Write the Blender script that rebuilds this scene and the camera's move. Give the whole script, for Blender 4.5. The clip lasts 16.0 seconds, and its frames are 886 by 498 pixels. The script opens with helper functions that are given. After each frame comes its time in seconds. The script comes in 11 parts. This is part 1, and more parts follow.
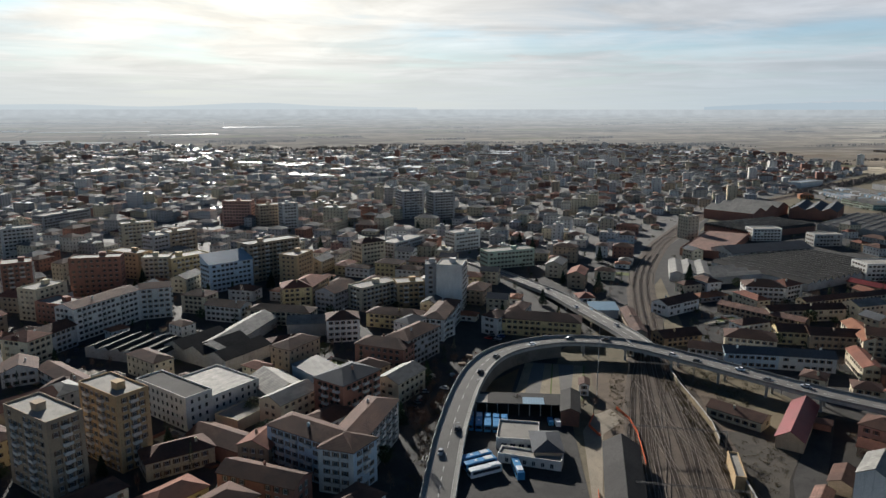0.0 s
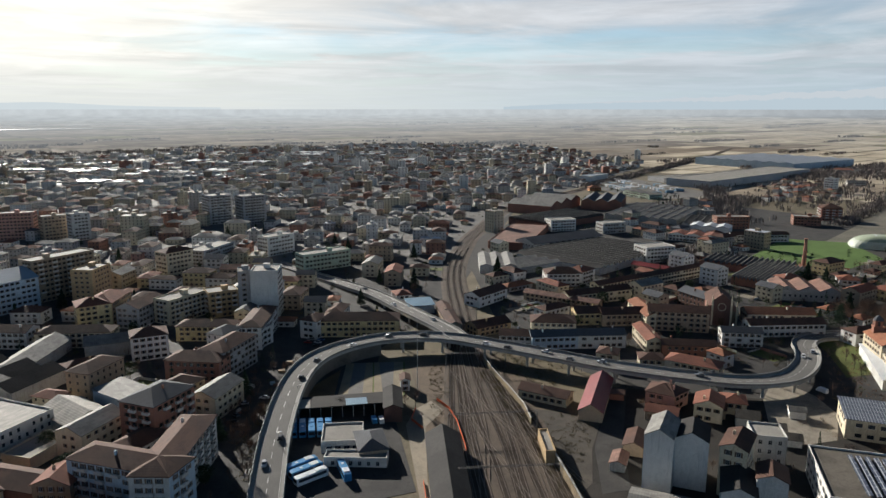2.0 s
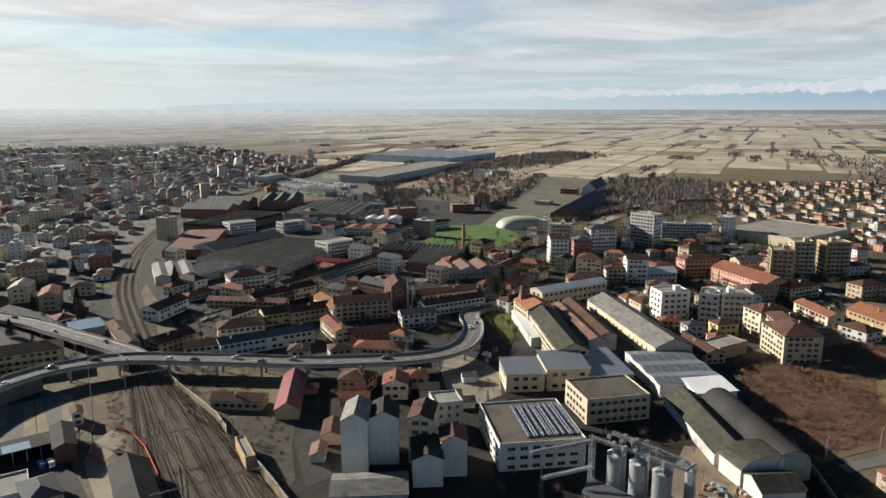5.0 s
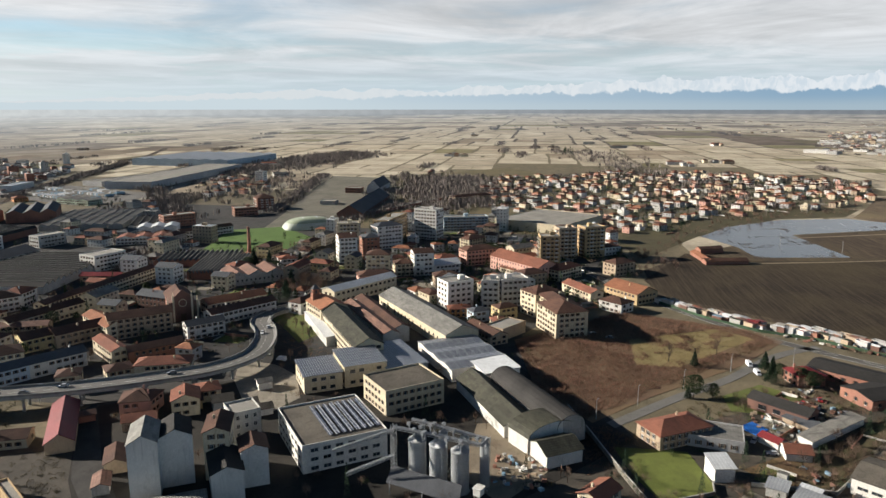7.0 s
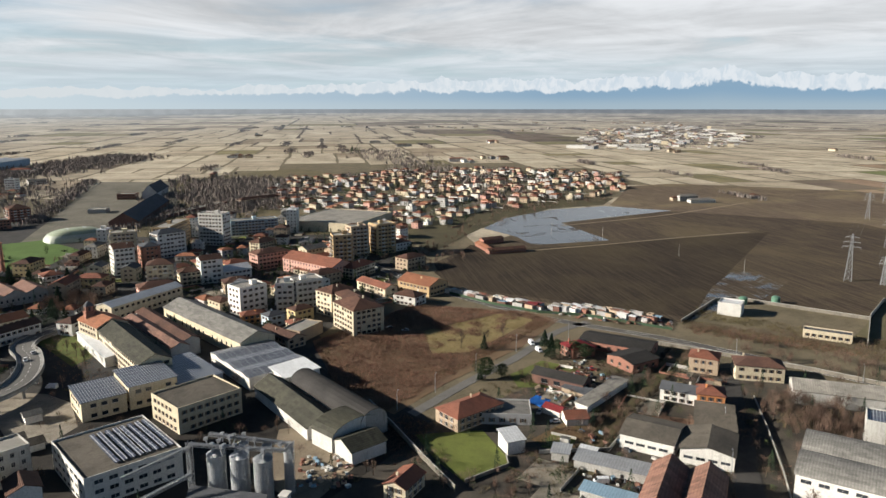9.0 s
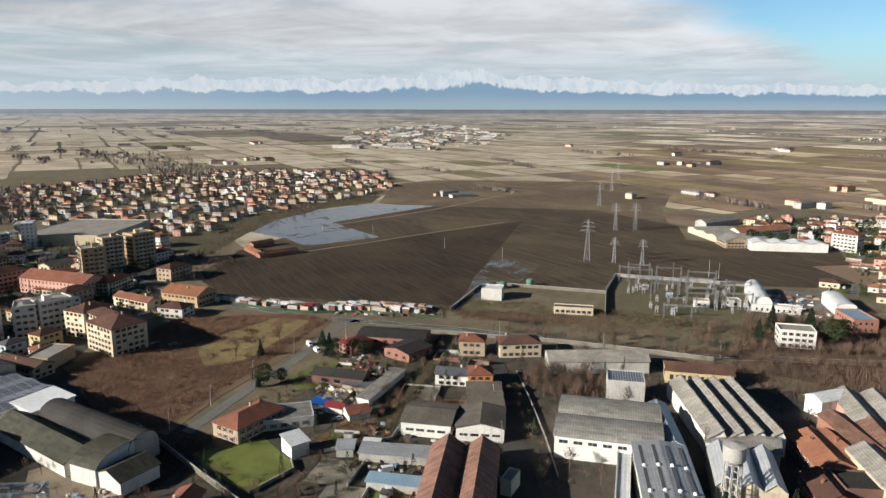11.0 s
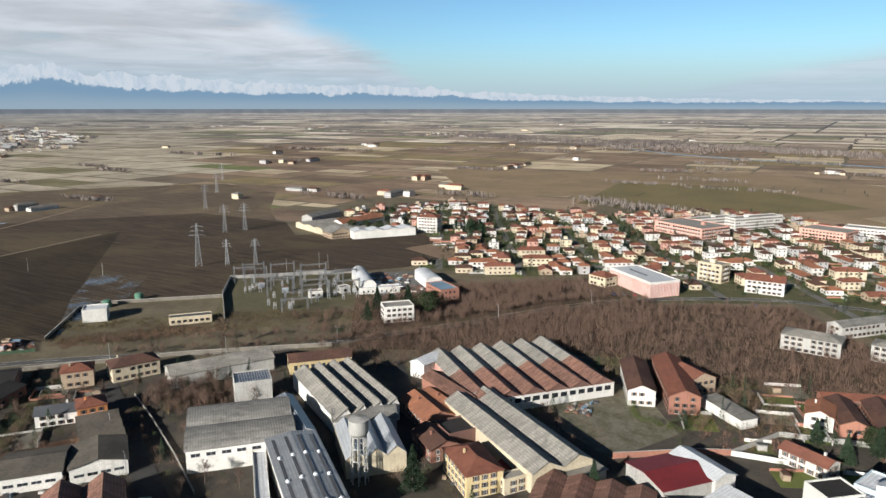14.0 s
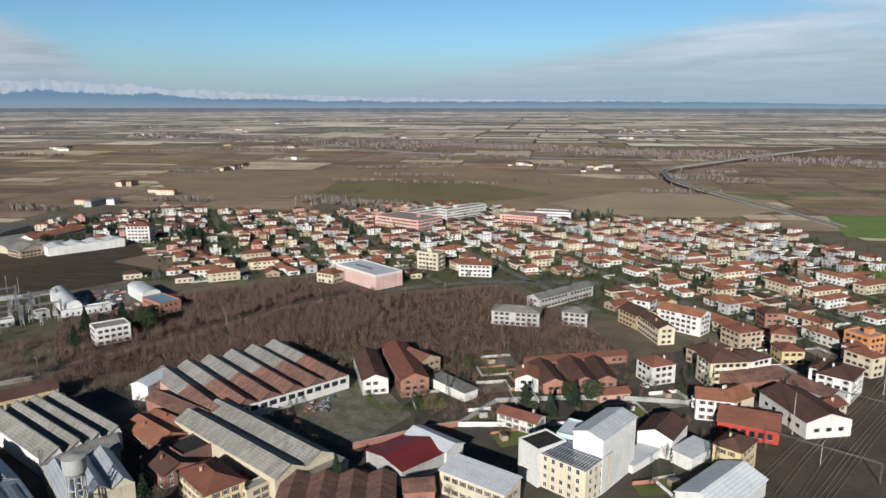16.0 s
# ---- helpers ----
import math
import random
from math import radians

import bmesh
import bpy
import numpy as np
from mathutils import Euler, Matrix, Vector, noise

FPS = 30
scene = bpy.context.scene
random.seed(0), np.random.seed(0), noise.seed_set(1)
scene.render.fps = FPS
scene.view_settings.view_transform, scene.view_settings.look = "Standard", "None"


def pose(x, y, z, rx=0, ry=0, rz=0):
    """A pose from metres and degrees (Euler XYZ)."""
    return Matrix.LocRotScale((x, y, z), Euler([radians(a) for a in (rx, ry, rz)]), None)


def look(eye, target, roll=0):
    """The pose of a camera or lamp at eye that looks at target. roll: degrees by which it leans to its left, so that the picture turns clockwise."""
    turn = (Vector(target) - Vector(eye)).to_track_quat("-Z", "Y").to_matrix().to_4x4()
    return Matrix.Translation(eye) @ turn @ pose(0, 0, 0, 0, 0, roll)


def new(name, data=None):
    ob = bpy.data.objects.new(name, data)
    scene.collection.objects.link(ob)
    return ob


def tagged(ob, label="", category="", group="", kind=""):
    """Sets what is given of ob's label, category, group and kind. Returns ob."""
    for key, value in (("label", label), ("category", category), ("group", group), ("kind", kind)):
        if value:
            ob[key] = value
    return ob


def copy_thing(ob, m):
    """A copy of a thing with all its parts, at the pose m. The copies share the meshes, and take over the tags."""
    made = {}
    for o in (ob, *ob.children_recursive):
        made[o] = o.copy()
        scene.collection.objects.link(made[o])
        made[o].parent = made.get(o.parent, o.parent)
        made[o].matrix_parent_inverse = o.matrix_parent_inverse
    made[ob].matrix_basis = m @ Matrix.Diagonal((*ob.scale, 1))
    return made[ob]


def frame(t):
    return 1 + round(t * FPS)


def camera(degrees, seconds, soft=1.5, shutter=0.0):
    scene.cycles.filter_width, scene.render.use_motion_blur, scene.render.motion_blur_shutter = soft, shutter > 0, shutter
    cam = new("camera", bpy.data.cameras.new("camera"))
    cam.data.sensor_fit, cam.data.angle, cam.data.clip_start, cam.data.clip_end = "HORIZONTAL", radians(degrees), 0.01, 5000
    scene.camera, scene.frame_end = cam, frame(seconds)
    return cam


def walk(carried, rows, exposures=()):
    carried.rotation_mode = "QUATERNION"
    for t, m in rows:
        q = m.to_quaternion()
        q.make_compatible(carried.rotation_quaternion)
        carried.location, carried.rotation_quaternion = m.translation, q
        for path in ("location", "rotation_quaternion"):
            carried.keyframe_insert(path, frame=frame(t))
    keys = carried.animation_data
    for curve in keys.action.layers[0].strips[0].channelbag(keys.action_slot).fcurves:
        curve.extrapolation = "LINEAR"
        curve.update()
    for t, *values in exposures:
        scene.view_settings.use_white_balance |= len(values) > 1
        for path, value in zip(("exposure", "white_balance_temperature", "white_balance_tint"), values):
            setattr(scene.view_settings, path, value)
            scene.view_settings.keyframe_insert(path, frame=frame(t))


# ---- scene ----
cam = camera(64.32, 16.0)
PATH = [
    (0, (0.00, 0.00, 120.00), (0.00, 98.06, 100.37), 0.02),
    (0.5, (0.02, -0.53, 120.19), (6.04, 97.34, 100.59), 0.03),
    (1, (0.06, -1.04, 120.49), (12.56, 96.22, 100.89), -0.01),
    (1.5, (0.14, -1.45, 120.78), (19.14, 94.75, 101.14), 0.01),
    (2, (0.26, -1.53, 120.98), (25.88, 93.12, 101.32), 0.02),
    (2.5, (0.31, -1.95, 121.05), (32.76, 90.56, 101.37), 0.06),
    (3, (0.43, -2.40, 121.05), (39.68, 87.45, 101.40), 0.01),
    (3.5, (0.37, -2.68, 121.10), (46.31, 83.94, 101.46), -0.03),
    (4, (0.23, -3.15, 121.10), (52.67, 79.70, 101.45), -0.03),
    (6.5, (-2.17, -3.88, 120.44), (77.26, 53.62, 100.84), 0.06),
    (7, (-2.52, -3.92, 120.33), (81.10, 47.30, 100.72), 0.01),
    (7.5, (-2.95, -4.11, 120.36), (84.24, 40.74, 100.71), 0.01),
    (8, (-3.37, -4.26, 120.36), (86.89, 34.02, 100.70), 0.01),
    (8.5, (-3.57, -4.36, 120.22), (89.27, 27.16, 100.56), 0.01),
    (11, (-5.74, -4.89, 120.21), (92.05, -12.17, 100.59), 0.10),
    (11.5, (-6.28, -4.86, 120.40), (90.47, -20.84, 100.81), 0.07),
    (12, (-6.57, -4.76, 120.57), (88.34, -29.40, 100.95), 0.01),
    (12.5, (-6.87, -4.86, 120.61), (85.43, -37.95, 101.01), 0.02),
    (13, (-7.22, -4.71, 120.81), (81.68, -46.08, 101.19), -0.00),
    (13.5, (-7.72, -4.37, 121.10), (77.01, -53.71, 101.43), 0.00),
    (14, (-8.41, -4.03, 121.40), (71.31, -61.10, 101.70), 0.03),
    (14.5, (-8.86, -3.60, 121.79), (64.63, -68.47, 102.03), 0.03),
    (15, (-9.21, -3.17, 121.94), (58.05, -74.47, 102.16), 0.01),
    (15.5, (-9.49, -2.88, 121.99), (50.41, -80.46, 102.17), 0.03),
    (16, (-9.80, -2.68, 122.05), (42.06, -85.84, 102.21), 0.04),
]
walk(cam, [(t, look(eye, target, roll)) for t, eye, target, roll in PATH],
     exposures=[(0, 0.80, 6150, 10), (1, 0.80, 6200, 10), (2, 0.93, 6250, 10), (4, 1.05, 6450, 10), (8, 1.16, 6500, 10), (12, 0.97, 6300, 10), (14, 0.88, 6100, 10), (16, 0.55, 5850, 10)])

# ---- world and sun ----
SUN_BEARING = 18.0      # degrees to the left of +y
SUN_HEIGHT = 20.0
sb, se = radians(SUN_BEARING), radians(SUN_HEIGHT)
SUN_DIR = Vector((-math.sin(sb) * math.cos(se), math.cos(sb) * math.cos(se), math.sin(se)))

world = bpy.data.worlds.new("sky")
scene.world = world
world.use_nodes = True
wt = world.node_tree
wt.nodes.clear()


class Graph:
    """Short hand for a node tree."""

    def __init__(self, tree):
        self.t = tree

    def n(self, kind, **kw):
        node = self.t.nodes.new(kind)
        for k, v in kw.items():
            if k == "op":
                node.operation = v
            elif k == "blend":
                node.blend_type = v
            elif k == "dtype":
                node.data_type = v
        return node

    def put(self, value, socket):
        if isinstance(value, bpy.types.NodeSocket):
            self.t.links.new(value, socket)
        elif isinstance(value, (int, float)):
            socket.default_value = value
        else:
            v = tuple(value)
            socket.default_value = (*v, 1.0) if len(v) == 3 and len(socket.default_value) == 4 else v

    def math(self, op, a, b=0.0, c=0.0, clamp=False):
        node = self.n("ShaderNodeMath", op=op)
        node.use_clamp = clamp
        for v, s in zip((a, b, c), node.inputs):
            self.put(v, s)
        return node.outputs[0]

    def vec(self, op, a, b=(0, 0, 0)):
        node = self.n("ShaderNodeVectorMath", op=op)
        self.put(a, node.inputs[0])
        if op == "SCALE":
            self.put(b, node.inputs["Scale"])
        else:
            self.put(b, node.inputs[1])
        return node.outputs["Value" if op in ("DOT_PRODUCT", "LENGTH") else "Vector"]

    def mix(self, f, a, b, blend="MIX"):
        node = self.n("ShaderNodeMix", dtype="RGBA", blend=blend)
        self.put(f, node.inputs[0])
        self.put(a, node.inputs[6])
        self.put(b, node.inputs[7])
        return node.outputs[2]

    def noise(self, vec, scale, detail=4.0, rough=0.55, distort=0.0):
        node = self.n("ShaderNodeTexNoise")
        if vec is not None:
            self.put(vec, node.inputs["Vector"])
        self.put(scale, node.inputs["Scale"])
        self.put(detail, node.inputs["Detail"])
        self.put(rough, node.inputs["Roughness"])
        self.put(distort, node.inputs["Distortion"])
        return node.outputs["Fac"]

    def ramp(self, f, lo, hi, a=0.0, b=1.0):
        node = self.n("ShaderNodeMapRange")
        node.interpolation_type = "SMOOTHSTEP"
        for v, k in ((f, 0), (lo, 1), (hi, 2), (a, 3), (b, 4)):
            self.put(v, node.inputs[k])
        return node.outputs[0]


def build_sky():
    g = Graph(wt)
    sky = g.n("ShaderNodeTexSky")
    sky.sky_type = "NISHITA"
    sky.sun_disc = False
    sky.sun_elevation = se
    sky.sun_rotation = -sb
    sky.air_density, sky.dust_density, sky.ozone_density = 1.0, 0.25, 3.0
    way = g.n("ShaderNodeTexCoord").outputs["Generated"]
    sep = g.n("ShaderNodeSeparateXYZ")
    g.put(way, sep.inputs[0])
    clear = g.vec("SCALE", g.vec("MULTIPLY", sky.outputs[0], (0.80, 0.98, 1.07)), g.ramp(sep.outputs[2], 0.1, 0.5, 0.105, 0.030))
    up = g.math("ADD", g.math("MAXIMUM", sep.outputs[2], 0.0), 0.035)
    # the cloud deck seen in perspective: streaks flatten towards the horizon
    comb = g.n("ShaderNodeCombineXYZ")
    g.put(g.math("DIVIDE", sep.outputs[0], up), comb.inputs[0])
    g.put(g.math("DIVIDE", sep.outputs[1], up), comb.inputs[1])
    deck = comb.outputs[0]
    big = g.noise(deck, 0.22, 4.0, 0.5, 0.8)
    fine = g.noise(deck, 0.55, 6.0, 0.58, 0.6)
    # a clear lane between two cloud fronts, running out at bearing 131 degrees to the right of +y
    b = radians(131)
    side = g.vec("DOT_PRODUCT", deck, (math.cos(b), -math.sin(b), 0))
    side = g.math("ADD", side, g.math("MULTIPLY", g.math("SUBTRACT", fine, 0.5), 1.2))
    left = g.ramp(side, -2.3, -1.5, 1.0, 0.0)
    right = g.math("MULTIPLY", g.ramp(side, 3.6, 5.2), 0.8)
    front = g.math("ADD", left, right, clamp=True)
    holes = g.ramp(g.math("ADD", g.math("MULTIPLY", big, 0.55), g.math("MULTIPLY", fine, 0.45)), 0.36, 0.54)
    cover = g.math("MULTIPLY", front, g.math("MULTIPLY_ADD", holes, 0.36, 0.64))
    low = g.ramp(sep.outputs[2], 0.14, 0.32, 1.0, 0.06)     # the deck thins overhead
    cover = g.math("MULTIPLY", cover, low)
    # an open blue band below the deck, on the sunward side
    lift = g.math("ADD", sep.outputs[2], g.math("MULTIPLY", g.math("SUBTRACT", g.noise(deck, 0.8, 6.0, 0.6, 0.3), 0.5), 0.075))
    band = g.math("MULTIPLY", g.ramp(lift, 0.060, 0.072), g.ramp(lift, 0.088, 0.108, 1.0, 0.0))
    q = radians(-17)
    reach = g.ramp(g.vec("DOT_PRODUCT", way, (-math.sin(q), math.cos(q), 0)), 0.86, 0.96)
    cover = g.math("MULTIPLY", cover, g.math("SUBTRACT", 1.0, g.math("MULTIPLY", g.math("MULTIPLY", band, reach), 0.26)))
    toward = g.vec("DOT_PRODUCT", way, SUN_DIR)
    glow = g.math("POWER", g.math("MAXIMUM", toward, 0.0), 9.0)
    body = g.math("MULTIPLY", g.ramp(fine, 0.32, 0.68, 0.51, 0.68), g.ramp(g.noise(deck, 0.35, 6.0, 0.62, 1.2), 0.36, 0.62, 0.88, 1.08))
    tone = g.mix(glow, (0.94, 0.97, 1.0), (1.26, 1.15, 0.94))
    cloud = g.vec("SCALE", tone, g.math("MULTIPLY", body, g.math("ADD", g.math("MULTIPLY_ADD", glow, 0.75, 0.94), g.ramp(toward, -0.9, -0.3, 0.22, 0.0))))
    haze = g.ramp(sep.outputs[2], 0.0, 0.10, 0.92, 0.0)
    airy = g.mix(g.math("POWER", g.math("MAXIMUM", toward, 0.0), 3.0), (0.42, 0.52, 0.585), (0.80, 0.79, 0.72))
    out = g.mix(cover, clear, cloud)
    out = g.mix(haze, out, airy)
    bg = g.n("ShaderNodeBackground")
    g.put(out, bg.inputs[0])
    bg.inputs[1].default_value = 0.57
    g.put(bg.outputs[0], g.n("ShaderNodeOutputWorld").inputs[0])


build_sky()
lamp = bpy.data.lights.new("sun", "SUN")
lamp.energy, lamp.angle, lamp.color = 5.0, radians(0.6), (1.0, 0.93, 0.82)
sun = new("sun", lamp)
sun.matrix_world = look((0, 0, 400), Vector((0, 0, 400)) - SUN_DIR)

# ---- materials ----
MATS = {}


def mat(name, c1, c2=None, scale=0.6, fine=9.0, rough=0.85, metal=0.0, bump=0.35, vary=0.16, spec=0.14, island=0.0, stripe=0.0, stains=0.0, sheets=0.0, streak=0.0):
    """Two-scale mottled surface. stripe: period in metres of ribs along local x; island: spread by mesh island."""
    if name in MATS:
        return MATS[name]
    m = bpy.data.materials.new(name)
    m.use_nodes = True
    t = m.node_tree
    g = Graph(t)
    bsdf = t.nodes["Principled BSDF"]
    c2 = c2 or tuple(v * 0.72 for v in c1)
    tc = g.n("ShaderNodeTexCoord").outputs["Object"]
    info = g.n("ShaderNodeObjectInfo")
    geo = g.n("ShaderNodeNewGeometry")
    pos = g.vec("ADD", tc, g.vec("SCALE", (37.0, 11.0, 5.0), info.outputs["Random"]))
    broad = g.noise(pos, scale * 0.12, 4.0, 0.6, 0.3)
    small = g.noise(pos, fine * 0.12, 5.0, 0.65)
    f = g.math("ADD", g.math("MULTIPLY", g.ramp(broad, 0.3, 0.7), 0.6), g.math("MULTIPLY", g.ramp(small, 0.25, 0.75), 0.4))
    col = g.mix(f, c1, c2)
    col = g.vec("SCALE", col, g.ramp(g.noise(pos, max(fine * 0.5, 2.0), 3.0, 0.7), 0.28, 0.72, 0.74, 1.24))
    if stains:
        s = g.ramp(g.noise(pos, scale * 0.5, 6.0, 0.7, 1.0), 0.52, 0.72)
        col = g.mix(g.math("MULTIPLY", s, stains), col, tuple(v * 0.35 for v in c2))
    if sheets:
        br = g.n("ShaderNodeTexBrick")
        g.put(pos, br.inputs["Vector"])
        for k, v in (("Scale", 1.0), ("Brick Width", 3.2), ("Row Height", 1.15), ("Mortar Size", 0.0), ("Bias", 0.0)):
            br.inputs[k].default_value = v
        g.put((0.2, 0.2, 0.2), br.inputs["Color1"])
        g.put((1.0, 1.0, 1.0), br.inputs["Color2"])
        bw = g.n("ShaderNodeRGBToBW")
        g.put(br.outputs["Color"], bw.inputs[0])
        col = g.vec("SCALE", col, g.math("MULTIPLY_ADD", bw.outputs[0], sheets * 1.6, 1 - sheets))
    if streak:
        runs = g.noise(g.vec("MULTIPLY", pos, (1.0, 1.0, 0.1)), 0.9, 5.0, 0.7)
        col = g.mix(g.math("MULTIPLY", g.ramp(runs, 0.5, 0.75), streak), col, tuple(v * 0.45 for v in c2))
    if vary:
        v = g.math("MULTIPLY_ADD", info.outputs["Random"], 2 * vary, 1 - vary)
        col = g.vec("SCALE", col, v)
    if island:
        v = g.math("MULTIPLY_ADD", geo.outputs["Random Per Island"], 2 * island, 1 - island)
        col = g.vec("SCALE", col, v)
    h = small
    if stripe:
        w = g.n("ShaderNodeTexWave")
        w.bands_direction = "X"
        g.put(tc, w.inputs["Vector"])
        w.inputs["Scale"].default_value = 0.314 / stripe
        h = g.math("ADD", g.math("MULTIPLY", small, 0.4), w.outputs["Fac"])
        col = g.mix(g.math("MULTIPLY", w.outputs["Fac"], 0.28), col, tuple(v * 0.55 for v in c2))
    g.put(col, bsdf.inputs["Base Color"])
    bsdf.inputs["Roughness"].default_value = rough
    bsdf.inputs["Metallic"].default_value = metal
    bsdf.inputs["Specular IOR Level"].default_value = spec
    if bump:
        bp = g.n("ShaderNodeBump")
        bp.inputs["Strength"].default_value = bump
        bp.inputs["Distance"].default_value = 0.08
        g.put(h, bp.inputs["Height"])
        g.put(bp.outputs[0], bsdf.inputs["Normal"])
    MATS[name] = m
    return m


WALL = dict(
    cream=mat("plaster_cream", (0.58, 0.50, 0.36), stains=0.25, streak=0.4), white=mat("plaster_white", (0.64, 0.62, 0.58), (0.47, 0.455, 0.42), stains=0.2, streak=0.4),
    yellow=mat("plaster_yellow", (0.58, 0.46, 0.25), stains=0.2, streak=0.4), ochre=mat("plaster_ochre", (0.47, 0.335, 0.19), stains=0.25, streak=0.4),
    grey=mat("plaster_grey", (0.40, 0.39, 0.38), stains=0.25, streak=0.4), brick=mat("brick_red", (0.30, 0.145, 0.10), (0.21, 0.105, 0.08), fine=30, stains=0.2, streak=0.4),
    pink=mat("plaster_pink", (0.52, 0.30, 0.24), stains=0.2, streak=0.4), orange=mat("plaster_orange", (0.58, 0.25, 0.10), stains=0.2, streak=0.4),
    concrete=mat("concrete", (0.42, 0.41, 0.38), (0.27, 0.26, 0.24), stains=0.4, streak=0.4), tan=mat("plaster_tan", (0.40, 0.31, 0.22), stains=0.2, streak=0.4),
    red=mat("paint_red", (0.42, 0.06, 0.04)), blue=mat("plaster_blue", (0.42, 0.50, 0.56)), green=mat("plaster_green", (0.40, 0.46, 0.36)),
    dark=mat("dark_brick", (0.17, 0.09, 0.07), (0.10, 0.06, 0.05)),
)
ROOF = dict(
    brown=mat("tiles_brown", (0.125, 0.066, 0.047), (0.064, 0.039, 0.032), fine=14, rough=0.85, spec=0.12, stripe=0.55, stains=0.45, bump=0.5, sheets=0.12),
    red=mat("tiles_red", (0.24, 0.095, 0.06), (0.15, 0.068, 0.05), fine=14, rough=0.85, spec=0.12, stripe=0.55, stains=0.45, bump=0.5, sheets=0.14),
    orange=mat("tiles_orange", (0.31, 0.135, 0.075), (0.20, 0.09, 0.057), fine=14, rough=0.85, spec=0.12, stripe=0.55, stains=0.45, bump=0.5, sheets=0.14),
    tar=mat("weathered_roofing", (0.135, 0.118, 0.096), (0.06, 0.054, 0.046), fine=9, stains=0.5),
    fibre=mat("fibre_cement", (0.225, 0.215, 0.195), (0.125, 0.12, 0.11), fine=12, rough=0.78, spec=0.22, stripe=0.9, stains=0.55, bump=0.5, sheets=0.3),
    pale=mat("fibre_cement_pale", (0.285, 0.265, 0.23), (0.165, 0.155, 0.137), fine=12, rough=0.78, spec=0.22, stripe=0.9, stains=0.5, bump=0.5, sheets=0.28),
    metal=mat("sheet_metal", (0.43, 0.44, 0.45), (0.32, 0.33, 0.34), rough=0.42, metal=0.35, stripe=1.0, stains=0.3, sheets=0.12),
    white=mat("sheet_white", (0.62, 0.63, 0.64), (0.47, 0.48, 0.49), rough=0.5, stripe=1.2, stains=0.25, sheets=0.08),
    claret=mat("sheet_claret", (0.20, 0.032, 0.034), (0.12, 0.022, 0.024), rough=0.5, stripe=0.9),
    felt=mat("bitumen_felt", (0.046, 0.043, 0.041), (0.026, 0.025, 0.024), stains=0.3, spec=0.1), slate=mat("slate", (0.10, 0.105, 0.115), (0.065, 0.068, 0.075), stripe=0.6),
    gravel=mat("roof_gravel", (0.30, 0.28, 0.25), (0.20, 0.19, 0.17), fine=25, stains=0.4), rust=mat("rusty_sheet", (0.215, 0.112, 0.08), (0.115, 0.068, 0.053), rough=0.78, spec=0.22, stripe=0.9, stains=0.5, sheets=0.4),
    moss=mat("mossy_fibre_cement", (0.074, 0.07, 0.05), (0.036, 0.036, 0.027), fine=12, rough=0.78, spec=0.22, stripe=0.9, stains=0.6, bump=0.5, sheets=0.35),
    blue=mat("sheet_blue", (0.22, 0.33, 0.42), rough=0.5, stripe=1.0),
)
def solar_material():
    """Rows of dark cells in pale frames."""
    m = bpy.data.materials.new("solar_modules")
    m.use_nodes = True
    g = Graph(m.node_tree)
    br = g.n("ShaderNodeTexBrick")
    br.offset = 0.0
    g.put(g.n("ShaderNodeTexCoord").outputs["Object"], br.inputs["Vector"])
    for k, v in (("Scale", 1.0), ("Brick Width", 1.05), ("Row Height", 3.6), ("Mortar Size", 0.11), ("Bias", 0.0)):
        br.inputs[k].default_value = v
    g.put((0.030, 0.036, 0.058), br.inputs["Color1"])
    g.put((0.048, 0.055, 0.080), br.inputs["Color2"])
    g.put((0.42, 0.43, 0.43), br.inputs["Mortar"])
    bsdf = m.node_tree.nodes["Principled BSDF"]
    g.put(br.outputs["Color"], bsdf.inputs["Base Color"])
    bsdf.inputs["Roughness"].default_value = 0.32
    return m


ROOF["solar"] = solar_material()
GLASS = mat("window_glass", (0.035, 0.04, 0.047), (0.02, 0.023, 0.028), rough=0.16, spec=0.6, bump=0.0, vary=0.5)
FRAME = mat("window_frame", (0.55, 0.53, 0.49), (0.42, 0.40, 0.37))
SHUT = mat("shutter_brown", (0.13, 0.08, 0.05), (0.09, 0.06, 0.04), vary=0.5)
STEEL = mat("galvanised_steel", (0.42, 0.43, 0.44), (0.30, 0.31, 0.32), rough=0.45, metal=0.6)
LATTICE = mat("weathered_lattice_steel", (0.25, 0.255, 0.26), (0.15, 0.155, 0.16), rough=0.55, metal=0.4)
DARKSTEEL = mat("dark_steel", (0.09, 0.09, 0.09), rough=0.5, metal=0.4)
ASPHALT = mat("asphalt", (0.066, 0.062, 0.058), (0.034, 0.033, 0.032), scale=0.9, fine=18, stains=0.5, vary=0.05)
LIGHTROAD = mat("worn_asphalt", (0.155, 0.148, 0.138), (0.11, 0.105, 0.098), scale=0.5, fine=16, stains=0.3, vary=0.05)
PAVING = mat("pale_paving", (0.26, 0.23, 0.185), (0.15, 0.135, 0.105), scale=0.9, fine=14, stains=0.6, vary=0.08)
PAINT = mat("road_paint", (0.72, 0.71, 0.68), stains=0.2, vary=0.05)
BALLAST = mat("ballast", (0.105, 0.08, 0.06), (0.052, 0.041, 0.033), scale=0.8, fine=30, stains=0.5, vary=0.05)
RAIL = mat("rail_steel", (0.30, 0.25, 0.21), (0.18, 0.145, 0.12), rough=0.45, metal=0.4)
SLEEPER = mat("sleeper", (0.115, 0.09, 0.072), (0.062, 0.05, 0.042), island=0.25)
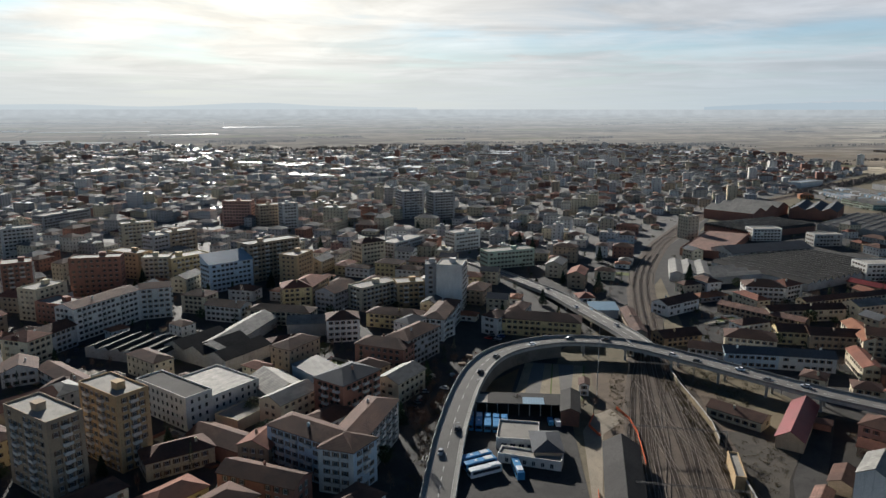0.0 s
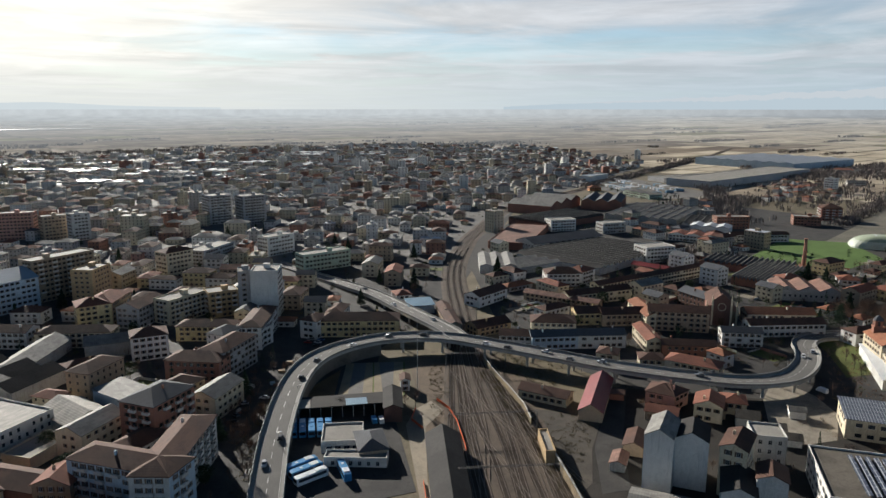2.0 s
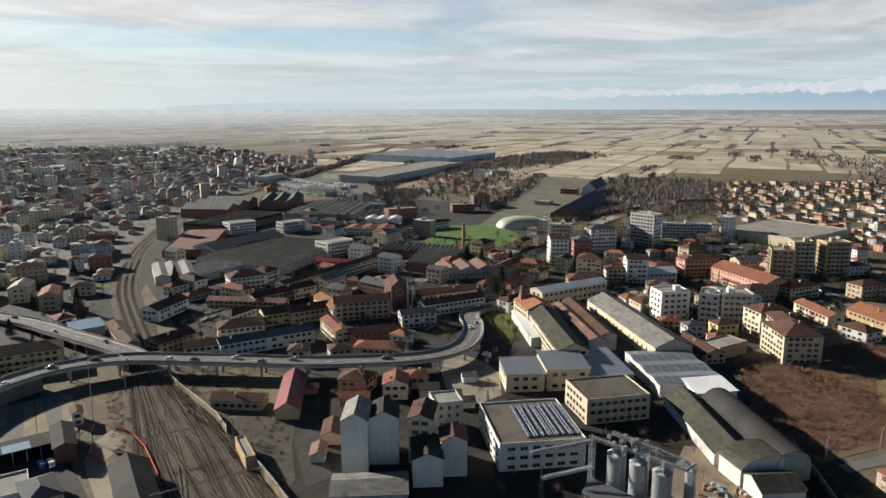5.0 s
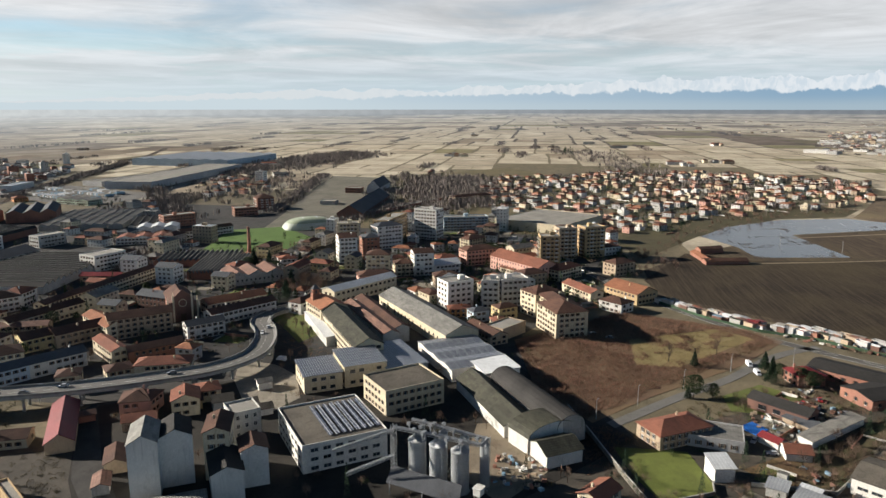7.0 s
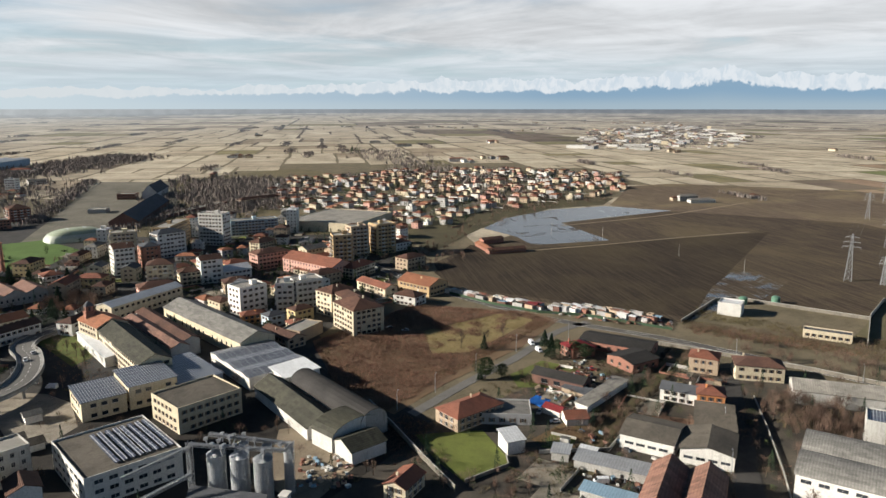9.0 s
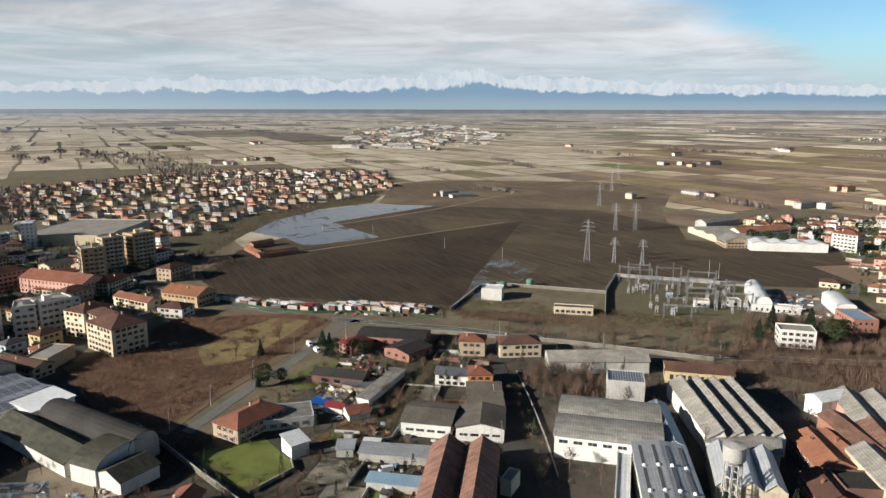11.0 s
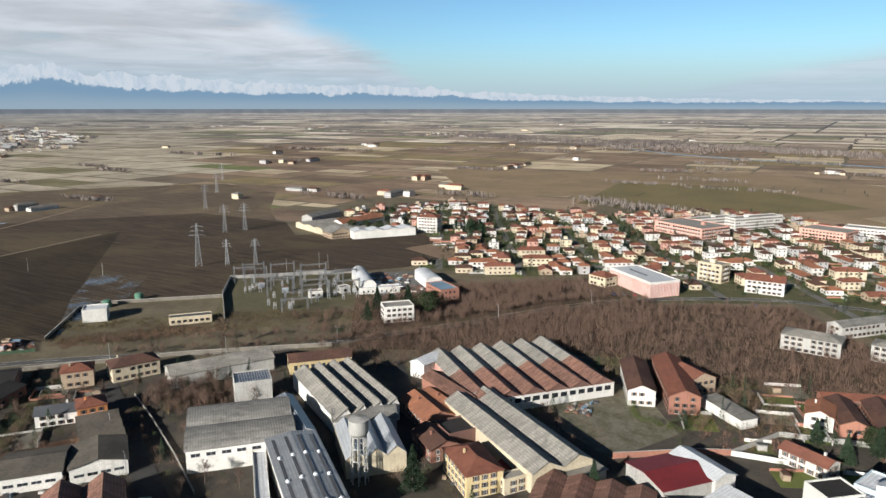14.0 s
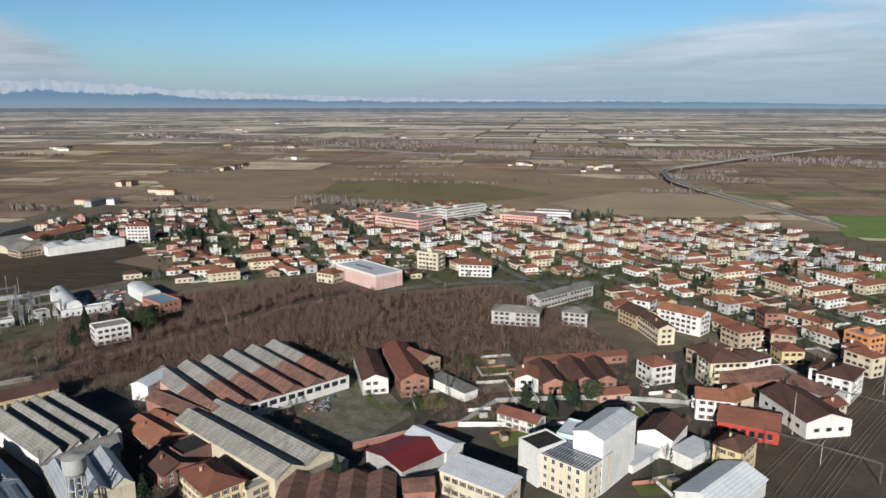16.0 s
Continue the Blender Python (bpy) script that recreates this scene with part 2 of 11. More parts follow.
GRASS = mat("winter_grass", (0.12, 0.14, 0.038), (0.075, 0.085, 0.03), scale=0.7, fine=22, stains=0.3, vary=0.1)
DRYGRASS = mat("dry_grass", (0.155, 0.105, 0.055), (0.085, 0.055, 0.033), scale=0.9, fine=16, stains=0.35, vary=0.08)
EARTH = mat("yard_earth", (0.175, 0.142, 0.094), (0.088, 0.077, 0.05), scale=0.45, fine=12, stains=0.5, vary=0.05)
def wet_field(name, wet, tone=1.0):
    """Ploughed soil with fine furrows; wet: how much of it lies under a film of water."""
    m = bpy.data.materials.new(name)
    m.use_nodes = True
    g = Graph(m.node_tree)
    bsdf = m.node_tree.nodes["Principled BSDF"]
    pos = g.n("ShaderNodeNewGeometry").outputs["Position"]
    a = radians(24)
    turn = g.n("ShaderNodeCombineXYZ")
    g.put(g.math("MULTIPLY", g.vec("DOT_PRODUCT", pos, (math.cos(a), math.sin(a), 0)), 0.02), turn.inputs[0])
    g.put(g.math("MULTIPLY", g.vec("DOT_PRODUCT", pos, (-math.sin(a), math.cos(a), 0)), 0.55), turn.inputs[1])
    rows = g.noise(turn.outputs[0], 1.0, 5.0, 0.7)
    broad = g.noise(pos, 0.009, 5.0, 0.6, 0.6)
    clods = g.noise(pos, 0.9, 4.0, 0.7)
    soil = g.mix(g.ramp(rows, 0.40, 0.62), (0.046, 0.035, 0.027), (0.10, 0.076, 0.052))
    soil = g.mix(g.math("MULTIPLY", g.ramp(broad, 0.45, 0.68), 0.6), soil, (0.125, 0.098, 0.058))
    soil = g.vec("SCALE", soil, g.ramp(clods, 0.25, 0.75, 0.68, 1.3))
    soil = g.vec("SCALE", soil, tone)
    if wet:
        pools = g.math("ADD", g.math("MULTIPLY", g.noise(pos, 0.03, 6.0, 0.7, 0.8), 0.65), g.math("MULTIPLY", rows, 0.35))
        film = g.ramp(pools, wet - 0.05, wet + 0.04)
        g.put(g.mix(film, soil, (0.055, 0.055, 0.052)), bsdf.inputs["Base Color"])
        g.put(g.math("MULTIPLY_ADD", film, -0.72, 0.9), bsdf.inputs["Roughness"])
        g.put(g.math("MULTIPLY_ADD", film, 0.38, 0.1), bsdf.inputs["Specular IOR Level"])
    else:
        g.put(soil, bsdf.inputs["Base Color"])
        bsdf.inputs["Roughness"].default_value = 0.95
        bsdf.inputs["Specular IOR Level"].default_value = 0.1
    return m


SOIL = wet_field("ploughed_field", 0.0, 0.86)
FLOOD = wet_field("flooded_field", 0.415)
BARK = mat("bark", (0.11, 0.085, 0.068), (0.07, 0.055, 0.045))
TWIG = mat("bare_twigs", (0.135, 0.088, 0.064), (0.08, 0.055, 0.043), island=0.45)
SCRUB = mat("dry_scrub", (0.215, 0.122, 0.085), (0.135, 0.085, 0.056), island=0.6)
STRAW = mat("straw_grass", (0.32, 0.25, 0.125), (0.16, 0.125, 0.06), island=0.4)
NEEDLE = mat("conifer_green", (0.026, 0.042, 0.022), (0.016, 0.027, 0.015), island=0.4, vary=0.25)
LEAF = mat("evergreen_leaf", (0.042, 0.058, 0.024), (0.026, 0.036, 0.017), island=0.4, vary=0.25)
WATER = mat("flood_water", (0.07, 0.07, 0.066), (0.15, 0.125, 0.095), scale=0.25, fine=2.0, rough=0.22, spec=0.45, bump=0.03, vary=0)
POOL = mat("pool_cover_blue", (0.02, 0.12, 0.42), rough=0.4)
TRUNKS = BARK

# ---- helpers for shapes ----


class Shape:
    """Collects vertices and faces for one mesh of one material (or two)."""

    def __init__(self):
        self.v, self.f, self.m = [], [], []

    def face(self, pts, m=0):
        n = len(self.v)
        self.v.extend(pts)
        self.f.append(tuple(range(n, n + len(pts))))
        self.m.append(m)

    def box(self, x0, y0, z0, x1, y1, z1, m=0):
        n = len(self.v)
        self.v += [(x0, y0, z0), (x1, y0, z0), (x1, y1, z0), (x0, y1, z0), (x0, y0, z1), (x1, y0, z1), (x1, y1, z1), (x0, y1, z1)]
        for q in ((0, 3, 2, 1), (4, 5, 6, 7), (0, 1, 5, 4), (1, 2, 6, 5), (2, 3, 7, 6), (3, 0, 4, 7)):
            self.f.append(tuple(n + i for i in q))
            self.m.append(m)

    def slab(self, top, drop, m=0):
        """A plate under the polygon top, of that thickness."""
        n, k = len(self.v), len(top)
        self.v += [tuple(p) for p in top] + [(p[0], p[1], p[2] - drop) for p in top]
        self.f.append(tuple(range(n, n + k)))
        self.f.append(tuple(range(n + 2 * k - 1, n + k - 1, -1)))
        self.m += [m, m]
        for i in range(k):
            j = (i + 1) % k
            self.f.append((n + i, n + k + i, n + k + j, n + j))
            self.m.append(m)

    def bar(self, a, b, w, m=0, sides=4, w2=None):
        """A straight bar from a to b, w thick."""
        a, b = Vector(a), Vector(b)
        d = (b - a).normalized()
        s = d.cross(Vector((0, 0, 1)) if abs(d.z) < 0.95 else Vector((1, 0, 0))).normalized()
        t = d.cross(s)
        n = len(self.v)
        for p, r in ((a, w / 2), (b, (w if w2 is None else w2) / 2)):
            for i in range(sides):
                q = 2 * math.pi * (i + 0.5) / sides
                self.v.append(tuple(p + s * (math.cos(q) * r * 1.3) + t * (math.sin(q) * r * 1.3)))
        for i in range(sides):
            j = (i + 1) % sides
            self.f.append((n + i, n + j, n + sides + j, n + sides + i))
            self.m.append(m)
        self.f.append(tuple(n + i for i in range(sides))[::-1])
        self.f.append(tuple(n + sides + i for i in range(sides)))
        self.m += [m, m]

    def lathe(self, rings, sides=16, m=0, at=(0, 0)):
        """A turned body: rings of (radius, z), from the foot up."""
        n = len(self.v)
        for r, z in rings:
            for i in range(sides):
                q = 2 * math.pi * i / sides
                self.v.append((at[0] + r * math.cos(q), at[1] + r * math.sin(q), z))
        for k in range(len(rings) - 1):
            for i in range(sides):
                j = (i + 1) % sides
                a = n + k * sides
                self.f.append((a + i, a + j, a + sides + j, a + sides + i))
                self.m.append(m)
        self.f.append(tuple(range(n + sides * (len(rings) - 1), n + sides * len(rings))))
        self.m.append(m)

    def weld(self):
        """Joins corners that lie on one another."""
        at, back, v = {}, [], []
        for p in self.v:
            k = (round(p[0], 3), round(p[1], 3), round(p[2], 3))
            if k not in at:
                at[k] = len(v)
                v.append(p)
            back.append(at[k])
        self.v, self.f = v, [tuple(back[i] for i in f) for f in self.f]
        return self

    def mesh(self, name, *mats):
        me = bpy.data.meshes.new(name)
        me.from_pydata(self.v, [], self.f)
        for x in mats:
            me.materials.append(x)
        if len(mats) > 1:
            me.polygons.foreach_set("material_index", self.m)
        me.update()
        return me


def thing(name, x, y, rot=0.0, z=0.0, label="", category="", group="", kind=""):
    ob = new(name)
    ob.matrix_basis = pose(x, y, z, 0, 0, rot)
    return tagged(ob, label, category, group, kind)


def part(name, shape, material, parent, label=""):
    me = shape if isinstance(shape, bpy.types.Mesh) else shape.mesh(name, *(material if isinstance(material, (list, tuple)) else (material,)))
    ob = new(name, me)
    ob.parent = parent
    return tagged(ob, label)


def lone(name, shape, material, label="", category="", group="", kind="", x=0.0, y=0.0, rot=0.0, z=0.0):
    me = shape if isinstance(shape, bpy.types.Mesh) else shape.mesh(name, *(material if isinstance(material, (list, tuple)) else (material,)))
    ob = new(name, me)
    ob.matrix_basis = pose(x, y, z, 0, 0, rot)
    return tagged(ob, label, category, group, kind)


# Far away the plain is drawn in towards the eye point, so that all of it fits within five kilometres.
EYE = Vector((-4.0, -3.0, 120.5))
NEAR, ROOM = 2400.0, 2350.0


def drawn_in(x, y, z=0.0):
    d = math.hypot(x - EYE.x, y - EYE.y)
    if d <= NEAR:
        return (x, y, z)
    s = (NEAR + ROOM * (1 - math.exp(-(d - NEAR) / ROOM))) / d
    return (EYE.x + (x - EYE.x) * s, EYE.y + (y - EYE.y) * s, EYE.z + (z - EYE.z) * s)

# ---- ground ----


def hazed_plain(tones=None):
    """The far plain, a backdrop; painted haze pales it with distance, and more so towards the sun."""
    m = bpy.data.materials.new("hazed_plain")
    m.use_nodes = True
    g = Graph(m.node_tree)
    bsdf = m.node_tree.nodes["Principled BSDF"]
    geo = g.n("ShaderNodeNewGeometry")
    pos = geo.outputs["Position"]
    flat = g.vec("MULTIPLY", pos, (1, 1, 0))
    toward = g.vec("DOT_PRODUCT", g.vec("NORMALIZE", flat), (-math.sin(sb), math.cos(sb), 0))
    # true distance, from the drawn-in one, and the share of haze painted over it
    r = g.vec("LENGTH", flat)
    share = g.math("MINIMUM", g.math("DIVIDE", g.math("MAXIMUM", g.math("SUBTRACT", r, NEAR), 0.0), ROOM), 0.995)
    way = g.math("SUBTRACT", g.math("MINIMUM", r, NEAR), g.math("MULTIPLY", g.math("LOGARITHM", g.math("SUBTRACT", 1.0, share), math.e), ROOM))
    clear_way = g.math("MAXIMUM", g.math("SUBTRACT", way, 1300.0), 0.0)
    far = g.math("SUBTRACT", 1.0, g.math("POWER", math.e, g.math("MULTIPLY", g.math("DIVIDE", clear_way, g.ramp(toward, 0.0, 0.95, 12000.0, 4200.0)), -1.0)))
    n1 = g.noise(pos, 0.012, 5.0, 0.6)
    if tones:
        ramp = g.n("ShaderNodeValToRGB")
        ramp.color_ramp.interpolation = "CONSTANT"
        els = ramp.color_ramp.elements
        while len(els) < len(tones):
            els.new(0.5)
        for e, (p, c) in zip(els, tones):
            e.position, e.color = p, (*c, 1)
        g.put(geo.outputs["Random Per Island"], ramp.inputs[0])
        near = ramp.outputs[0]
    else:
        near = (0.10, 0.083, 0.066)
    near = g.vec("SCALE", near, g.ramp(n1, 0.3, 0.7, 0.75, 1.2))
    # haze is put into the surface: base colour fades out, emission replaces it
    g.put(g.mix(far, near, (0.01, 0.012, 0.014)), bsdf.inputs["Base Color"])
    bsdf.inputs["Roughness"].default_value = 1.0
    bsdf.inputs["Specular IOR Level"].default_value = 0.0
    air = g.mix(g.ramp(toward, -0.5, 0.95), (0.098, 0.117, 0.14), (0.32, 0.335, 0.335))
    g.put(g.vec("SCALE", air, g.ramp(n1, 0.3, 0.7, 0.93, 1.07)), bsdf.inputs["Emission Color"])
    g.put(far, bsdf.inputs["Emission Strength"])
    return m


FIELD_TONES = [(0.0, (0.385, 0.332, 0.25)), (0.30, (0.335, 0.285, 0.212)), (0.50, (0.42, 0.365, 0.275)), (0.76, (0.26, 0.212, 0.155)), (0.82, (0.19, 0.168, 0.095)),
               (0.86, (0.37, 0.315, 0.235)), (0.965, (0.15, 0.118, 0.09))]


def build_ground():
    s = Shape()
    rings = [0, 60, 150, 300, 500, 800, 1200, 1700, 2400] + [2400 * 1.085 ** k for k in range(1, 41)]
    n = 240
    for r in rings[1:]:
        for i in range(n):
            q = 2 * math.pi * i / n
            p = drawn_in(EYE.x + r * math.cos(q), EYE.y + r * math.sin(q))
            s.v.append((p[0], p[1], p[2] - (1.0 if r > 2410 else 0.0)))
    s.v.append((EYE.x, EYE.y, 0))
    c = len(s.v) - 1
    for i in range(n):
        s.f.append((c, i, (i + 1) % n))
        s.m.append(0)
    for k in range(len(rings) - 2):
        for i in range(n):
            j = (i + 1) % n
            s.f.append((k * n + i, (k + 1) * n + i, (k + 1) * n + j, k * n + j))
            s.m.append(0)
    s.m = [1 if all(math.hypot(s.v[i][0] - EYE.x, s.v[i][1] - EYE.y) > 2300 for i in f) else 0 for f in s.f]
    lone("ground", s, (EARTH, hazed_plain()), "bare brown winter earth of a flat plain reaching the horizon", "ground", kind="structure")


build_ground()


def inside(p, poly):
    x, y = p
    c = False
    for (x1, y1), (x2, y2) in zip(poly, poly[1:] + poly[:1]):
        if (y1 > y) != (y2 > y) and x < (x2 - x1) * (y - y1) / (y2 - y1) + x1:
            c = not c
    return c


def far_from_eye(x, y):
    return math.hypot(x - EYE.x, y - EYE.y)


def patch(name, pts, z, material, label, category, kind="structure"):
    """A flat piece of ground."""
    s = Shape()
    s.slab([(x, y, z) for x, y in pts], 0.3 if z > 0.2 else 0.04)
    lone(name, s, material, label, category, kind=kind)


def smooth(pts, n=8):
    """A soft line through the points (Catmull-Rom)."""
    P = [Vector(p) for p in pts]
    P = [P[0] * 2 - P[1]] + P + [P[-1] * 2 - P[-2]]
    out = []
    for i in range(1, len(P) - 2):
        a, b, c, d = P[i - 1:i + 3]
        for k in range(n):
            t = k / n
            out.append(0.5 * ((2 * b) + (c - a) * t + (2 * a - 5 * b + 4 * c - d) * t * t + (3 * b - a - 3 * c + d) * t ** 3))
    out.append(P[-2])
    return out


def normals(line):
    out = []
    for i in range(len(line)):
        d = line[min(i + 1, len(line) - 1)] - line[max(i - 1, 0)]
        out.append(Vector((-d.y, d.x, 0)).normalized())
    return out


def ribbon(s, line, left, right, up, low, m=0):
    """A band along a line, from left to right of it (metres), its top at z + up and its underside at z + low."""
    ns = normals(line)
    n = len(s.v)
    for p, k in zip(line, ns):
        a, b = p + k * left, p + k * right
        s.v += [(a.x, a.y, p.z + up), (b.x, b.y, p.z + up), (b.x, b.y, p.z + low), (a.x, a.y, p.z + low)]
    for i in range(len(line) - 1):
        a = n + 4 * i
        for u, v in ((0, 1), (1, 2), (2, 3), (3, 0)):
            s.f.append((a + u, a + v, a + 4 + v, a + 4 + u))
            s.m.append(m)
    s.f += [(n, n + 3, n + 2, n + 1), tuple(n + 4 * (len(line) - 1) + i for i in range(4))]
    s.m += [m, m]


def road(name, pts, width, material, label, z=0.1, category="road", lines=False, kerbs=True):
    line = smooth([(x, y, z) for x, y in pts], 6)
    s = Shape()
    ribbon(s, line, width / 2, -width / 2, 0, -0.09)
    ob = lone(name, s, material, label, category, kind="structure")
    if lines:
        s = Shape()
        for i in range(0, len(line) - 1, 2):
            ribbon(s, line[i:i + 2], 0.09, -0.09, 0.02, 0.005)
        ribbon(s, line, width / 2 - 0.3, width / 2 - 0.45, 0.02, 0.005)
        ribbon(s, line, -width / 2 + 0.45, -width / 2 + 0.3, 0.02, 0.005)
        part("lane_marking", s, PAINT, ob, "white painted lane lines")
    if kerbs:
        s = Shape()
        ribbon(s, line, width / 2 + 1.6, width / 2, 0.13, -0.1)
        ribbon(s, line, -width / 2, -width / 2 - 1.6, 0.13, -0.1)
        part("kerb", s, PAVING, ob, "raised pale kerb and footway")
    return ob


# ---- buildings ----
BOXES = []            # footprints, so that filling houses keep clear


def window_mesh(w, h, shutters, kind):
    """One stepped relief: shutters, frame, mullion and panes, joined edge to edge."""
    xs = [-w / 2 - 0.09, -w / 2, -0.035, 0.035, w / 2, w / 2 + 0.09]
    if shutters:
        xs = [-w - 0.07] + xs + [w + 0.07]
    zs = [-0.16, -0.07, 0.0, h, h + 0.09]
    c = len(xs) - 1

    def cell(i, j):
        if i < 0 or j < 0 or i >= c or j >= 4:
            return -0.02, 1
        if shutters and i in (0, c - 1):
            return (0.06, 2) if 0 < j < 4 else (-0.02, 1)
        k = i - (1 if shutters else 0)
        if j == 0:
            return 0.16, 1
        return (0.03, 0) if j == 2 and k in (1, 3) else (0.07, 1)

    s = Shape()
    for i in range(c + 1):
        for j in range(5):
            y, m = cell(i, j)
            if i < c and j < 4 and y > 0:
                s.face([(xs[i], y, zs[j]), (xs[i], y, zs[j + 1]), (xs[i + 1], y, zs[j + 1]), (xs[i + 1], y, zs[j])], m)
            y2, m2 = cell(i - 1, j)
            if j < 4 and y != y2:
                s.face([(xs[i], y, zs[j]), (xs[i], y2, zs[j]), (xs[i], y2, zs[j + 1]), (xs[i], y, zs[j + 1])], m if y > y2 else m2)
            y2, m2 = cell(i, j - 1)
            if i < c and y != y2:
                s.face([(xs[i], y, zs[j]), (xs[i + 1], y, zs[j]), (xs[i + 1], y2, zs[j]), (xs[i], y2, zs[j])], m if y > y2 else m2)
    return s.weld().mesh("window", GLASS, FRAME, SHUT)


def plain_window(w, h, shutters):
    """The same window for far walls, where only its panes, sill and shutters tell."""
    s = Shape()
    s.face([(-w / 2, 0.04, 0), (-w / 2, 0.04, h), (w / 2, 0.04, h), (w / 2, 0.04, 0)], 0)
    s.face([(-w / 2 - 0.15, 0.10, -0.1), (w / 2 + 0.15, 0.10, -0.1), (w / 2 + 0.15, 0.0, 0.0), (-w / 2 - 0.15, 0.0, 0.0)], 1)
    if shutters:
        for k in (-1, 1):
            a, b = sorted((k * (w / 2 + 0.04), k * (w + 0.04)))
            s.face([(a, 0.06, 0), (a, 0.06, h), (b, 0.06, h), (b, 0.06, 0)], 2)
    return s.mesh("far_window", GLASS, FRAME, SHUT)


WINDOWS = {}


def window_for(w, h, shutters):
    k = (round(w, 1), round(h, 1), shutters)
    if k not in WINDOWS:
        WINDOWS[k] = window_mesh(*k, "")
    return WINDOWS[k]


def far_window_for(w, h, shutters):
    k = (round(w, 1), round(h, 1), shutters, "far")
    if k not in WINDOWS:
        WINDOWS[k] = plain_window(*k[:3])
    return WINDOWS[k]


def balcony_mesh(w, slab=True, rail=True):
    s = Shape()
    if slab:
        s.box(-w / 2, 0, -0.15, w / 2, 1.15, 0.0, 0)
    if rail:      # one sheet bent round three sides
        a, b = w / 2, w / 2 - 0.05
        plan = [(-a, 0.0), (-a, 1.13), (a, 1.13), (a, 0.0), (b, 0.0), (b, 1.08), (-b, 1.08), (-b, 0.0)]
        n = len(s.v)
        s.v += [(x, y, z) for z in (0.0, 0.95) for x, y in plan]
        for i in range(8):
            j = (i + 1) % 8
            s.f.append((n + j, n + i, n + 8 + i, n + 8 + j))
            s.m.append(1)
        for i in range(3):
            s.f.append((n + 8 + i, n + 15 - i, n + 14 - i, n + 9 + i))
            s.m.append(1)
    return s


BALCONY = {}


def side_matrix(side, u, v, w, l):
    """A spot on a wall: side 0..3 = -y, +x, +y, -x; u along the wall from its middle, v up; local +y faces out."""
    if side == 0:
        return pose(u, -l / 2, v, 0, 0, 180)
    if side == 1:
        return pose(w / 2, u, v, 0, 0, -90)
    if side == 2:
        return pose(u, l / 2, v, 0, 0, 0)
    return pose(-w / 2, u, v, 0, 0, 90)


def join_at(s, me, m):
    n = len(s.v)
    s.v += [tuple(m @ v.co) for v in me.vertices]
    for p in me.polygons:
        s.f.append(tuple(n + i for i in p.vertices))
        s.m.append(p.material_index)


def add_windows(ob, x, y, w, l, h, floors, near, spacing, size, shutters, sides=(0, 1, 2, 3), balconies=0, foot=0.0, rnd=None):
    rnd = rnd or random.Random(int(x * 7 + y * 13))
    me = window_for(size[0], size[1], shutters) if near else far_window_for(size[0], size[1], shutters)
    far = math.hypot(x, y) > 430
    step = (h - foot) / floors
    rails = Shape()
    for f in range(floors):
        row = Shape()
        for side in sides:
            length = w if side in (0, 2) else l
            count = max(1, int((length - 1.2) / spacing))
            for i in range(count):
                u = (i - (count - 1) / 2) * spacing
                if rnd.random() < 0.06:
                    continue
                v = foot + f * step + max(0.5, (step - size[1]) * 0.5)
                m = side_matrix(side, u, v, w, l)
                if near:
                    o = part("window", me, None, ob)
                    o.matrix_basis = m
                else:
                    join_at(row, me, m)
                if balconies and f > 0 and i % balconies == 1:
                    bw = min(spacing * 0.95, 3.2)
                    bm = BALCONY.get(round(bw, 1))
                    if bm is None:
                        bm = BALCONY[round(bw, 1)] = balcony_mesh(bw).mesh("balcony", WALL["concrete"], FRAME)
                    if far:
                        join_at(rails, bm, side_matrix(side, u, foot + f * step + 0.1, w, l))
                        continue
                    pair = BALCONY.get((round(bw, 1), "parts"))
                    if pair is None:
                        only = balcony_mesh(bw, True, False)
                        rail = balcony_mesh(bw, False, True)
                        rail.m = [0] * len(rail.m)
                        pair = BALCONY[(round(bw, 1), "parts")] = only.mesh("balcony", WALL["concrete"]), rail.mesh("railing", FRAME)
                    o = part("balcony", pair[0], None, ob, "small concrete balcony with a rail")
                    o.matrix_basis = side_matrix(side, u, foot + f * step + 0.1, w, l)
                    part("railing", pair[1], None, o)
        if not near and row.v:
            tagged(part("glazing", row, (GLASS, FRAME, SHUT), ob), kind="stuff")
    if rails.v:
        tagged(part("balcony_row", rails, (WALL["concrete"], FRAME), ob, "row of small balconies"), kind="stuff")


def gable_roof(wall, roof, w, l, h, rise, over, t=0.22):
    """Ridge along x."""
    wall.face([(w / 2, -l / 2, h), (w / 2, l / 2, h), (w / 2, 0, h + rise)])
    wall.face([(-w / 2, l / 2, h), (-w / 2, -l / 2, h), (-w / 2, 0, h + rise)])
    k = rise / (l / 2)
    e = over
    for sgn in (-1, 1):
        top = [(-w / 2 - e, sgn * (l / 2 + e), h - k * e + t), (w / 2 + e, sgn * (l / 2 + e), h - k * e + t), (w / 2 + e, 0, h + rise + t), (-w / 2 - e, 0, h + rise + t)]
        roof.slab(top if sgn < 0 else top[::-1], t)


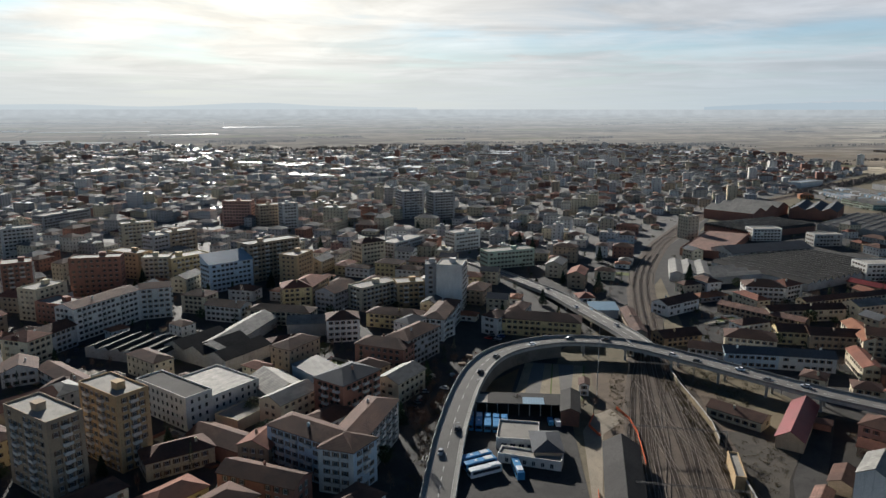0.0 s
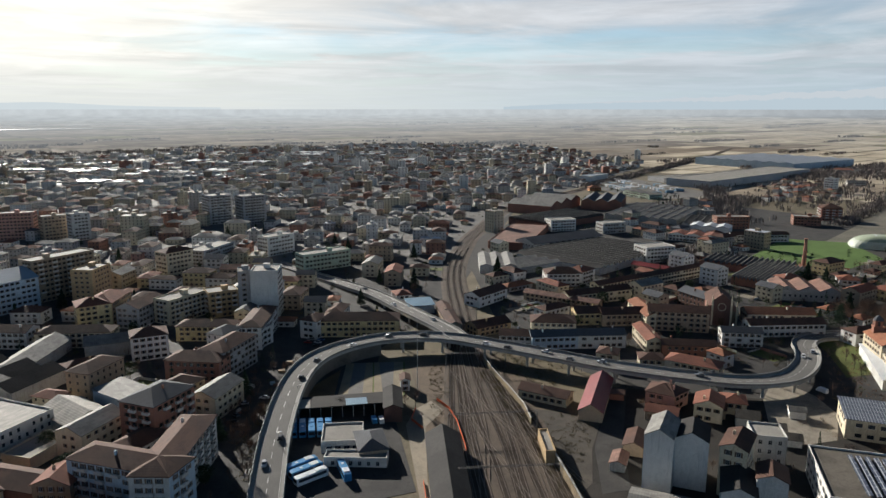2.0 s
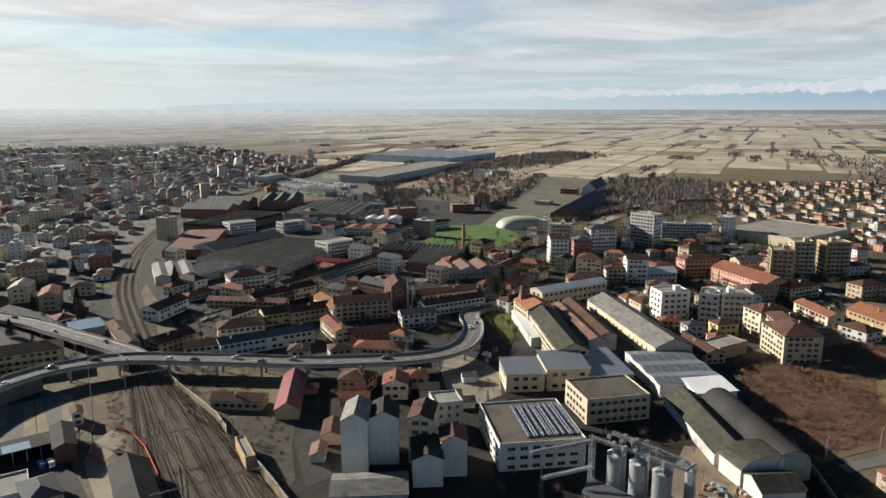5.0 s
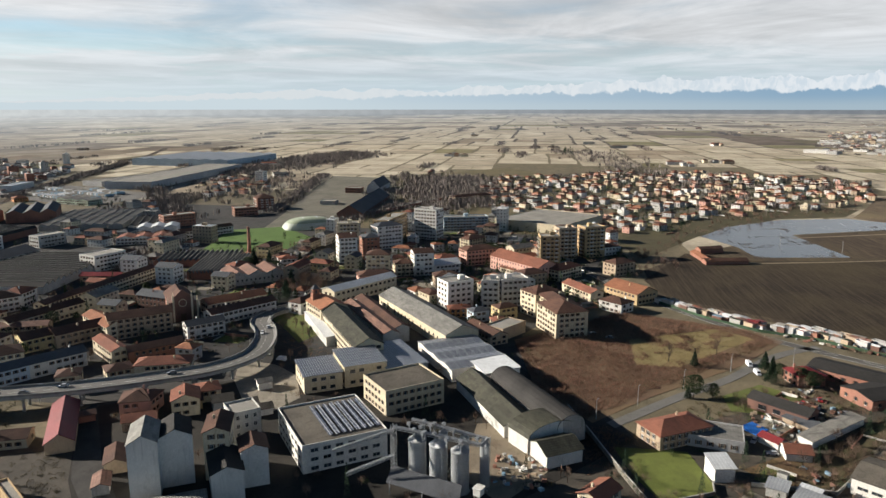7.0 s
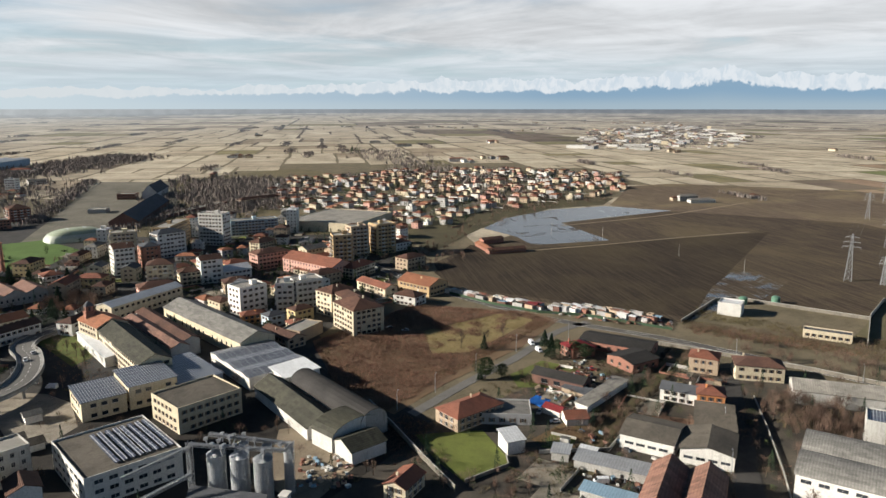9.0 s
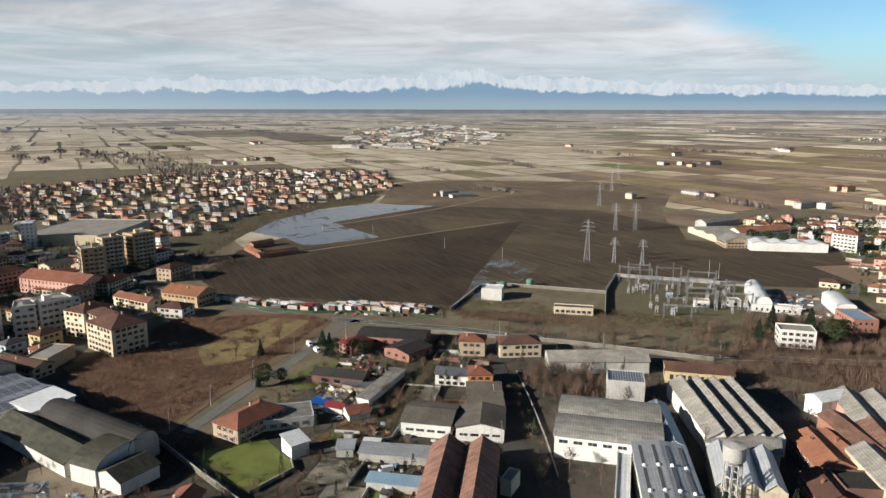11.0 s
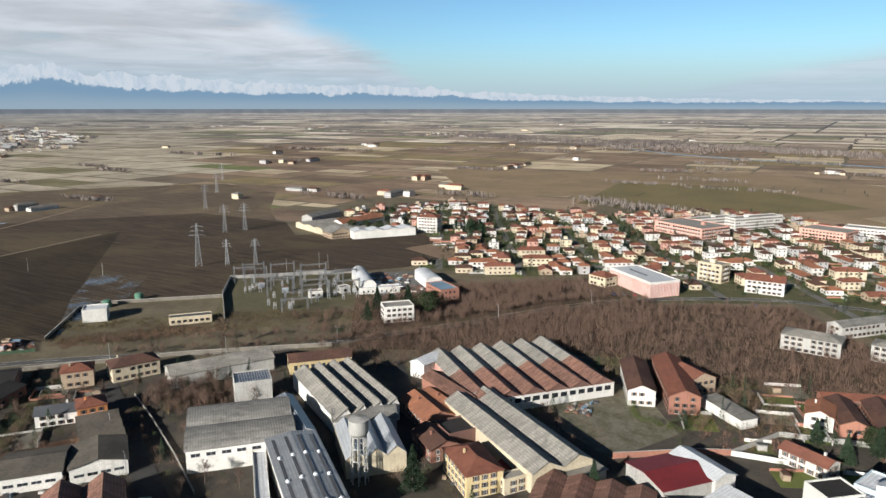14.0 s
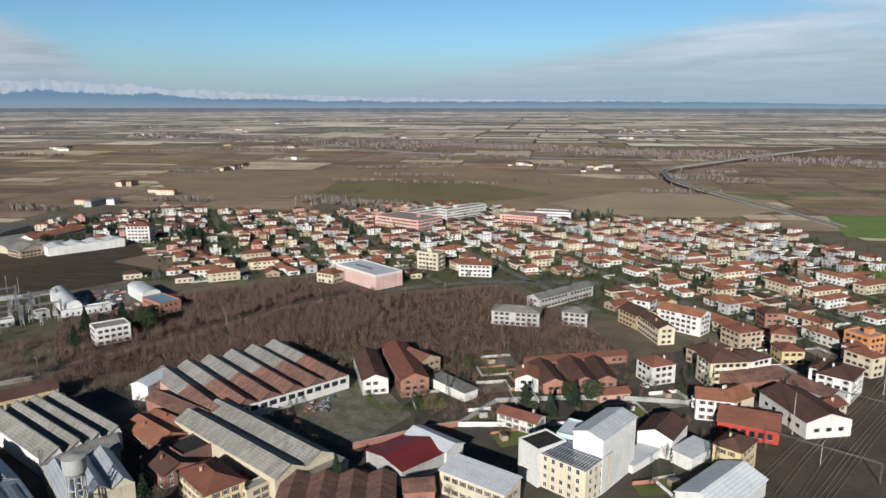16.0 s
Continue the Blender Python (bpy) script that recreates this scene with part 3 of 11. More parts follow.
def hip_roof(roof, w, l, h, rise, over, t=0.22):
    e = over
    hw, hl = w / 2 + e, l / 2 + e
    r = max(hw - hl, 0.05) if w >= l else 0.05
    q = max(hl - hw, 0.05) if l > w else 0.05
    z0, z1 = h - 0.1 + t, h + rise + t
    a, b, c, d = (-hw, -hl, z0), (hw, -hl, z0), (hw, hl, z0), (-hw, hl, z0)
    if w >= l:
        p, o = (-r, 0, z1), (r, 0, z1)
        for top in ([a, b, o, p], [c, d, p, o], [b, c, o], [d, a, p]):
            roof.slab(top, t)
    else:
        p, o = (0, -q, z1), (0, q, z1)
        for top in ([b, c, o, p], [d, a, p, o], [a, b, p], [c, d, o]):
            roof.slab(top, t)


def chimney(ob, x, y, z, wall):
    s = Shape()
    s.box(-0.35, -0.3, -1.2, 0.35, 0.3, 1.0)
    s.box(-0.45, -0.4, 1.0, 0.45, 0.4, 1.12)
    s.box(-0.3, -0.25, 1.12, 0.3, 0.25, 1.35)
    o = part("chimney", s, wall, ob)
    o.location = (x, y, z)


HOUSE_LABEL = {"house": "%s plastered house with a %s roof", "apartment_block": "%s apartment block with a %s roof", "factory_hall": "%s factory hall under a %s roof",
               "shed": "%s low shed with a %s roof", "warehouse": "%s warehouse with a %s roof", "villa": "%s villa with a %s roof"}
TILE_WORD = dict(brown="brown tiled", red="red tiled", orange="orange tiled", fibre="grey corrugated", pale="pale corrugated", metal="grey sheet-metal", white="white sheet",
                 claret="dark red sheet", felt="dark felt", slate="dark slate", gravel="gravelled flat", rust="rust-brown sheet", blue="blue sheet", solar="solar-panelled", tar="weathered flat", moss="mossy corrugated")


def house(x, y, w, l, rot, h, roof="gable", wall="cream", tile="brown", floors=None, rise=None, over=0.5, n=3, spacing=3.1, size=(1.1, 1.5), shutters=True,
          windows=True, sides=(0, 1, 2, 3), balconies=0, kind="house", label="", chimneys=1, ridge="", group="", z=0.0, foot=0.0, gable_shade=""):
    """A building on a rectangular plan: w along its own x, l along y, eaves at h."""
    dist = math.hypot(x, y)
    rnd = random.Random(int(x * 31 + y * 17))
    BOXES.append((x, y, w, l, rot))
    ob = thing(kind, x, y, rot, z, label or HOUSE_LABEL.get(kind, "%s building with a %s roof") % (wall, TILE_WORD.get(tile, tile)), kind.replace("_", " "), group)
    W, R = WALL[wall], ROOF[tile]
    body, top = Shape(), Shape()
    turned = ridge == "y" or (not ridge and roof == "gable" and l > w)
    body.box(-w / 2, -l / 2, -0.3, w / 2, l / 2, h)
    rise = rise if rise is not None else (w / n * 0.22 if roof in ("multi", "saw") else min(w, l) * 0.21)
    if roof == "gable":
        a, b = Shape(), Shape()
        if turned:
            gable_roof(a, b, l, w, h, rise, over)
            for q, o in ((a, body), (b, top)):
                k = len(o.v)
                o.v += [(-p[1], p[0], p[2]) for p in q.v]
                o.f += [tuple(k + i for i in f) for f in q.f]
                o.m += q.m
        else:
            gable_roof(body, top, w, l, h, rise, over)
    elif roof == "hip":
        hip_roof(top, w, l, h, rise, over)
    elif roof == "flat":
        body.box(-w / 2, -l / 2, h, w / 2, -l / 2 + 0.3, h + 0.7)
        body.box(-w / 2, l / 2 - 0.3, h, w / 2, l / 2, h + 0.7)
        body.box(-w / 2, -l / 2 + 0.3, h, -w / 2 + 0.3, l / 2 - 0.3, h + 0.7)
        body.box(w / 2 - 0.3, -l / 2 + 0.3, h, w / 2, l / 2 - 0.3, h + 0.7)
        top.box(-w / 2 + 0.3, -l / 2 + 0.3, h, w / 2 - 0.3, l / 2 - 0.3, h + 0.12)
    elif roof == "shed":      # one slope, high along +y
        body.face([(w / 2, -l / 2, h), (w / 2, l / 2, h), (w / 2, l / 2, h + rise)])
        body.face([(-w / 2, l / 2, h), (-w / 2, -l / 2, h), (-w / 2, l / 2, h + rise)])
        body.face([(w / 2, l / 2, h), (-w / 2, l / 2, h), (-w / 2, l / 2, h + rise), (w / 2, l / 2, h + rise)])
        k = rise / l * over
        top.slab([(-w / 2 - over, -l / 2 - over, h - k + 0.2), (w / 2 + over, -l / 2 - over, h - k + 0.2), (w / 2 + over, l / 2 + over, h + rise + k + 0.2), (-w / 2 - over, l / 2 + over, h + rise + k + 0.2)], 0.18)
    elif roof in ("multi", "saw"):   # n bays along x, each with its ridge along y
        b = w / n
        caps, crest, spots = Shape(), [], []
        for i in range(n):
            x0 = -w / 2 + i * b
            r = x0 + b * (0.5 if roof == "multi" else 0.78)
            crest += [(x0 + (0.0 if i == 0 else 0.02), h + (0.0 if i == 0 else 0.03)), (r, h + rise)]
            e = over
            if roof == "saw":
                spots.append(r)
            top.slab([(x0, -l / 2 - e, h + 0.16), (r, -l / 2 - e, h + rise + 0.16), (r, l / 2 + e, h + rise + 0.16), (x0, l / 2 + e, h + 0.16)], 0.15)
            top.slab([(r, -l / 2 - e, h + rise + 0.16), (x0 + b, -l / 2 - e, h + 0.16), (x0 + b, l / 2 + e, h + 0.16), (r, l / 2 + e, h + rise + 0.16)], 0.15)
        for yy in (-l / 2, l / 2):
            end = Shape()
            end.face([(u, yy, v) for u, v in crest + [(w / 2, h)]][::-1 if yy < 0 else 1])
            # a dark key here closes open gables with a sheet as their inner shade
            part("gable_wall", end, WALL[gable_shade or wall], ob)
    elif roof == "barrel":    # vaults side by side along y, axis along x
        b = l / n
        for i in range(n):
            y0 = -l / 2 + i * b
            k = 10
            arc = [(y0 + b / 2 - b / 2 * math.cos(math.pi * j / k), h + rise * math.sin(math.pi * j / k)) for j in range(k + 1)]
            for xx in (-w / 2, w / 2):
                body.face([(xx, p, q) for p, q in arc][::1 if xx < 0 else -1])
            for (p, q), (p2, q2) in zip(arc, arc[1:]):
                top.slab([(-w / 2 - over, p, q + 0.15), (w / 2 + over, p, q + 0.15), (w / 2 + over, p2, q2 + 0.15), (-w / 2 - over, p2, q2 + 0.15)], 0.14)
    if roof == "saw":
        caps.box(-0.22, -l / 2 - over, h + rise + 0.1, 0.22, l / 2 + over, h + rise + 0.42)
        cap = caps.mesh("ridge_cap", ROOF["fibre"])
        for r in spots:
            part("ridge_cap", cap, None, ob, "pale ridge sheet").location = (r, 0, 0)
    part("wall", body.weld(), W, ob)
    part("roof", top.weld(), R, ob, TILE_WORD.get(tile, tile) + " roof")
    floors = floors if floors is not None else max(1, round((h - foot) / 3.1))
    if windows and floors:
        add_windows(ob, x, y, w, l, h, floors, dist < 266 and windows != "rows", spacing, size, shutters, sides, balconies, foot, rnd)
    if roof in ("gable", "hip") and chimneys and kind in ("house", "villa", "apartment_block") and dist < 700:
        for i in range(chimneys):
            a = rnd.uniform(-0.3, 0.3)
            if turned or (roof == "hip" and l > w):
                chimney(ob, rnd.choice((-1, 1)) * w * 0.18, a * l, h + rise * 0.75, W)
            else:
                chimney(ob, a * w, rnd.choice((-1, 1)) * l * 0.18, h + rise * 0.75, W)
    if roof == "flat" and kind == "apartment_block":
        s = Shape()
        s.box(-1.8, -1.5, h, 1.8, 1.5, h + 2.6)
        s.box(-2.0, -1.7, h + 2.6, 2.0, 1.7, h + 2.8)
        o = part("stair_head", s, W, ob)
        o.location = (rnd.uniform(-0.2, 0.2) * w, rnd.uniform(-0.1, 0.1) * l, 0)
    return ob

# ---- fields, woods and mountains of the plain ----
TOWN = [(-213, 200), (-20, 150), (60, 150), (230, 60), (350, 30), (440, 110), (620, 145), (905, 90), (960, 5), (1400, -5), (1560, 480), (1300, 700), (900, 600), (700, 900),
        (803, 1292), (853, 1960), (416, 2300), (-56, 2090), (-415, 1836), (-929, 2300), (-1502, 2200), (-900, 900)]
SUBURB = [(-200, -120), (60, -60), (300, -150), (560, -265), (700, -300), (770, -400), (770, -545), (560, -620), (551, -775), (288, -739), (76, -805), (-60, -700), (-160, -500)]
NEARBY = [(-213, 100), (0, -100), (230, -60), (460, -80), (480, -170), (560, -400), (880, -260), (870, -50), (600, 140), (350, 150), (60, 200)]


def field_material(tones=FIELD_TONES):
    m = bpy.data.materials.new("winter_fields")
    m.use_nodes = True
    g = Graph(m.node_tree)
    bsdf = m.node_tree.nodes["Principled BSDF"]
    geo = g.n("ShaderNodeNewGeometry")
    rnd = geo.outputs["Random Per Island"]
    ramp = g.n("ShaderNodeValToRGB")
    ramp.color_ramp.interpolation = "CONSTANT"
    els = ramp.color_ramp.elements
    while len(els) < len(tones):
        els.new(0.5)
    for e, (p, c) in zip(els, tones):
        e.position, e.color = p, (*c, 1)
    g.put(rnd, ramp.inputs[0])
    pos = geo.outputs["Position"]
    n1 = g.noise(pos, 0.012, 5.0, 0.6)
    n2 = g.noise(pos, 0.15, 5.0, 0.65)
    col = g.vec("SCALE", ramp.outputs[0], g.ramp(n1, 0.3, 0.7, 0.74, 1.22))
    col = g.vec("SCALE", col, g.ramp(n2, 0.25, 0.75, 0.85, 1.15))
    g.put(col, bsdf.inputs["Base Color"])
    bsdf.inputs["Roughness"].default_value = 0.95
    bsdf.inputs["Specular IOR Level"].default_value = 0.1
    return m


DARK_TONES = [(0.0, (0.145, 0.112, 0.085)), (0.3, (0.115, 0.09, 0.072)), (0.55, (0.17, 0.135, 0.10)), (0.8, (0.135, 0.115, 0.07)), (0.93, (0.26, 0.21, 0.15))]
# sunward stubble, its colour darkened to stand for being seen against the sun
BACKLIT_TONES = [(0.0, (0.22, 0.18, 0.135)), (0.3, (0.18, 0.148, 0.112)), (0.55, (0.26, 0.215, 0.16)), (0.75, (0.14, 0.115, 0.088)), (0.9, (0.17, 0.155, 0.085))]
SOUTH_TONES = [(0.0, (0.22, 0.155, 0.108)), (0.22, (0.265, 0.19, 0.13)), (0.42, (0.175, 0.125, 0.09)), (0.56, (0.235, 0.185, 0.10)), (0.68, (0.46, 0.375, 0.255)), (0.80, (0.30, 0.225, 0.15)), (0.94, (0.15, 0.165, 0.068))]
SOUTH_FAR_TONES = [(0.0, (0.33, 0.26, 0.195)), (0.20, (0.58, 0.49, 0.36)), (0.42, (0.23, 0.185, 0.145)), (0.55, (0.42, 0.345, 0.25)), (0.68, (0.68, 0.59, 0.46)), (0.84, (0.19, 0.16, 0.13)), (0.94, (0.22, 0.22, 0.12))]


def build_fields():
    rnd = random.Random(4)
    sheets = {k: Shape() for k in ("near", "far", "south", "south_far", "dark", "dark_far", "dull", "dull_far")}
    cells = []
    a = radians(24)
    ca, sa = math.cos(a), math.sin(a)

    def split(x0, y0, x1, y1):
        w, l = x1 - x0, y1 - y0
        cx, cy = (x0 + x1) / 2, (y0 + y1) / 2
        d = math.hypot(cx, cy)
        south = cx * sa + cy * ca < -0.35 * (cx * ca - cy * sa) + 60
        limit = max(95, min(760, d * 0.085)) * rnd.uniform(0.7, 1.7)
        if w < limit * 1.35 and l < limit * 0.75 or max(w, l) < 60:
            cells.append((x0, y0, x1, y1))
            return
        k = rnd.uniform(0.35, 0.65)
        if w > l * rnd.uniform(1.0, 2.4) * (1.5 if south else 1.0):
            split(x0, y0, x0 + w * k, y1)
            split(x0 + w * k, y0, x1, y1)
        else:
            split(x0, y0, x1, y0 + l * k)
            split(x0, y0 + l * k, x1, y1)

    split(-16000, -16000, 16000, 16000)
    edges = []
    for x0, y0, x1, y1 in cells:
        cx, cy = (x0 + x1) / 2, (y0 + y1) / 2
        X, Y = cx * ca - cy * sa, cx * sa + cy * ca
        d = math.hypot(X, Y)
        if d > 16000 or d < 620 or inside((X, Y), TOWN) or inside((X, Y), SUBURB) or inside((X, Y), NEARBY):
            continue
        g = min(1.6 + d * 0.0013, 9)
        k = 2 if d < 2400 else 3
        xs = [x0 + g + (x1 - x0 - 2 * g) * i / k for i in range(k + 1)]
        ys = [y0 + g + (y1 - y0 - 2 * g) * i / k for i in range(k + 1)]
        south = Y < -0.35 * X + 60
        key = "south" if south else "dark" if noise.noise((X * 0.0008 + 3.1, Y * 0.0011, 0.5)) > 0.40 else "dull" if X < 0.6 * Y else "near"
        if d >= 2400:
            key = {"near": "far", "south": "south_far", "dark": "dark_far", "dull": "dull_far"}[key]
        s = sheets[key]
        n = len(s.v)
        for yy in ys:
            for xx in xs:
                bx, by = xx + rnd.uniform(-0.8, 0.8) * g, yy + rnd.uniform(-0.8, 0.8) * g
                p = drawn_in(bx * ca - by * sa, bx * sa + by * ca)
                s.v.append((p[0], p[1], p[2] + 0.10 + (0 if d < 2400 else 1.0)))
        for i in range(k):
            for j in range(k):
                q = n + i * (k + 1) + j
                s.f.append((q, q + 1, q + k + 2, q + k + 1))
                s.m.append(0)
        edges.append(((x0 * ca - y0 * sa, x0 * sa + y0 * ca), (x1 * ca - y0 * sa, x1 * sa + y0 * ca), d))
    ditch = Shape()
    for x0, y0, x1, y1 in cells:
        cx, cy = (x0 + x1) / 2, (y0 + y1) / 2
        X, Y = cx * ca - cy * sa, cx * sa + cy * ca
        d = math.hypot(X, Y)
        if d > 7000 or d < 620 or inside((X, Y), TOWN) or inside((X, Y), SUBURB) or inside((X, Y), NEARBY) or rnd.random() < 0.35:
            continue
        across = (x1 - x0) > (y1 - y0) if rnd.random() < 0.8 else (x1 - x0) <= (y1 - y0)
        size = (y1 - y0) if across else (x1 - x0)
        n = int(size / max(30, d * 0.024))
        half = 0.3 + d * 0.00035
        for i in range(1, n):
            k = size * (i + rnd.uniform(-0.25, 0.25)) / n
            a0, a1 = rnd.choice((0, 0, 0, 0.3)), rnd.choice((1, 1, 1, 0.6))
            if across:
                pts = [(x0 + (x1 - x0) * a0, y0 + k - half), (x0 + (x1 - x0) * a1, y0 + k - half), (x0 + (x1 - x0) * a1, y0 + k + half), (x0 + (x1 - x0) * a0, y0 + k + half)]
            else:
                pts = [(x0 + k + half, y0 + (y1 - y0) * a0), (x0 + k + half, y0 + (y1 - y0) * a1), (x0 + k - half, y0 + (y1 - y0) * a1), (x0 + k - half, y0 + (y1 - y0) * a0)]
            ditch.face([(lambda p: (p[0], p[1], p[2] + 0.5 + d * 0.0006))(drawn_in(u * ca - v * sa, u * sa + v * ca)) for u, v in pts])
    lone("field_ditches", ditch, mat("ditch_grass", (0.14, 0.12, 0.075), (0.075, 0.066, 0.045), island=0.5), "grassy bunds and ditches between the paddies", "ditches", kind="stuff")
    # far sheets and fields_north carry the emissive haze in their material
    for key, name, m, label in (("near", "fields", field_material(), "patchwork of bare stubble and ploughed rice fields"), ("far", "far_fields", hazed_plain(FIELD_TONES), "distant patchwork of pale fields fading into haze"),
                                ("dark", "ploughed_fields", field_material(DARK_TONES), "dark freshly ploughed fields among the stubble"), ("dark_far", "far_ploughed_fields", hazed_plain(DARK_TONES), "distant dark ploughed fields"),
                                ("dull", "fields_north", hazed_plain(BACKLIT_TONES), "winter fields behind the town, toned down as backlit stubble"), ("dull_far", "far_fields_north", hazed_plain(BACKLIT_TONES), "distant fields toned down as backlit, under painted haze"),
                                ("south", "fields_south", field_material(SOUTH_TONES), "brown ploughed fields and tan stubble strips"), ("south_far", "far_fields_south", hazed_plain(SOUTH_FAR_TONES), "distant strips of tan stubble and brown earth")):
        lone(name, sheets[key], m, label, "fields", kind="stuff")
    return edges


EDGES = build_fields()


def mountain_material():
    """Distant range as the far backdrop: lower slopes in painted blue haze, snow above, all emissive."""
    m = bpy.data.materials.new("hazed_range")
    m.use_nodes = True
    t = m.node_tree
    t.nodes.clear()
    g = Graph(t)
    pos = g.n("ShaderNodeNewGeometry").outputs["Position"]
    up = g.n("ShaderNodeAttribute")
    up.attribute_name = "height"
    haze_veil = g.n("ShaderNodeAttribute")
    haze_veil.attribute_name = "haze_veil"
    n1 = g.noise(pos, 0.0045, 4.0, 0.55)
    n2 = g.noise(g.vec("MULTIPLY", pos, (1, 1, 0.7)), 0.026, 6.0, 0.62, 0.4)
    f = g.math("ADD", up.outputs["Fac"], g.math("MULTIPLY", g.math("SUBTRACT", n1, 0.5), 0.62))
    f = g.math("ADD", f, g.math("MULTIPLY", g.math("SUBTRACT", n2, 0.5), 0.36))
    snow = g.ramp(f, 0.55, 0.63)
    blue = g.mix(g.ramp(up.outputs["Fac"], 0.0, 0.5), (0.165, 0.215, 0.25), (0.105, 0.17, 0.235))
    # blue-grey streaks paint the shaded flanks of the snow
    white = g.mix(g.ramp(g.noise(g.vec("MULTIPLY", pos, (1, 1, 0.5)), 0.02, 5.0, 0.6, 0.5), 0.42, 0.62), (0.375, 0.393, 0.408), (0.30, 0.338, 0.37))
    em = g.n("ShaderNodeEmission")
    # haze is mixed into the glow by bearing, strongest towards the sun
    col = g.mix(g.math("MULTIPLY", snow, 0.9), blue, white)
    g.put(g.mix(haze_veil.outputs["Fac"], col, g.mix(snow, (0.27, 0.312, 0.335), (0.308, 0.33, 0.342))), em.inputs[0])
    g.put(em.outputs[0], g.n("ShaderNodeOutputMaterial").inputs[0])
    return m


RANGE = ((-196, 8), (-180, 14), (-162, 40), (-145, 56), (-131, 90), (-122, 145), (-114, 152), (-106, 184), (-100, 210), (-96.5, 262), (-94, 222), (-88, 186), (-80, 182), (-75, 188), (-66, 150), (-56, 128), (-50, 122), (-42, 96), (-34, 66), (-28, 40), (-20, 8))


def build_mountains():
    s = Shape()
    steps, rows = 2200, 8
    a0, a1 = -196.0, -20.0                # bearings, to the left of +y
    r = 4790.0
    height, haze_veil = [], []
    for i in range(steps + 1):
        b = a0 + (a1 - a0) * i / steps
        q = radians(b)
        k = max(k for k in range(len(RANGE) - 1) if RANGE[k][0] <= b)
        (b0, r0), (b1, r1) = RANGE[k], RANGE[k + 1]
        rise = r0 + (r1 - r0) * (b - b0) / (b1 - b0)
        u = b * 0.9
        ridge = 0.0
        for k, amp in ((1.6, 0.13), (3.3, 0.12), (7.1, 0.07), (15.0, 0.03), (31.0, 0.015)):
            ridge += amp * (1 - 2 * abs(noise.noise((u * k * 0.22, k * 3.7, 1.3))))
        top = 119 + rise * (0.80 + ridge)
        for j in range(rows + 1):
            z = 60 + (top - 60) * j / rows
            rr = r + 60 * j / rows + 14 * noise.noise((u * 2.2, j * 0.8, 0.0))
            s.v.append((EYE.x - rr * math.sin(q), EYE.y + rr * math.cos(q), z))
            height.append((z - 119) / max(rise, 60))
            haze_veil.append(min(1.0, max(0.08, (b + 88) / 42)))
    for i in range(steps):
        for j in range(rows):
            a = i * (rows + 1) + j
            s.f.append((a, a + rows + 1, a + rows + 2, a + 1))
            s.m.append(0)
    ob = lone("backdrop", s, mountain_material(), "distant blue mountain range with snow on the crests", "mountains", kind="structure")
    for key, values in (("height", height), ("haze_veil", haze_veil)):
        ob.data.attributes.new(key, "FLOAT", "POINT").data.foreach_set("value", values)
    # low far hills on the other side; their pale glow is painted haze
    h = Shape()
    steps = 300
    for i in range(steps + 1):
        b = 60 - 58 * i / steps
        q = radians(b)
        z = 122 + 34 * max(0.0, 0.55 + 0.9 * noise.noise((b * 0.11, 2.0, 0))) * min(1, i / 20) * min(1, (steps - i) / 60)
        for zz in (60, z):
            h.v.append((EYE.x - 4780 * math.sin(q), EYE.y + 4780 * math.cos(q), zz))
    for i in range(steps):
        h.f.append((2 * i, 2 * i + 2, 2 * i + 3, 2 * i + 1))
        h.m.append(0)
    m = bpy.data.materials.new("hazed_hills")
    m.use_nodes = True
    t = m.node_tree
    t.nodes.clear()
    g = Graph(t)
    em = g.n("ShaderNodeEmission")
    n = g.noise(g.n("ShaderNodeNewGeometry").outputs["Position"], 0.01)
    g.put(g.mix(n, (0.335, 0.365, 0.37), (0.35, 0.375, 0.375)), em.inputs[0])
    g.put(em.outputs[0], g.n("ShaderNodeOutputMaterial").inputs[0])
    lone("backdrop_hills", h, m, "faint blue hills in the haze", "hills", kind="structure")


build_mountains()

# ---- roads, viaduct and railway ----
patch("field_ploughed", [(446, 110), (520, 138), (607, 119), (700, 80), (867, -53), (820, -248), (700, -303), (621, -279), (605, -317), (573, -394), (454, -338), (441, -292), (452, -242), (483, -168), (436, -147), (464, -77), (457, -65), (403, -41), (428, 43)],
      0.14, SOIL, "wide ploughed field with faint furrows", "field")
patch("plot_harrowed", [(850, -40), (900, 12), (985, 2), (1130, -10), (1190, -80), (1165, -250), (1120, -380), (960, -400), (810, -330), (690, -290), (790, -220)],
      0.132, wet_field("harrowed_soil", 0.0, 1.6), "brown harrowed land beyond the ploughed field", "field")
patch("water_flooded_field", [(690, 132), (758, 122), (843, 80), (890, 17), (868, -60), (745, 59), (654, 6), (613, 72), (651, 92)], 0.19, FLOOD, "shallow flooded field reflecting the sky", "water")
patch("plot_damp", [(488, 129), (600, 126), (599, 71), (640, 6), (695, -79), (738, -145), (529, -78), (415, -45), (450, 103)], 0.165, wet_field("damp_soil", 0.0, 0.54), "dark damp ploughed plot", "field")
patch("plot_puddles", [(411, -46), (494, -66), (545, -85), (553, -105), (523, -120), (469, -94), (437, -65)], 0.185, wet_field("puddled_soil", 0.53), "ploughed corner with shallow puddles", "field")
patch("plot_wedge", [(748, 56), (864, -60), (787, -188), (706, -80), (656, 4)], 0.165, wet_field("brown_soil", 0.0, 0.95), "brown harrowed plot beside the flooded field", "field")
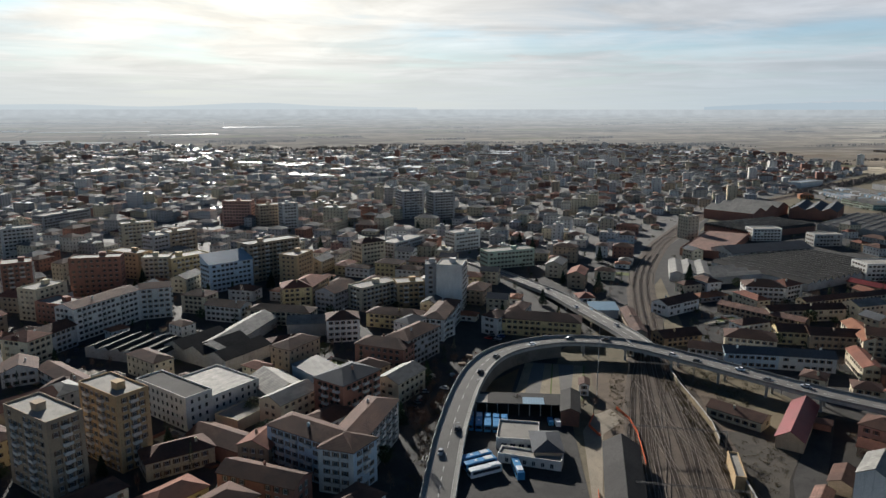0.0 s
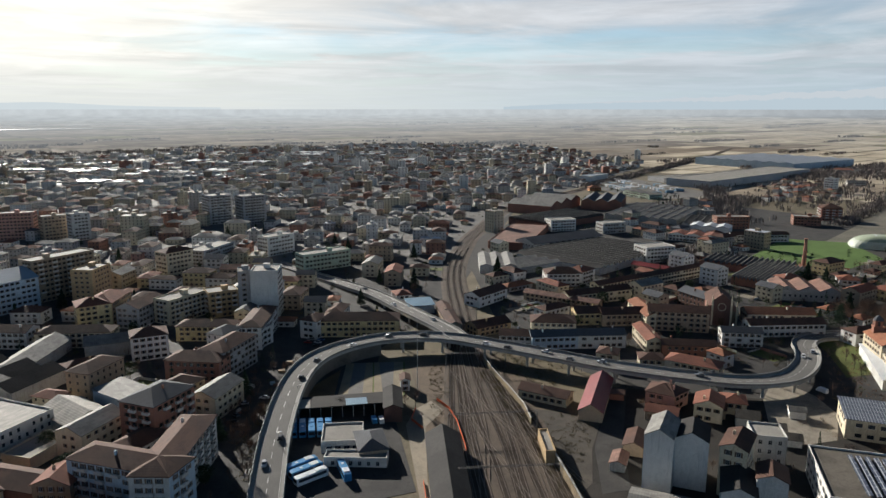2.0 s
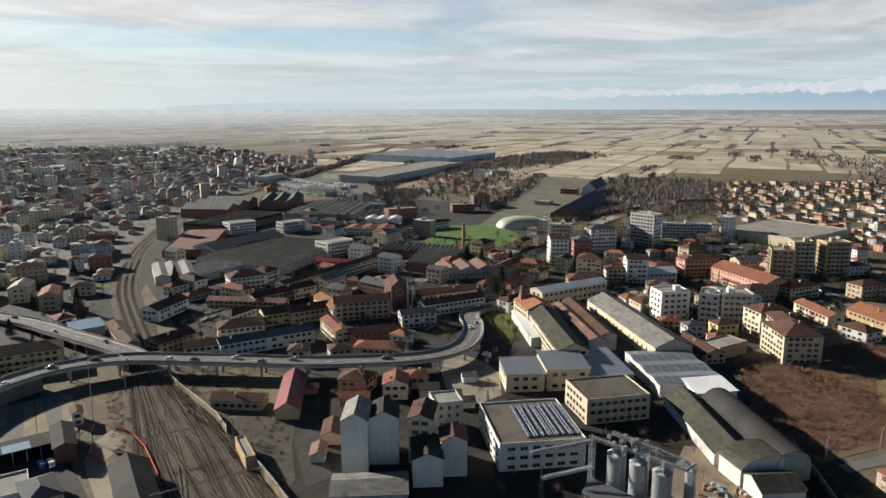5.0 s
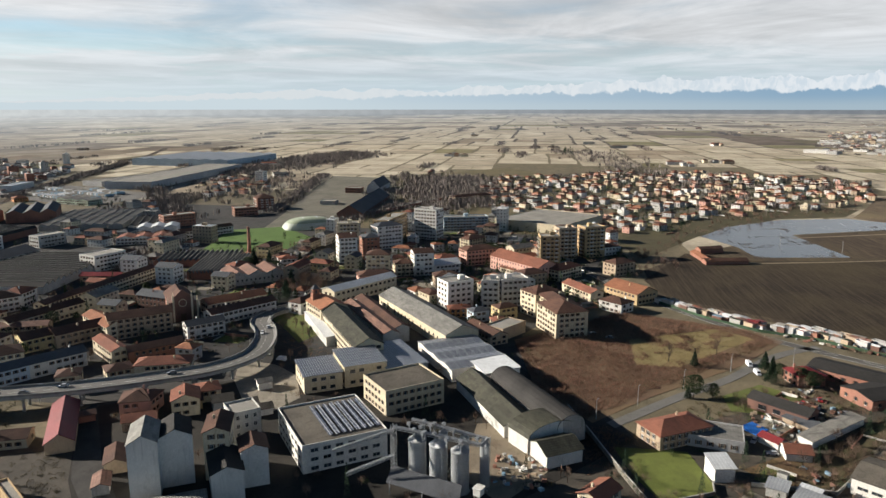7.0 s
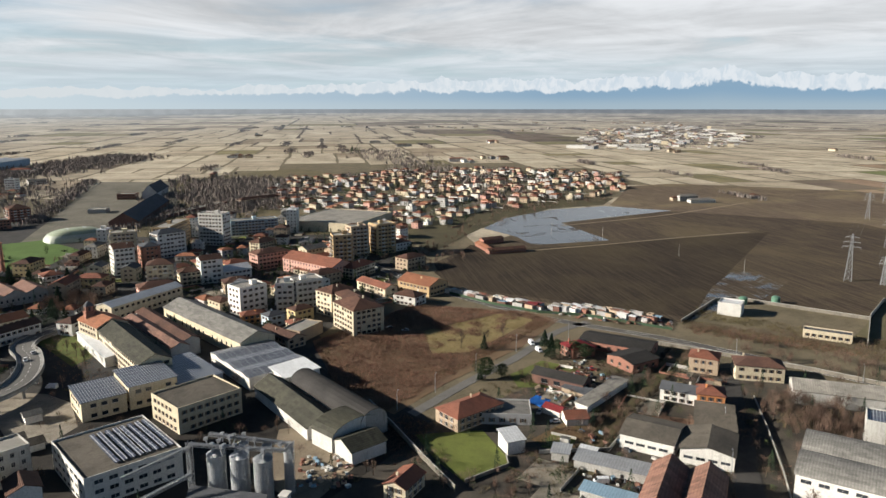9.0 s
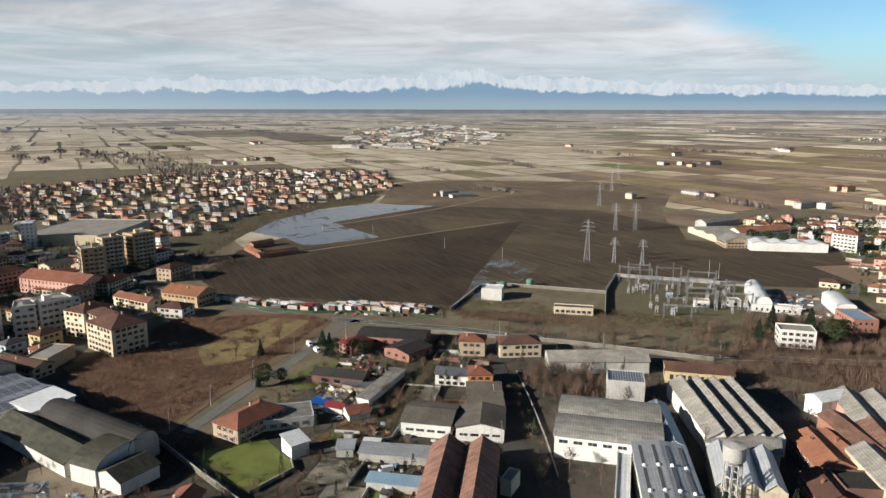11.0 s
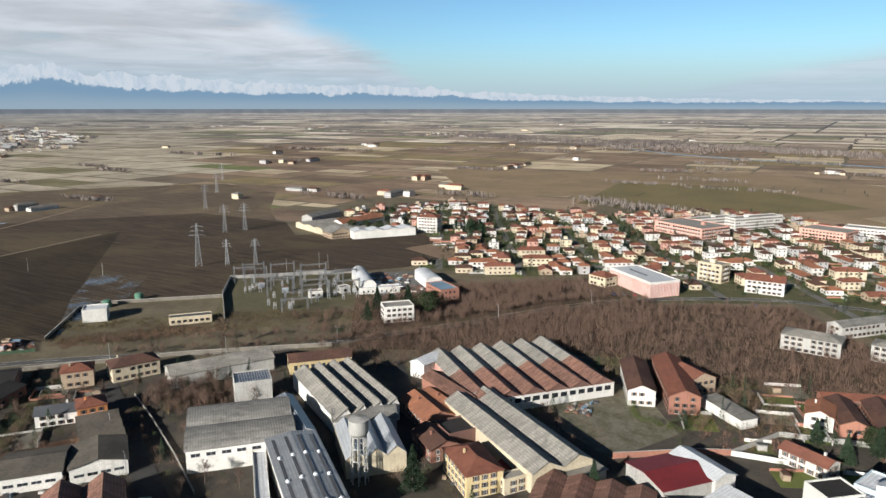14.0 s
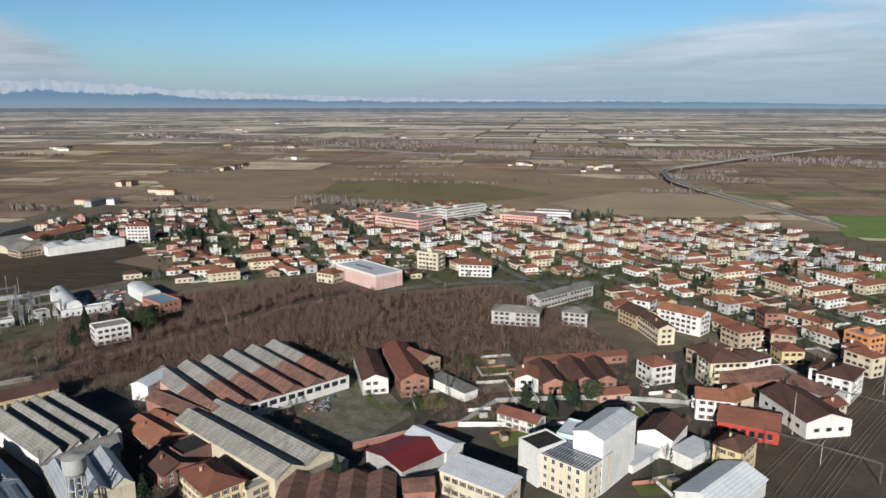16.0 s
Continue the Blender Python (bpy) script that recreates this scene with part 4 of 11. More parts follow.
patch("plot_village", [(560, 150), (690, 134), (847, 82), (900, 20), (975, 8), (975, 90), (840, 150), (785, 165), (640, 205)], 0.155, mat("rough_bank", (0.105, 0.092, 0.05), (0.058, 0.05, 0.032), scale=0.3, fine=8, stains=0.4), "rough bank between the village and the flooded field", "meadow")
patch("plot_olive", [(623, -668), (443, -750), (381, -924), (612, -1029), (763, -912)], 0.2, mat("olive_pasture", (0.19, 0.15, 0.072), (0.13, 0.108, 0.052), scale=0.1, fine=5), "olive winter pasture behind the suburb", "meadow")
patch("plot_stubble", [(352, -837), (234, -772), (132, -836), (80, -946), (164, -1058), (310, -1007)], 0.21, mat("stubble_tan", (0.40, 0.315, 0.20), (0.30, 0.235, 0.15), scale=0.1, fine=5), "pale tan stubble field behind the suburb", "field")
patch("plot_bare", [(505, -330), (508, -368), (418, -358), (418, -330)], 0.2, mat("bare_plot", (0.21, 0.145, 0.095), (0.14, 0.10, 0.07), scale=0.3, fine=8), "bare light-brown plot at the suburb's edge", "field")
DIRT = mat("dirt_track", (0.24, 0.19, 0.13), (0.16, 0.13, 0.09), scale=0.4, fine=8)
road("track_field", [(575.7, 88.7), (625.6, 18.8), (685.5, -58.3), (734.7, -126.1)], 3.0, DIRT, "pale dirt track across the ploughed field", z=0.2, kerbs=False)
road("track_flood", [(726.4, 55.7), (836.4, -56.8), (974.2, -161.5)], 2.6, DIRT, "narrow dirt bund along the flooded field", z=0.24, kerbs=False)
patch("wasteland", [(321, 150), (402, 118), (404, 47), (392, 28), (340, 42), (282, 68), (246, 80), (262, 110)], 0.12, mat("waste_brush", (0.11, 0.066, 0.048), (0.15, 0.105, 0.06), scale=0.35, fine=9, stains=0.35), "rough wasteland of dry grass and scrub", "wasteland")
patch("lawn", [(231, 67), (241, 43), (223, 31), (216, 29), (202, 41), (214, 54)], 0.13, mat("bright_lawn", (0.155, 0.18, 0.045), (0.095, 0.108, 0.032), scale=0.8, fine=18, stains=0.3), "green lawn", "lawn")
patch("yard_goods", [(92, 130), (97, 186), (104, 214), (128, 240), (148, 262), (200, 236), (240, 205), (300, 150), (240, 62), (150, 90)], 0.11, mat("yard_dark_goods", (0.05, 0.044, 0.037), (0.024, 0.022, 0.02), scale=0.7, fine=14, stains=0.55), "dark worn yard between the mills and the tracks", "yard")
patch("football_pitch", [(398, 485), (480, 545), (524, 512), (494, 447), (440, 426), (400, 455)], 0.13, mat("pitch_turf", (0.10, 0.16, 0.045), (0.07, 0.115, 0.032), scale=0.5, fine=18, vary=0), "green football pitch", "pitch")
patch("park_lawn", [(284, 292), (312, 296), (300, 268), (282, 244), (258, 244), (272, 268)], 0.13, GRASS, "rough lawn beside the flyover", "lawn")
patch("yard", [(191, -205), (187, -250), (141, -221), (143, -185), (170, -188)], 0.12, mat("weedy_yard", (0.185, 0.165, 0.13), (0.075, 0.075, 0.042), scale=1.6, fine=7, stains=0.6), "bare factory yard with weeds", "yard")

patch("rail_ground", [(52, 170), (100, 170), (122, 240), (112, 320), (70, 322), (62, 262)], 0.1, mat("yard_brown", (0.16, 0.118, 0.082), (0.085, 0.065, 0.048), scale=0.9, fine=14, stains=0.45), "brown weedy ground of the railway yard", "ground")
patch("hardstanding", [(506, 522), (587, 574), (835, 742), (979, 829), (1004, 710), (812, 569), (723, 520), (601, 502), (545, 500)], 0.12, mat("grey_hardstanding", (0.165, 0.15, 0.12), (0.095, 0.09, 0.07), scale=0.3, fine=6, stains=0.4), "wide empty grey hardstanding", "ground")
patch("rough_meadow", [(640, 205), (735, 180), (760, 400), (1110, 330), (1300, 640), (960, 755), (700, 555), (560, 440)], 0.11, mat("meadow_dry", (0.17, 0.135, 0.08), (0.095, 0.085, 0.045), scale=0.25, fine=6, stains=0.4), "rough meadow and scrub east of the town", "meadow")
road("road_field", [(222, 90), (237, 78), (288, 58), (322, 43), (365, 29), (392, 12)], 5.2, LIGHTROAD, "narrow pale road past the wasteland", kerbs=False)
road("road_main", [(560, 230), (500, 180), (440, 113), (395, 39), (371, -32), (341, -95), (318, -146), (306, -205), (300, -240), (292, -305), (275, -360), (224, -430), (150, -470)], 6.8, mat("road_grey", (0.105, 0.10, 0.094), (0.07, 0.067, 0.063), scale=0.6, fine=14, stains=0.3), "main road beside the fields", lines=True, kerbs=False)

VIADUCT = [(-2, 196, 0.6), (0, 214, 2.2), (4, 245, 4.6), (12, 283, 6.8), (23, 311, 7.0), (40, 327, 7.0), (63, 334, 7.0), (90, 328, 7.0), (114, 307, 7.0), (134, 287, 7.0), (154, 268, 6.8), (180, 249, 6.6),
           (200, 239, 6.3), (221, 239, 5.8), (240, 250, 5.2), (256, 266, 4.2), (268, 282, 3.0), (285, 292, 1.8), (310, 292, 0.6)]
BRANCH = [(97, 325, 7.0), (94, 345, 6.6), (83, 390, 5.0), (72, 434, 3.4), (57, 472, 1.8), (40, 510, 0.6), (15, 560, 0.2)]


def build_viaduct(points, half, name, label, piers=True):
    line = smooth(points, 8)
    ob = thing(name, 0, 0, label=label, category="viaduct", kind="structure")
    deck, way, wall, rail, marks, pier = (Shape() for _ in range(6))
    ribbon(deck, line, half, -half, -0.12, -1.1)
    ribbon(way, line, half - 1.3, -half + 1.3, 0.0, -0.1)
    for k in (1, -1):
        ribbon(deck, line, *sorted((k * half, k * (half - 1.3)), reverse=True), 0.14, -0.12)
        ribbon(wall, line, *sorted((k * half, k * (half - 0.22)), reverse=True), 0.95, 0.1)
        ribbon(rail, line, *sorted((k * (half - 0.02), k * (half - 0.14)), reverse=True), 1.15, 1.05)
    for i in range(0, len(line) - 1, 2):
        ribbon(marks, line[i:i + 2], 0.09, -0.09, 0.02, 0.004)
    for k in (1, -1):
        ribbon(marks, line, k * (half - 1.6) + 0.07, k * (half - 1.6) - 0.07, 0.02, 0.004)
    ns = normals(line)
    for i in range(2, len(line), 6):
        p, nn = line[i], ns[i]
        if p.z < 2.5 or not piers:
            continue
        for k in (-1, 1):
            q = p + nn * (k * half * 0.6)
            pier.lathe([(0.75, -0.3), (0.6, 0.4), (0.6, p.z - 1.7), (0.8, p.z - 1.0)], 10, at=(q.x, q.y))
        pier.bar(p + nn * half * 0.9 - Vector((0, 0, 1.5)), p - nn * half * 0.9 - Vector((0, 0, 1.5)), 0.9)
    if piers:
        solid = Shape()
        for k in (1, -1):
            run = [(p + q * (k * (half - 0.35)), p.z) for p, q in zip(line, ns) if p.x < 58 and p.y < 336 and p.z > 0.9 and name == "viaduct"]
            for (a, za), (b, zb) in zip(run, run[1:]):
                solid.face([(a.x, a.y, -0.2), (b.x, b.y, -0.2), (b.x, b.y, zb - 1.0), (a.x, a.y, za - 1.0)])
        if solid.v:
            part("retaining_wall", solid.weld(), mat("old_masonry", (0.17, 0.15, 0.125), (0.09, 0.08, 0.07), stains=0.5, streak=0.5), ob, "dark stained retaining wall")
    part("deck", deck, WALL["concrete"], ob, "weathered concrete deck")
    part("carriageway", way, LIGHTROAD, ob, "worn pale asphalt")
    part("parapet", wall, mat("parapet_concrete", (0.25, 0.24, 0.22), (0.15, 0.145, 0.135), stains=0.5, streak=0.5), ob)
    part("handrail", rail, STEEL, ob)
    part("lane_marking", marks, PAINT, ob)
    if pier.v:
        part("piers", pier, WALL["concrete"], ob)
    return line


VLINE = build_viaduct(VIADUCT, 5.6, "viaduct", "curving concrete road flyover above the railway")
build_viaduct([(20, -830, 0.4), (49, -866, 0.8), (172, -1019, 3), (260, -1130, 6), (297, -1205, 8), (330, -1329, 9), (304, -1489, 9), (240, -1800, 9), (121, -2257, 9)], 5.2, "viaduct_motorway", "long raised motorway curving across the plain")
BLINE = build_viaduct(BRANCH, 5.4, "viaduct_branch", "straight concrete ramp joining the flyover")

TRACKS = [(-60, -470), (-33, -400), (-17, -330), (0, -250), (20, -140), (48, 30), (72, 165), (85, 235), (98, 308), (113, 372), (139, 481), (172, 570), (214, 657), (320, 826), (480, 968), (685, 1168), (964, 1403), (1407, 1850)]


def build_railway():
    base = smooth([(x, y, 0) for x, y in TRACKS], 10)
    bed = Shape()
    ns = normals(base)
    ob = thing("railway", 0, 0, label="railway yard of rusty tracks on brown ballast", category="railway", kind="structure")
    # the yard is wide before the flyover and narrows to three tracks beyond it
    def spread(p):
        return max(0.0, min(1.0, (345 - p.y) / 110)) if p.y > 0 else 1.0
    line = []
    n = len(bed.v)
    for p, k in zip(base, ns):
        e = spread(p)
        a, b = p + k * (8 + 11 * e), p - k * (8 + 12 * e)
        bed.v += [(a.x, a.y, 0.22), (b.x, b.y, 0.22), (b.x - k.x * 2, b.y - k.y * 2, -0.1), (a.x + k.x * 2, a.y + k.y * 2, -0.1)]
    for i in range(len(base) - 1):
        a = n + 4 * i
        for u, v in ((0, 1), (1, 2), (3, 0)):
            bed.f.append((a + u, a + v, a + 4 + v, a + 4 + u))
            bed.m.append(0)
    part("ballast", bed, BALLAST, ob)
    rnd = random.Random(2)
    for t in range(-4, 5):
        inner = max(-1, min(1, t))
        pts = []
        for p, k in zip(base, ns):
            e = spread(p)
            sway = 0.9 * e * math.sin(p.y * 0.021 + t * 1.9) + 0.5 * e * math.sin(p.y * 0.05 + t)
            pts.append(p + k * (inner * 4.3 + (t - inner) * 4.2 * e + sway) + Vector((0, 0, 0.22)))
        if abs(t) > 1:
            pts = [p for p, q in zip(pts, base) if q.y < 345 and (q.y > -60 or t in (2, -3))]
        rail, ties = Shape(), Shape()
        for g in (0.75, -0.75):
            ribbon(rail, pts, g + 0.06, g - 0.06, 0.30, 0.1)
        o = part("track", rail, RAIL, ob)
        acc = 0.0
        nn = normals(pts)
        for i in range(len(pts) - 1):
            a, b = pts[i], pts[i + 1]
            if (a - Vector((90, 250, 0))).length > 330:
                continue
            L = (b - a).length
            while acc < L:
                c = a.lerp(b, acc / L)
                d = (b - a).normalized() * 0.14
                w = nn[i] * 1.25
                q = [c - d - w, c + d - w, c + d + w, c - d + w]
                ties.slab([(v.x, v.y, 0.22 + 0.12) for v in q], 0.14)
                acc += 0.75
            acc -= L
        if t == 4:
            for (xa, ya), (xb, yb) in (((62, 180), (84, 262)), ((78, 172), (80, 262)), ((92, 182), (86, 300)), ((70, 200), (98, 296)), ((96, 205), (100, 300)), ((84, 176), (106, 290)), ((58, 178), (74, 250)), ((100, 192), (88, 262))):
                d = Vector((xb - xa, yb - ya, 0)).normalized()
                side = Vector((-d.y, d.x, 0))
                cross = Shape()
                for g in (0.75, -0.75):
                    arc = [Vector((xa, ya, 0.23)).lerp(Vector((xb, yb, 0.23)), f / 12) + side * (g + 2.2 * math.sin(math.pi * (f / 12 - 0.5)) * (1 - abs(f / 6 - 1))) for f in range(13)]
                    ribbon(cross, arc, 0.06, -0.06, 0.31, 0.1)
                part("track", cross, RAIL, ob)
        if ties.v:
            tagged(part("sleepers", ties, SLEEPER, o), kind="stuff")


build_railway()

# ---- buildings ----
house(-126.7, 208.7, 25.4, 11.6, -33.2, 26.8, 'flat', wall='tan', tile='gravel', balconies=3, label='ten-storey tan apartment tower with a roof terrace', kind='apartment_block')
house(-113.1, 227.6, 23.5, 11.7, -35.1, 26.8, 'flat', wall='ochre', tile='gravel', balconies=3, label='ten-storey ochre apartment tower with a cluttered roof terrace', kind='apartment_block')
house(-106.4, 261.8, 33.8, 11.6, -36.5, 13.0, 'flat', wall='white', tile='felt', kind='school', shutters=False, label='white flat-roofed school with rows of windows')
house(-94.8, 276.0, 23.1, 27.8, 54.1, 9.0, 'flat', wall='white', tile='pale', kind='school', shutters=False, label='white school wing round a courtyard')
house(-70.5, 281.3, 17.0, 23.9, 38.6, 6.0, 'gable', wall='concrete', tile='pale', kind='warehouse', windows=False)
house(-55.7, 294.2, 20.5, 12.7, -48.7, 8.0, 'shed', rise=1.0, wall='blue', tile='fibre', kind='warehouse', windows=False)
house(-40.5, 217.0, 37.4, 12.0, -32.1, 15.0, 'hip', wall='blue', tile='brown', balconies=2, kind='apartment_block')
house(-27.9, 223.9, 42.2, 12.0, 74.2, 15.0, 'hip', wall='white', tile='brown', balconies=2, kind='apartment_block')
house(-38.2, 266.3, 15.8, 21.6, -35.5, 16.0, 'hip', wall='brick', tile='slate', balconies=2, kind='apartment_block')
house(-90.7, 221.8, 22.3, 12.0, 34.1, 6.5, 'hip', wall='cream', tile='brown', kind='house')
house(-55.5, 200.8, 27.9, 10.0, -20.8, 9.0, 'gable', wall='brick', tile='brown')
house(-61.9, 223.6, 11.7, 12.0, -15.9, 9.0, 'gable', wall='tan', tile='red')
house(-77.3, 231.6, 25.1, 12.1, -30.1, 6.0, 'gable', wall='brick', tile='brown', kind='warehouse', windows=False)
house(-78.6, 256.7, 12.4, 15.1, -31.4, 4.0, 'flat', wall='cream', tile='gravel', kind='shed', windows=False)
house(-189.5, 299.0, 14.1, 16.0, 28.8, 7.0, 'gable', wall='white', tile='brown')
house(-162.9, 289.6, 38.8, 10.0, -39.0, 6.0, 'gable', wall='white', tile='brown')
house(-160.8, 282.9, 14.1, 14.0, 0.1, 5.0, 'hip', wall='tan', tile='brown')
house(-201.2, 325.1, 16.5, 14.0, -17.4, 12.0, 'hip', wall='cream', tile='red', kind='apartment_block')
house(-198.7, 334.7, 29.1, 13.0, 71.4, 11.0, 'gable', wall='grey', tile='brown', kind='apartment_block')
house(-188.7, 373.1, 43.7, 14.0, 67.5, 18.0, 'gable', rise=2, wall='white', tile='brown', balconies=4, kind='apartment_block')
house(-168.8, 400.4, 16.9, 14.0, 22.6, 18.0, 'gable', rise=2, wall='white', tile='brown', balconies=4, kind='apartment_block')
house(-223.4, 444.4, 30.5, 13.0, 13.1, 26.0, 'flat', wall='brick', tile='gravel', balconies=1, spacing=3.6, label='nine-storey brown apartment block with white balcony bands', kind='apartment_block')
house(-146.3, 465.4, 31.2, 14.0, 42.9, 19.0, 'shed', rise=5, wall='blue', tile='blue', kind='apartment_block')
house(-124.8, 496.3, 42.4, 14.0, 45.5, 27.0, 'flat', wall='tan', tile='gravel', balconies=3, kind='apartment_block')
house(-200.6, 484.1, 18.4, 14.0, 11.8, 18.0, 'flat', wall='cream', tile='gravel', balconies=2, kind='apartment_block')
house(-184.2, 492.4, 29.8, 14.0, 51.4, 17.0, 'flat', wall='yellow', tile='gravel', balconies=2, kind='apartment_block')
house(-254.6, 577.1, 25.0, 13.0, 35.6, 27.0, 'flat', wall='cream', tile='gravel', balconies=3, kind='apartment_block')
house(-230.7, 557.1, 15.3, 14.0, 56.1, 20.0, 'flat', wall='grey', tile='gravel', kind='apartment_block')
house(-220.3, 578.7, 24.6, 14.0, 50.9, 20.0, 'flat', wall='tan', tile='gravel', balconies=2, kind='apartment_block')
house(-349.2, 568.3, 24.9, 14.0, 41.3, 24.0, 'flat', wall='white', tile='gravel', balconies=2, kind='apartment_block')
house(-271.8, 438.3, 16.8, 16.0, 29.3, 24.0, 'flat', wall='brick', tile='gravel', balconies=2, kind='apartment_block')
house(-390.3, 715.1, 58.9, 14.0, 70.2, 15.0, 'flat', wall='grey', tile='gravel', balconies=2, kind='apartment_block')
house(-214.0, 731.4, 30.4, 14.0, 0.2, 25.0, 'flat', wall='pink', tile='gravel', kind='apartment_block')
house(-181.1, 724.0, 23.9, 13.0, 32.7, 22.0, 'flat', wall='tan', tile='gravel', kind='apartment_block')
house(-157.9, 712.6, 16.1, 13.0, 32.4, 25.0, 'flat', wall='white', tile='gravel', kind='apartment_block')
house(-37.1, 781.9, 25.6, 20.0, 25.0, 30.0, 'flat', wall='grey', tile='gravel', balconies=2, kind='apartment_block')
house(-2.8, 771.5, 25.6, 20.0, 24.3, 30.0, 'flat', wall='grey', tile='gravel', balconies=2, kind='apartment_block')
house(-7.5, 420.3, 6.8, 12.0, 0.1, 27.0, 'flat', wall='grey', tile='gravel', balconies=1, kind='apartment_block')
house(5.4, 417.2, 15.7, 18.0, -11.1, 28.0, 'flat', wall='white', tile='gravel', sides=(1, 2, 3), label='tall white apartment tower with a blank end wall', kind='apartment_block')
house(-57.7, 536.5, 21.9, 14.0, 39.6, 19.0, 'hip', wall='cream', tile='brown', kind='apartment_block')
house(-42.9, 422.6, 29.5, 13.0, 45.7, 14.0, 'flat', wall='cream', tile='gravel', balconies=2, kind='apartment_block')
house(-21.2, 424.9, 17.3, 14.0, 14.3, 15.0, 'flat', wall='ochre', tile='gravel', balconies=3, kind='apartment_block')
house(-90.0, 417.8, 17.4, 16.0, 18.2, 14.0, 'hip', wall='yellow', tile='red', kind='apartment_block')
house(-83.9, 427.8, 26.9, 16.0, 76.9, 14.0, 'hip', wall='ochre', tile='red', kind='apartment_block')
house(-64.8, 419.3, 26.0, 14.0, 63.3, 12.0, 'gable', wall='grey', tile='brown')
house(-33.8, 572.0, 41.4, 16.0, 58.7, 14.0, 'flat', wall='grey', tile='gravel', kind='apartment_block')
house(49.8, 533.6, 39.9, 14.0, 22.5, 13.0, 'flat', wall='green', tile='gravel', kind='apartment_block')
house(16.9, 599.2, 28.0, 14.0, 37.0, 16.0, 'flat', wall='white', tile='gravel', kind='apartment_block')
house(52.4, 367.0, 44.3, 14.0, -13.2, 9.0, 'hip', wall='yellow', tile='brown', label='long yellow building with a brown tiled roof beside the flyover')
house(29.2, 369.6, 10.2, 14.0, -37.7, 10.0, 'hip', wall='white', tile='brown')
house(-26.2, 379.6, 31.1, 12.0, -16.1, 8.0, 'hip', wall='yellow', tile='brown')
house(-3.1, 365.1, 16.9, 10.0, -37.2, 9.0, 'flat', wall='white', tile='gravel')
house(-0.5, 372.4, 38.5, 12.0, 75.8, 12.0, 'hip', wall='white', tile='brown')
house(-27.2, 315.9, 25.1, 13.0, -22.0, 12.0, 'hip', wall='brick', tile='brown', kind='apartment_block')
house(-14.5, 327.1, 27.5, 13.0, 58.1, 14.0, 'hip', wall='grey', tile='brown', kind='apartment_block')
house(-53.2, 358.6, 16.9, 14.0, 10.3, 12.0, 'hip', wall='white', tile='brown')
house(-73.6, 367.8, 20.8, 14.0, 8.4, 7.0, 'gable', wall='concrete', tile='fibre', kind='warehouse', windows=False)
house(-91.4, 386.2, 37.3, 12.0, -10.3, 8.0, 'hip', wall='cream', tile='brown')
house(-146.0, 409.2, 16.6, 13.0, -17.8, 11.0, 'hip', wall='cream', tile='brown')
house(-124.0, 392.8, 23.5, 12.0, -17.2, 9.0, 'gable', wall='white', tile='brown')
house(-106.9, 351.0, 59.3, 15.1, 76.7, 6.0, 'gable', wall='concrete', tile='fibre', kind='warehouse', windows=False, ridge='x')
house(-110.8, 330.4, 44.4, 28.2, -32.0, 6.0, 'multi', n=3, wall='concrete', tile='felt', kind='factory_hall', windows=False)
house(-151.1, 333.4, 43.5, 23.7, -18.1, 5.0, 'saw', n=6, wall='concrete', tile='felt', kind='factory_hall', windows=False)
house(-79.9, 344.9, 18.9, 10.0, 27.8, 4.0, 'hip', wall='tan', tile='brown')
house(57.0, 202.7, 49.8, 11.6, -101.2, 5.5, 'gable', ridge='x', rise=3.5, wall='concrete', tile='felt', kind='warehouse', windows=False, label='long goods shed with a dark felt roof beside the tracks')
house(125.5, 186.3, 15.8, 9.0, 49.2, 18.8, 'gable', ridge='x', rise=2.6, wall='white', tile='fibre', kind='grain_store', windows=False, over=0.2, label='tall white windowless grain store with a gabled roof')
house(135.1, 183.8, 13.1, 10.5, 52.4, 17.1, 'gable', ridge='x', rise=2.6, wall='white', tile='felt', kind='grain_store', windows=False, over=0.2, label='tall white windowless grain store with a gabled roof')
house(145.8, 175.2, 8.1, 14.0, -48.0, 17.0, 'gable', ridge='y', wall='cream', tile='brown')
house(137.8, 163.6, 9.8, 16.0, -36.6, 10.0, 'gable', ridge='y', wall='white', tile='felt', kind='mill', label='white mill building with blind arches and a dark roof', windows=False)
house(147.1, 160.7, 8.6, 10.0, -37.6, 13.0, 'gable', ridge='y', wall='white', tile='brown', kind='mill', windows=False, label='small white mill tower with a brown roof')
house(165.2, 185.2, 10.6, 11.0, -27.0, 13.0, 'flat', wall='concrete', tile='gravel', kind='mill', shutters=False)
house(179.4, 155.2, 30.3, 34.1, -32.4, 9.7, 'flat', wall='white', tile='tar', kind='factory_hall', shutters=False, size=(2.6, 1.3), spacing=4.4, floors=3, label='white three-storey factory with solar panels on its flat roof')
house(221.0, 197.7, 16.7, 19.8, -36.6, 8.0, 'shed', rise=0.8, wall='cream', tile='solar', kind='factory_hall', shutters=False, size=(2.2, 1.5), spacing=4.0, floors=2)
house(236.7, 187.1, 19.1, 21.2, -36.1, 10.0, 'shed', rise=0.8, wall='cream', tile='solar', kind='factory_hall', shutters=False, size=(2.2, 1.5), spacing=4.0, floors=2)
house(253.6, 179.9, 19.8, 33.0, -32.4, 7.0, 'shed', rise=0.8, wall='grey', tile='solar', kind='factory_hall', windows=False)
house(225.6, 155.2, 26.6, 21.7, -28.2, 10.0, 'flat', wall='cream', tile='tar', kind='factory_hall', floors=3, label='cream L-shaped factory office with a dark flat roof')
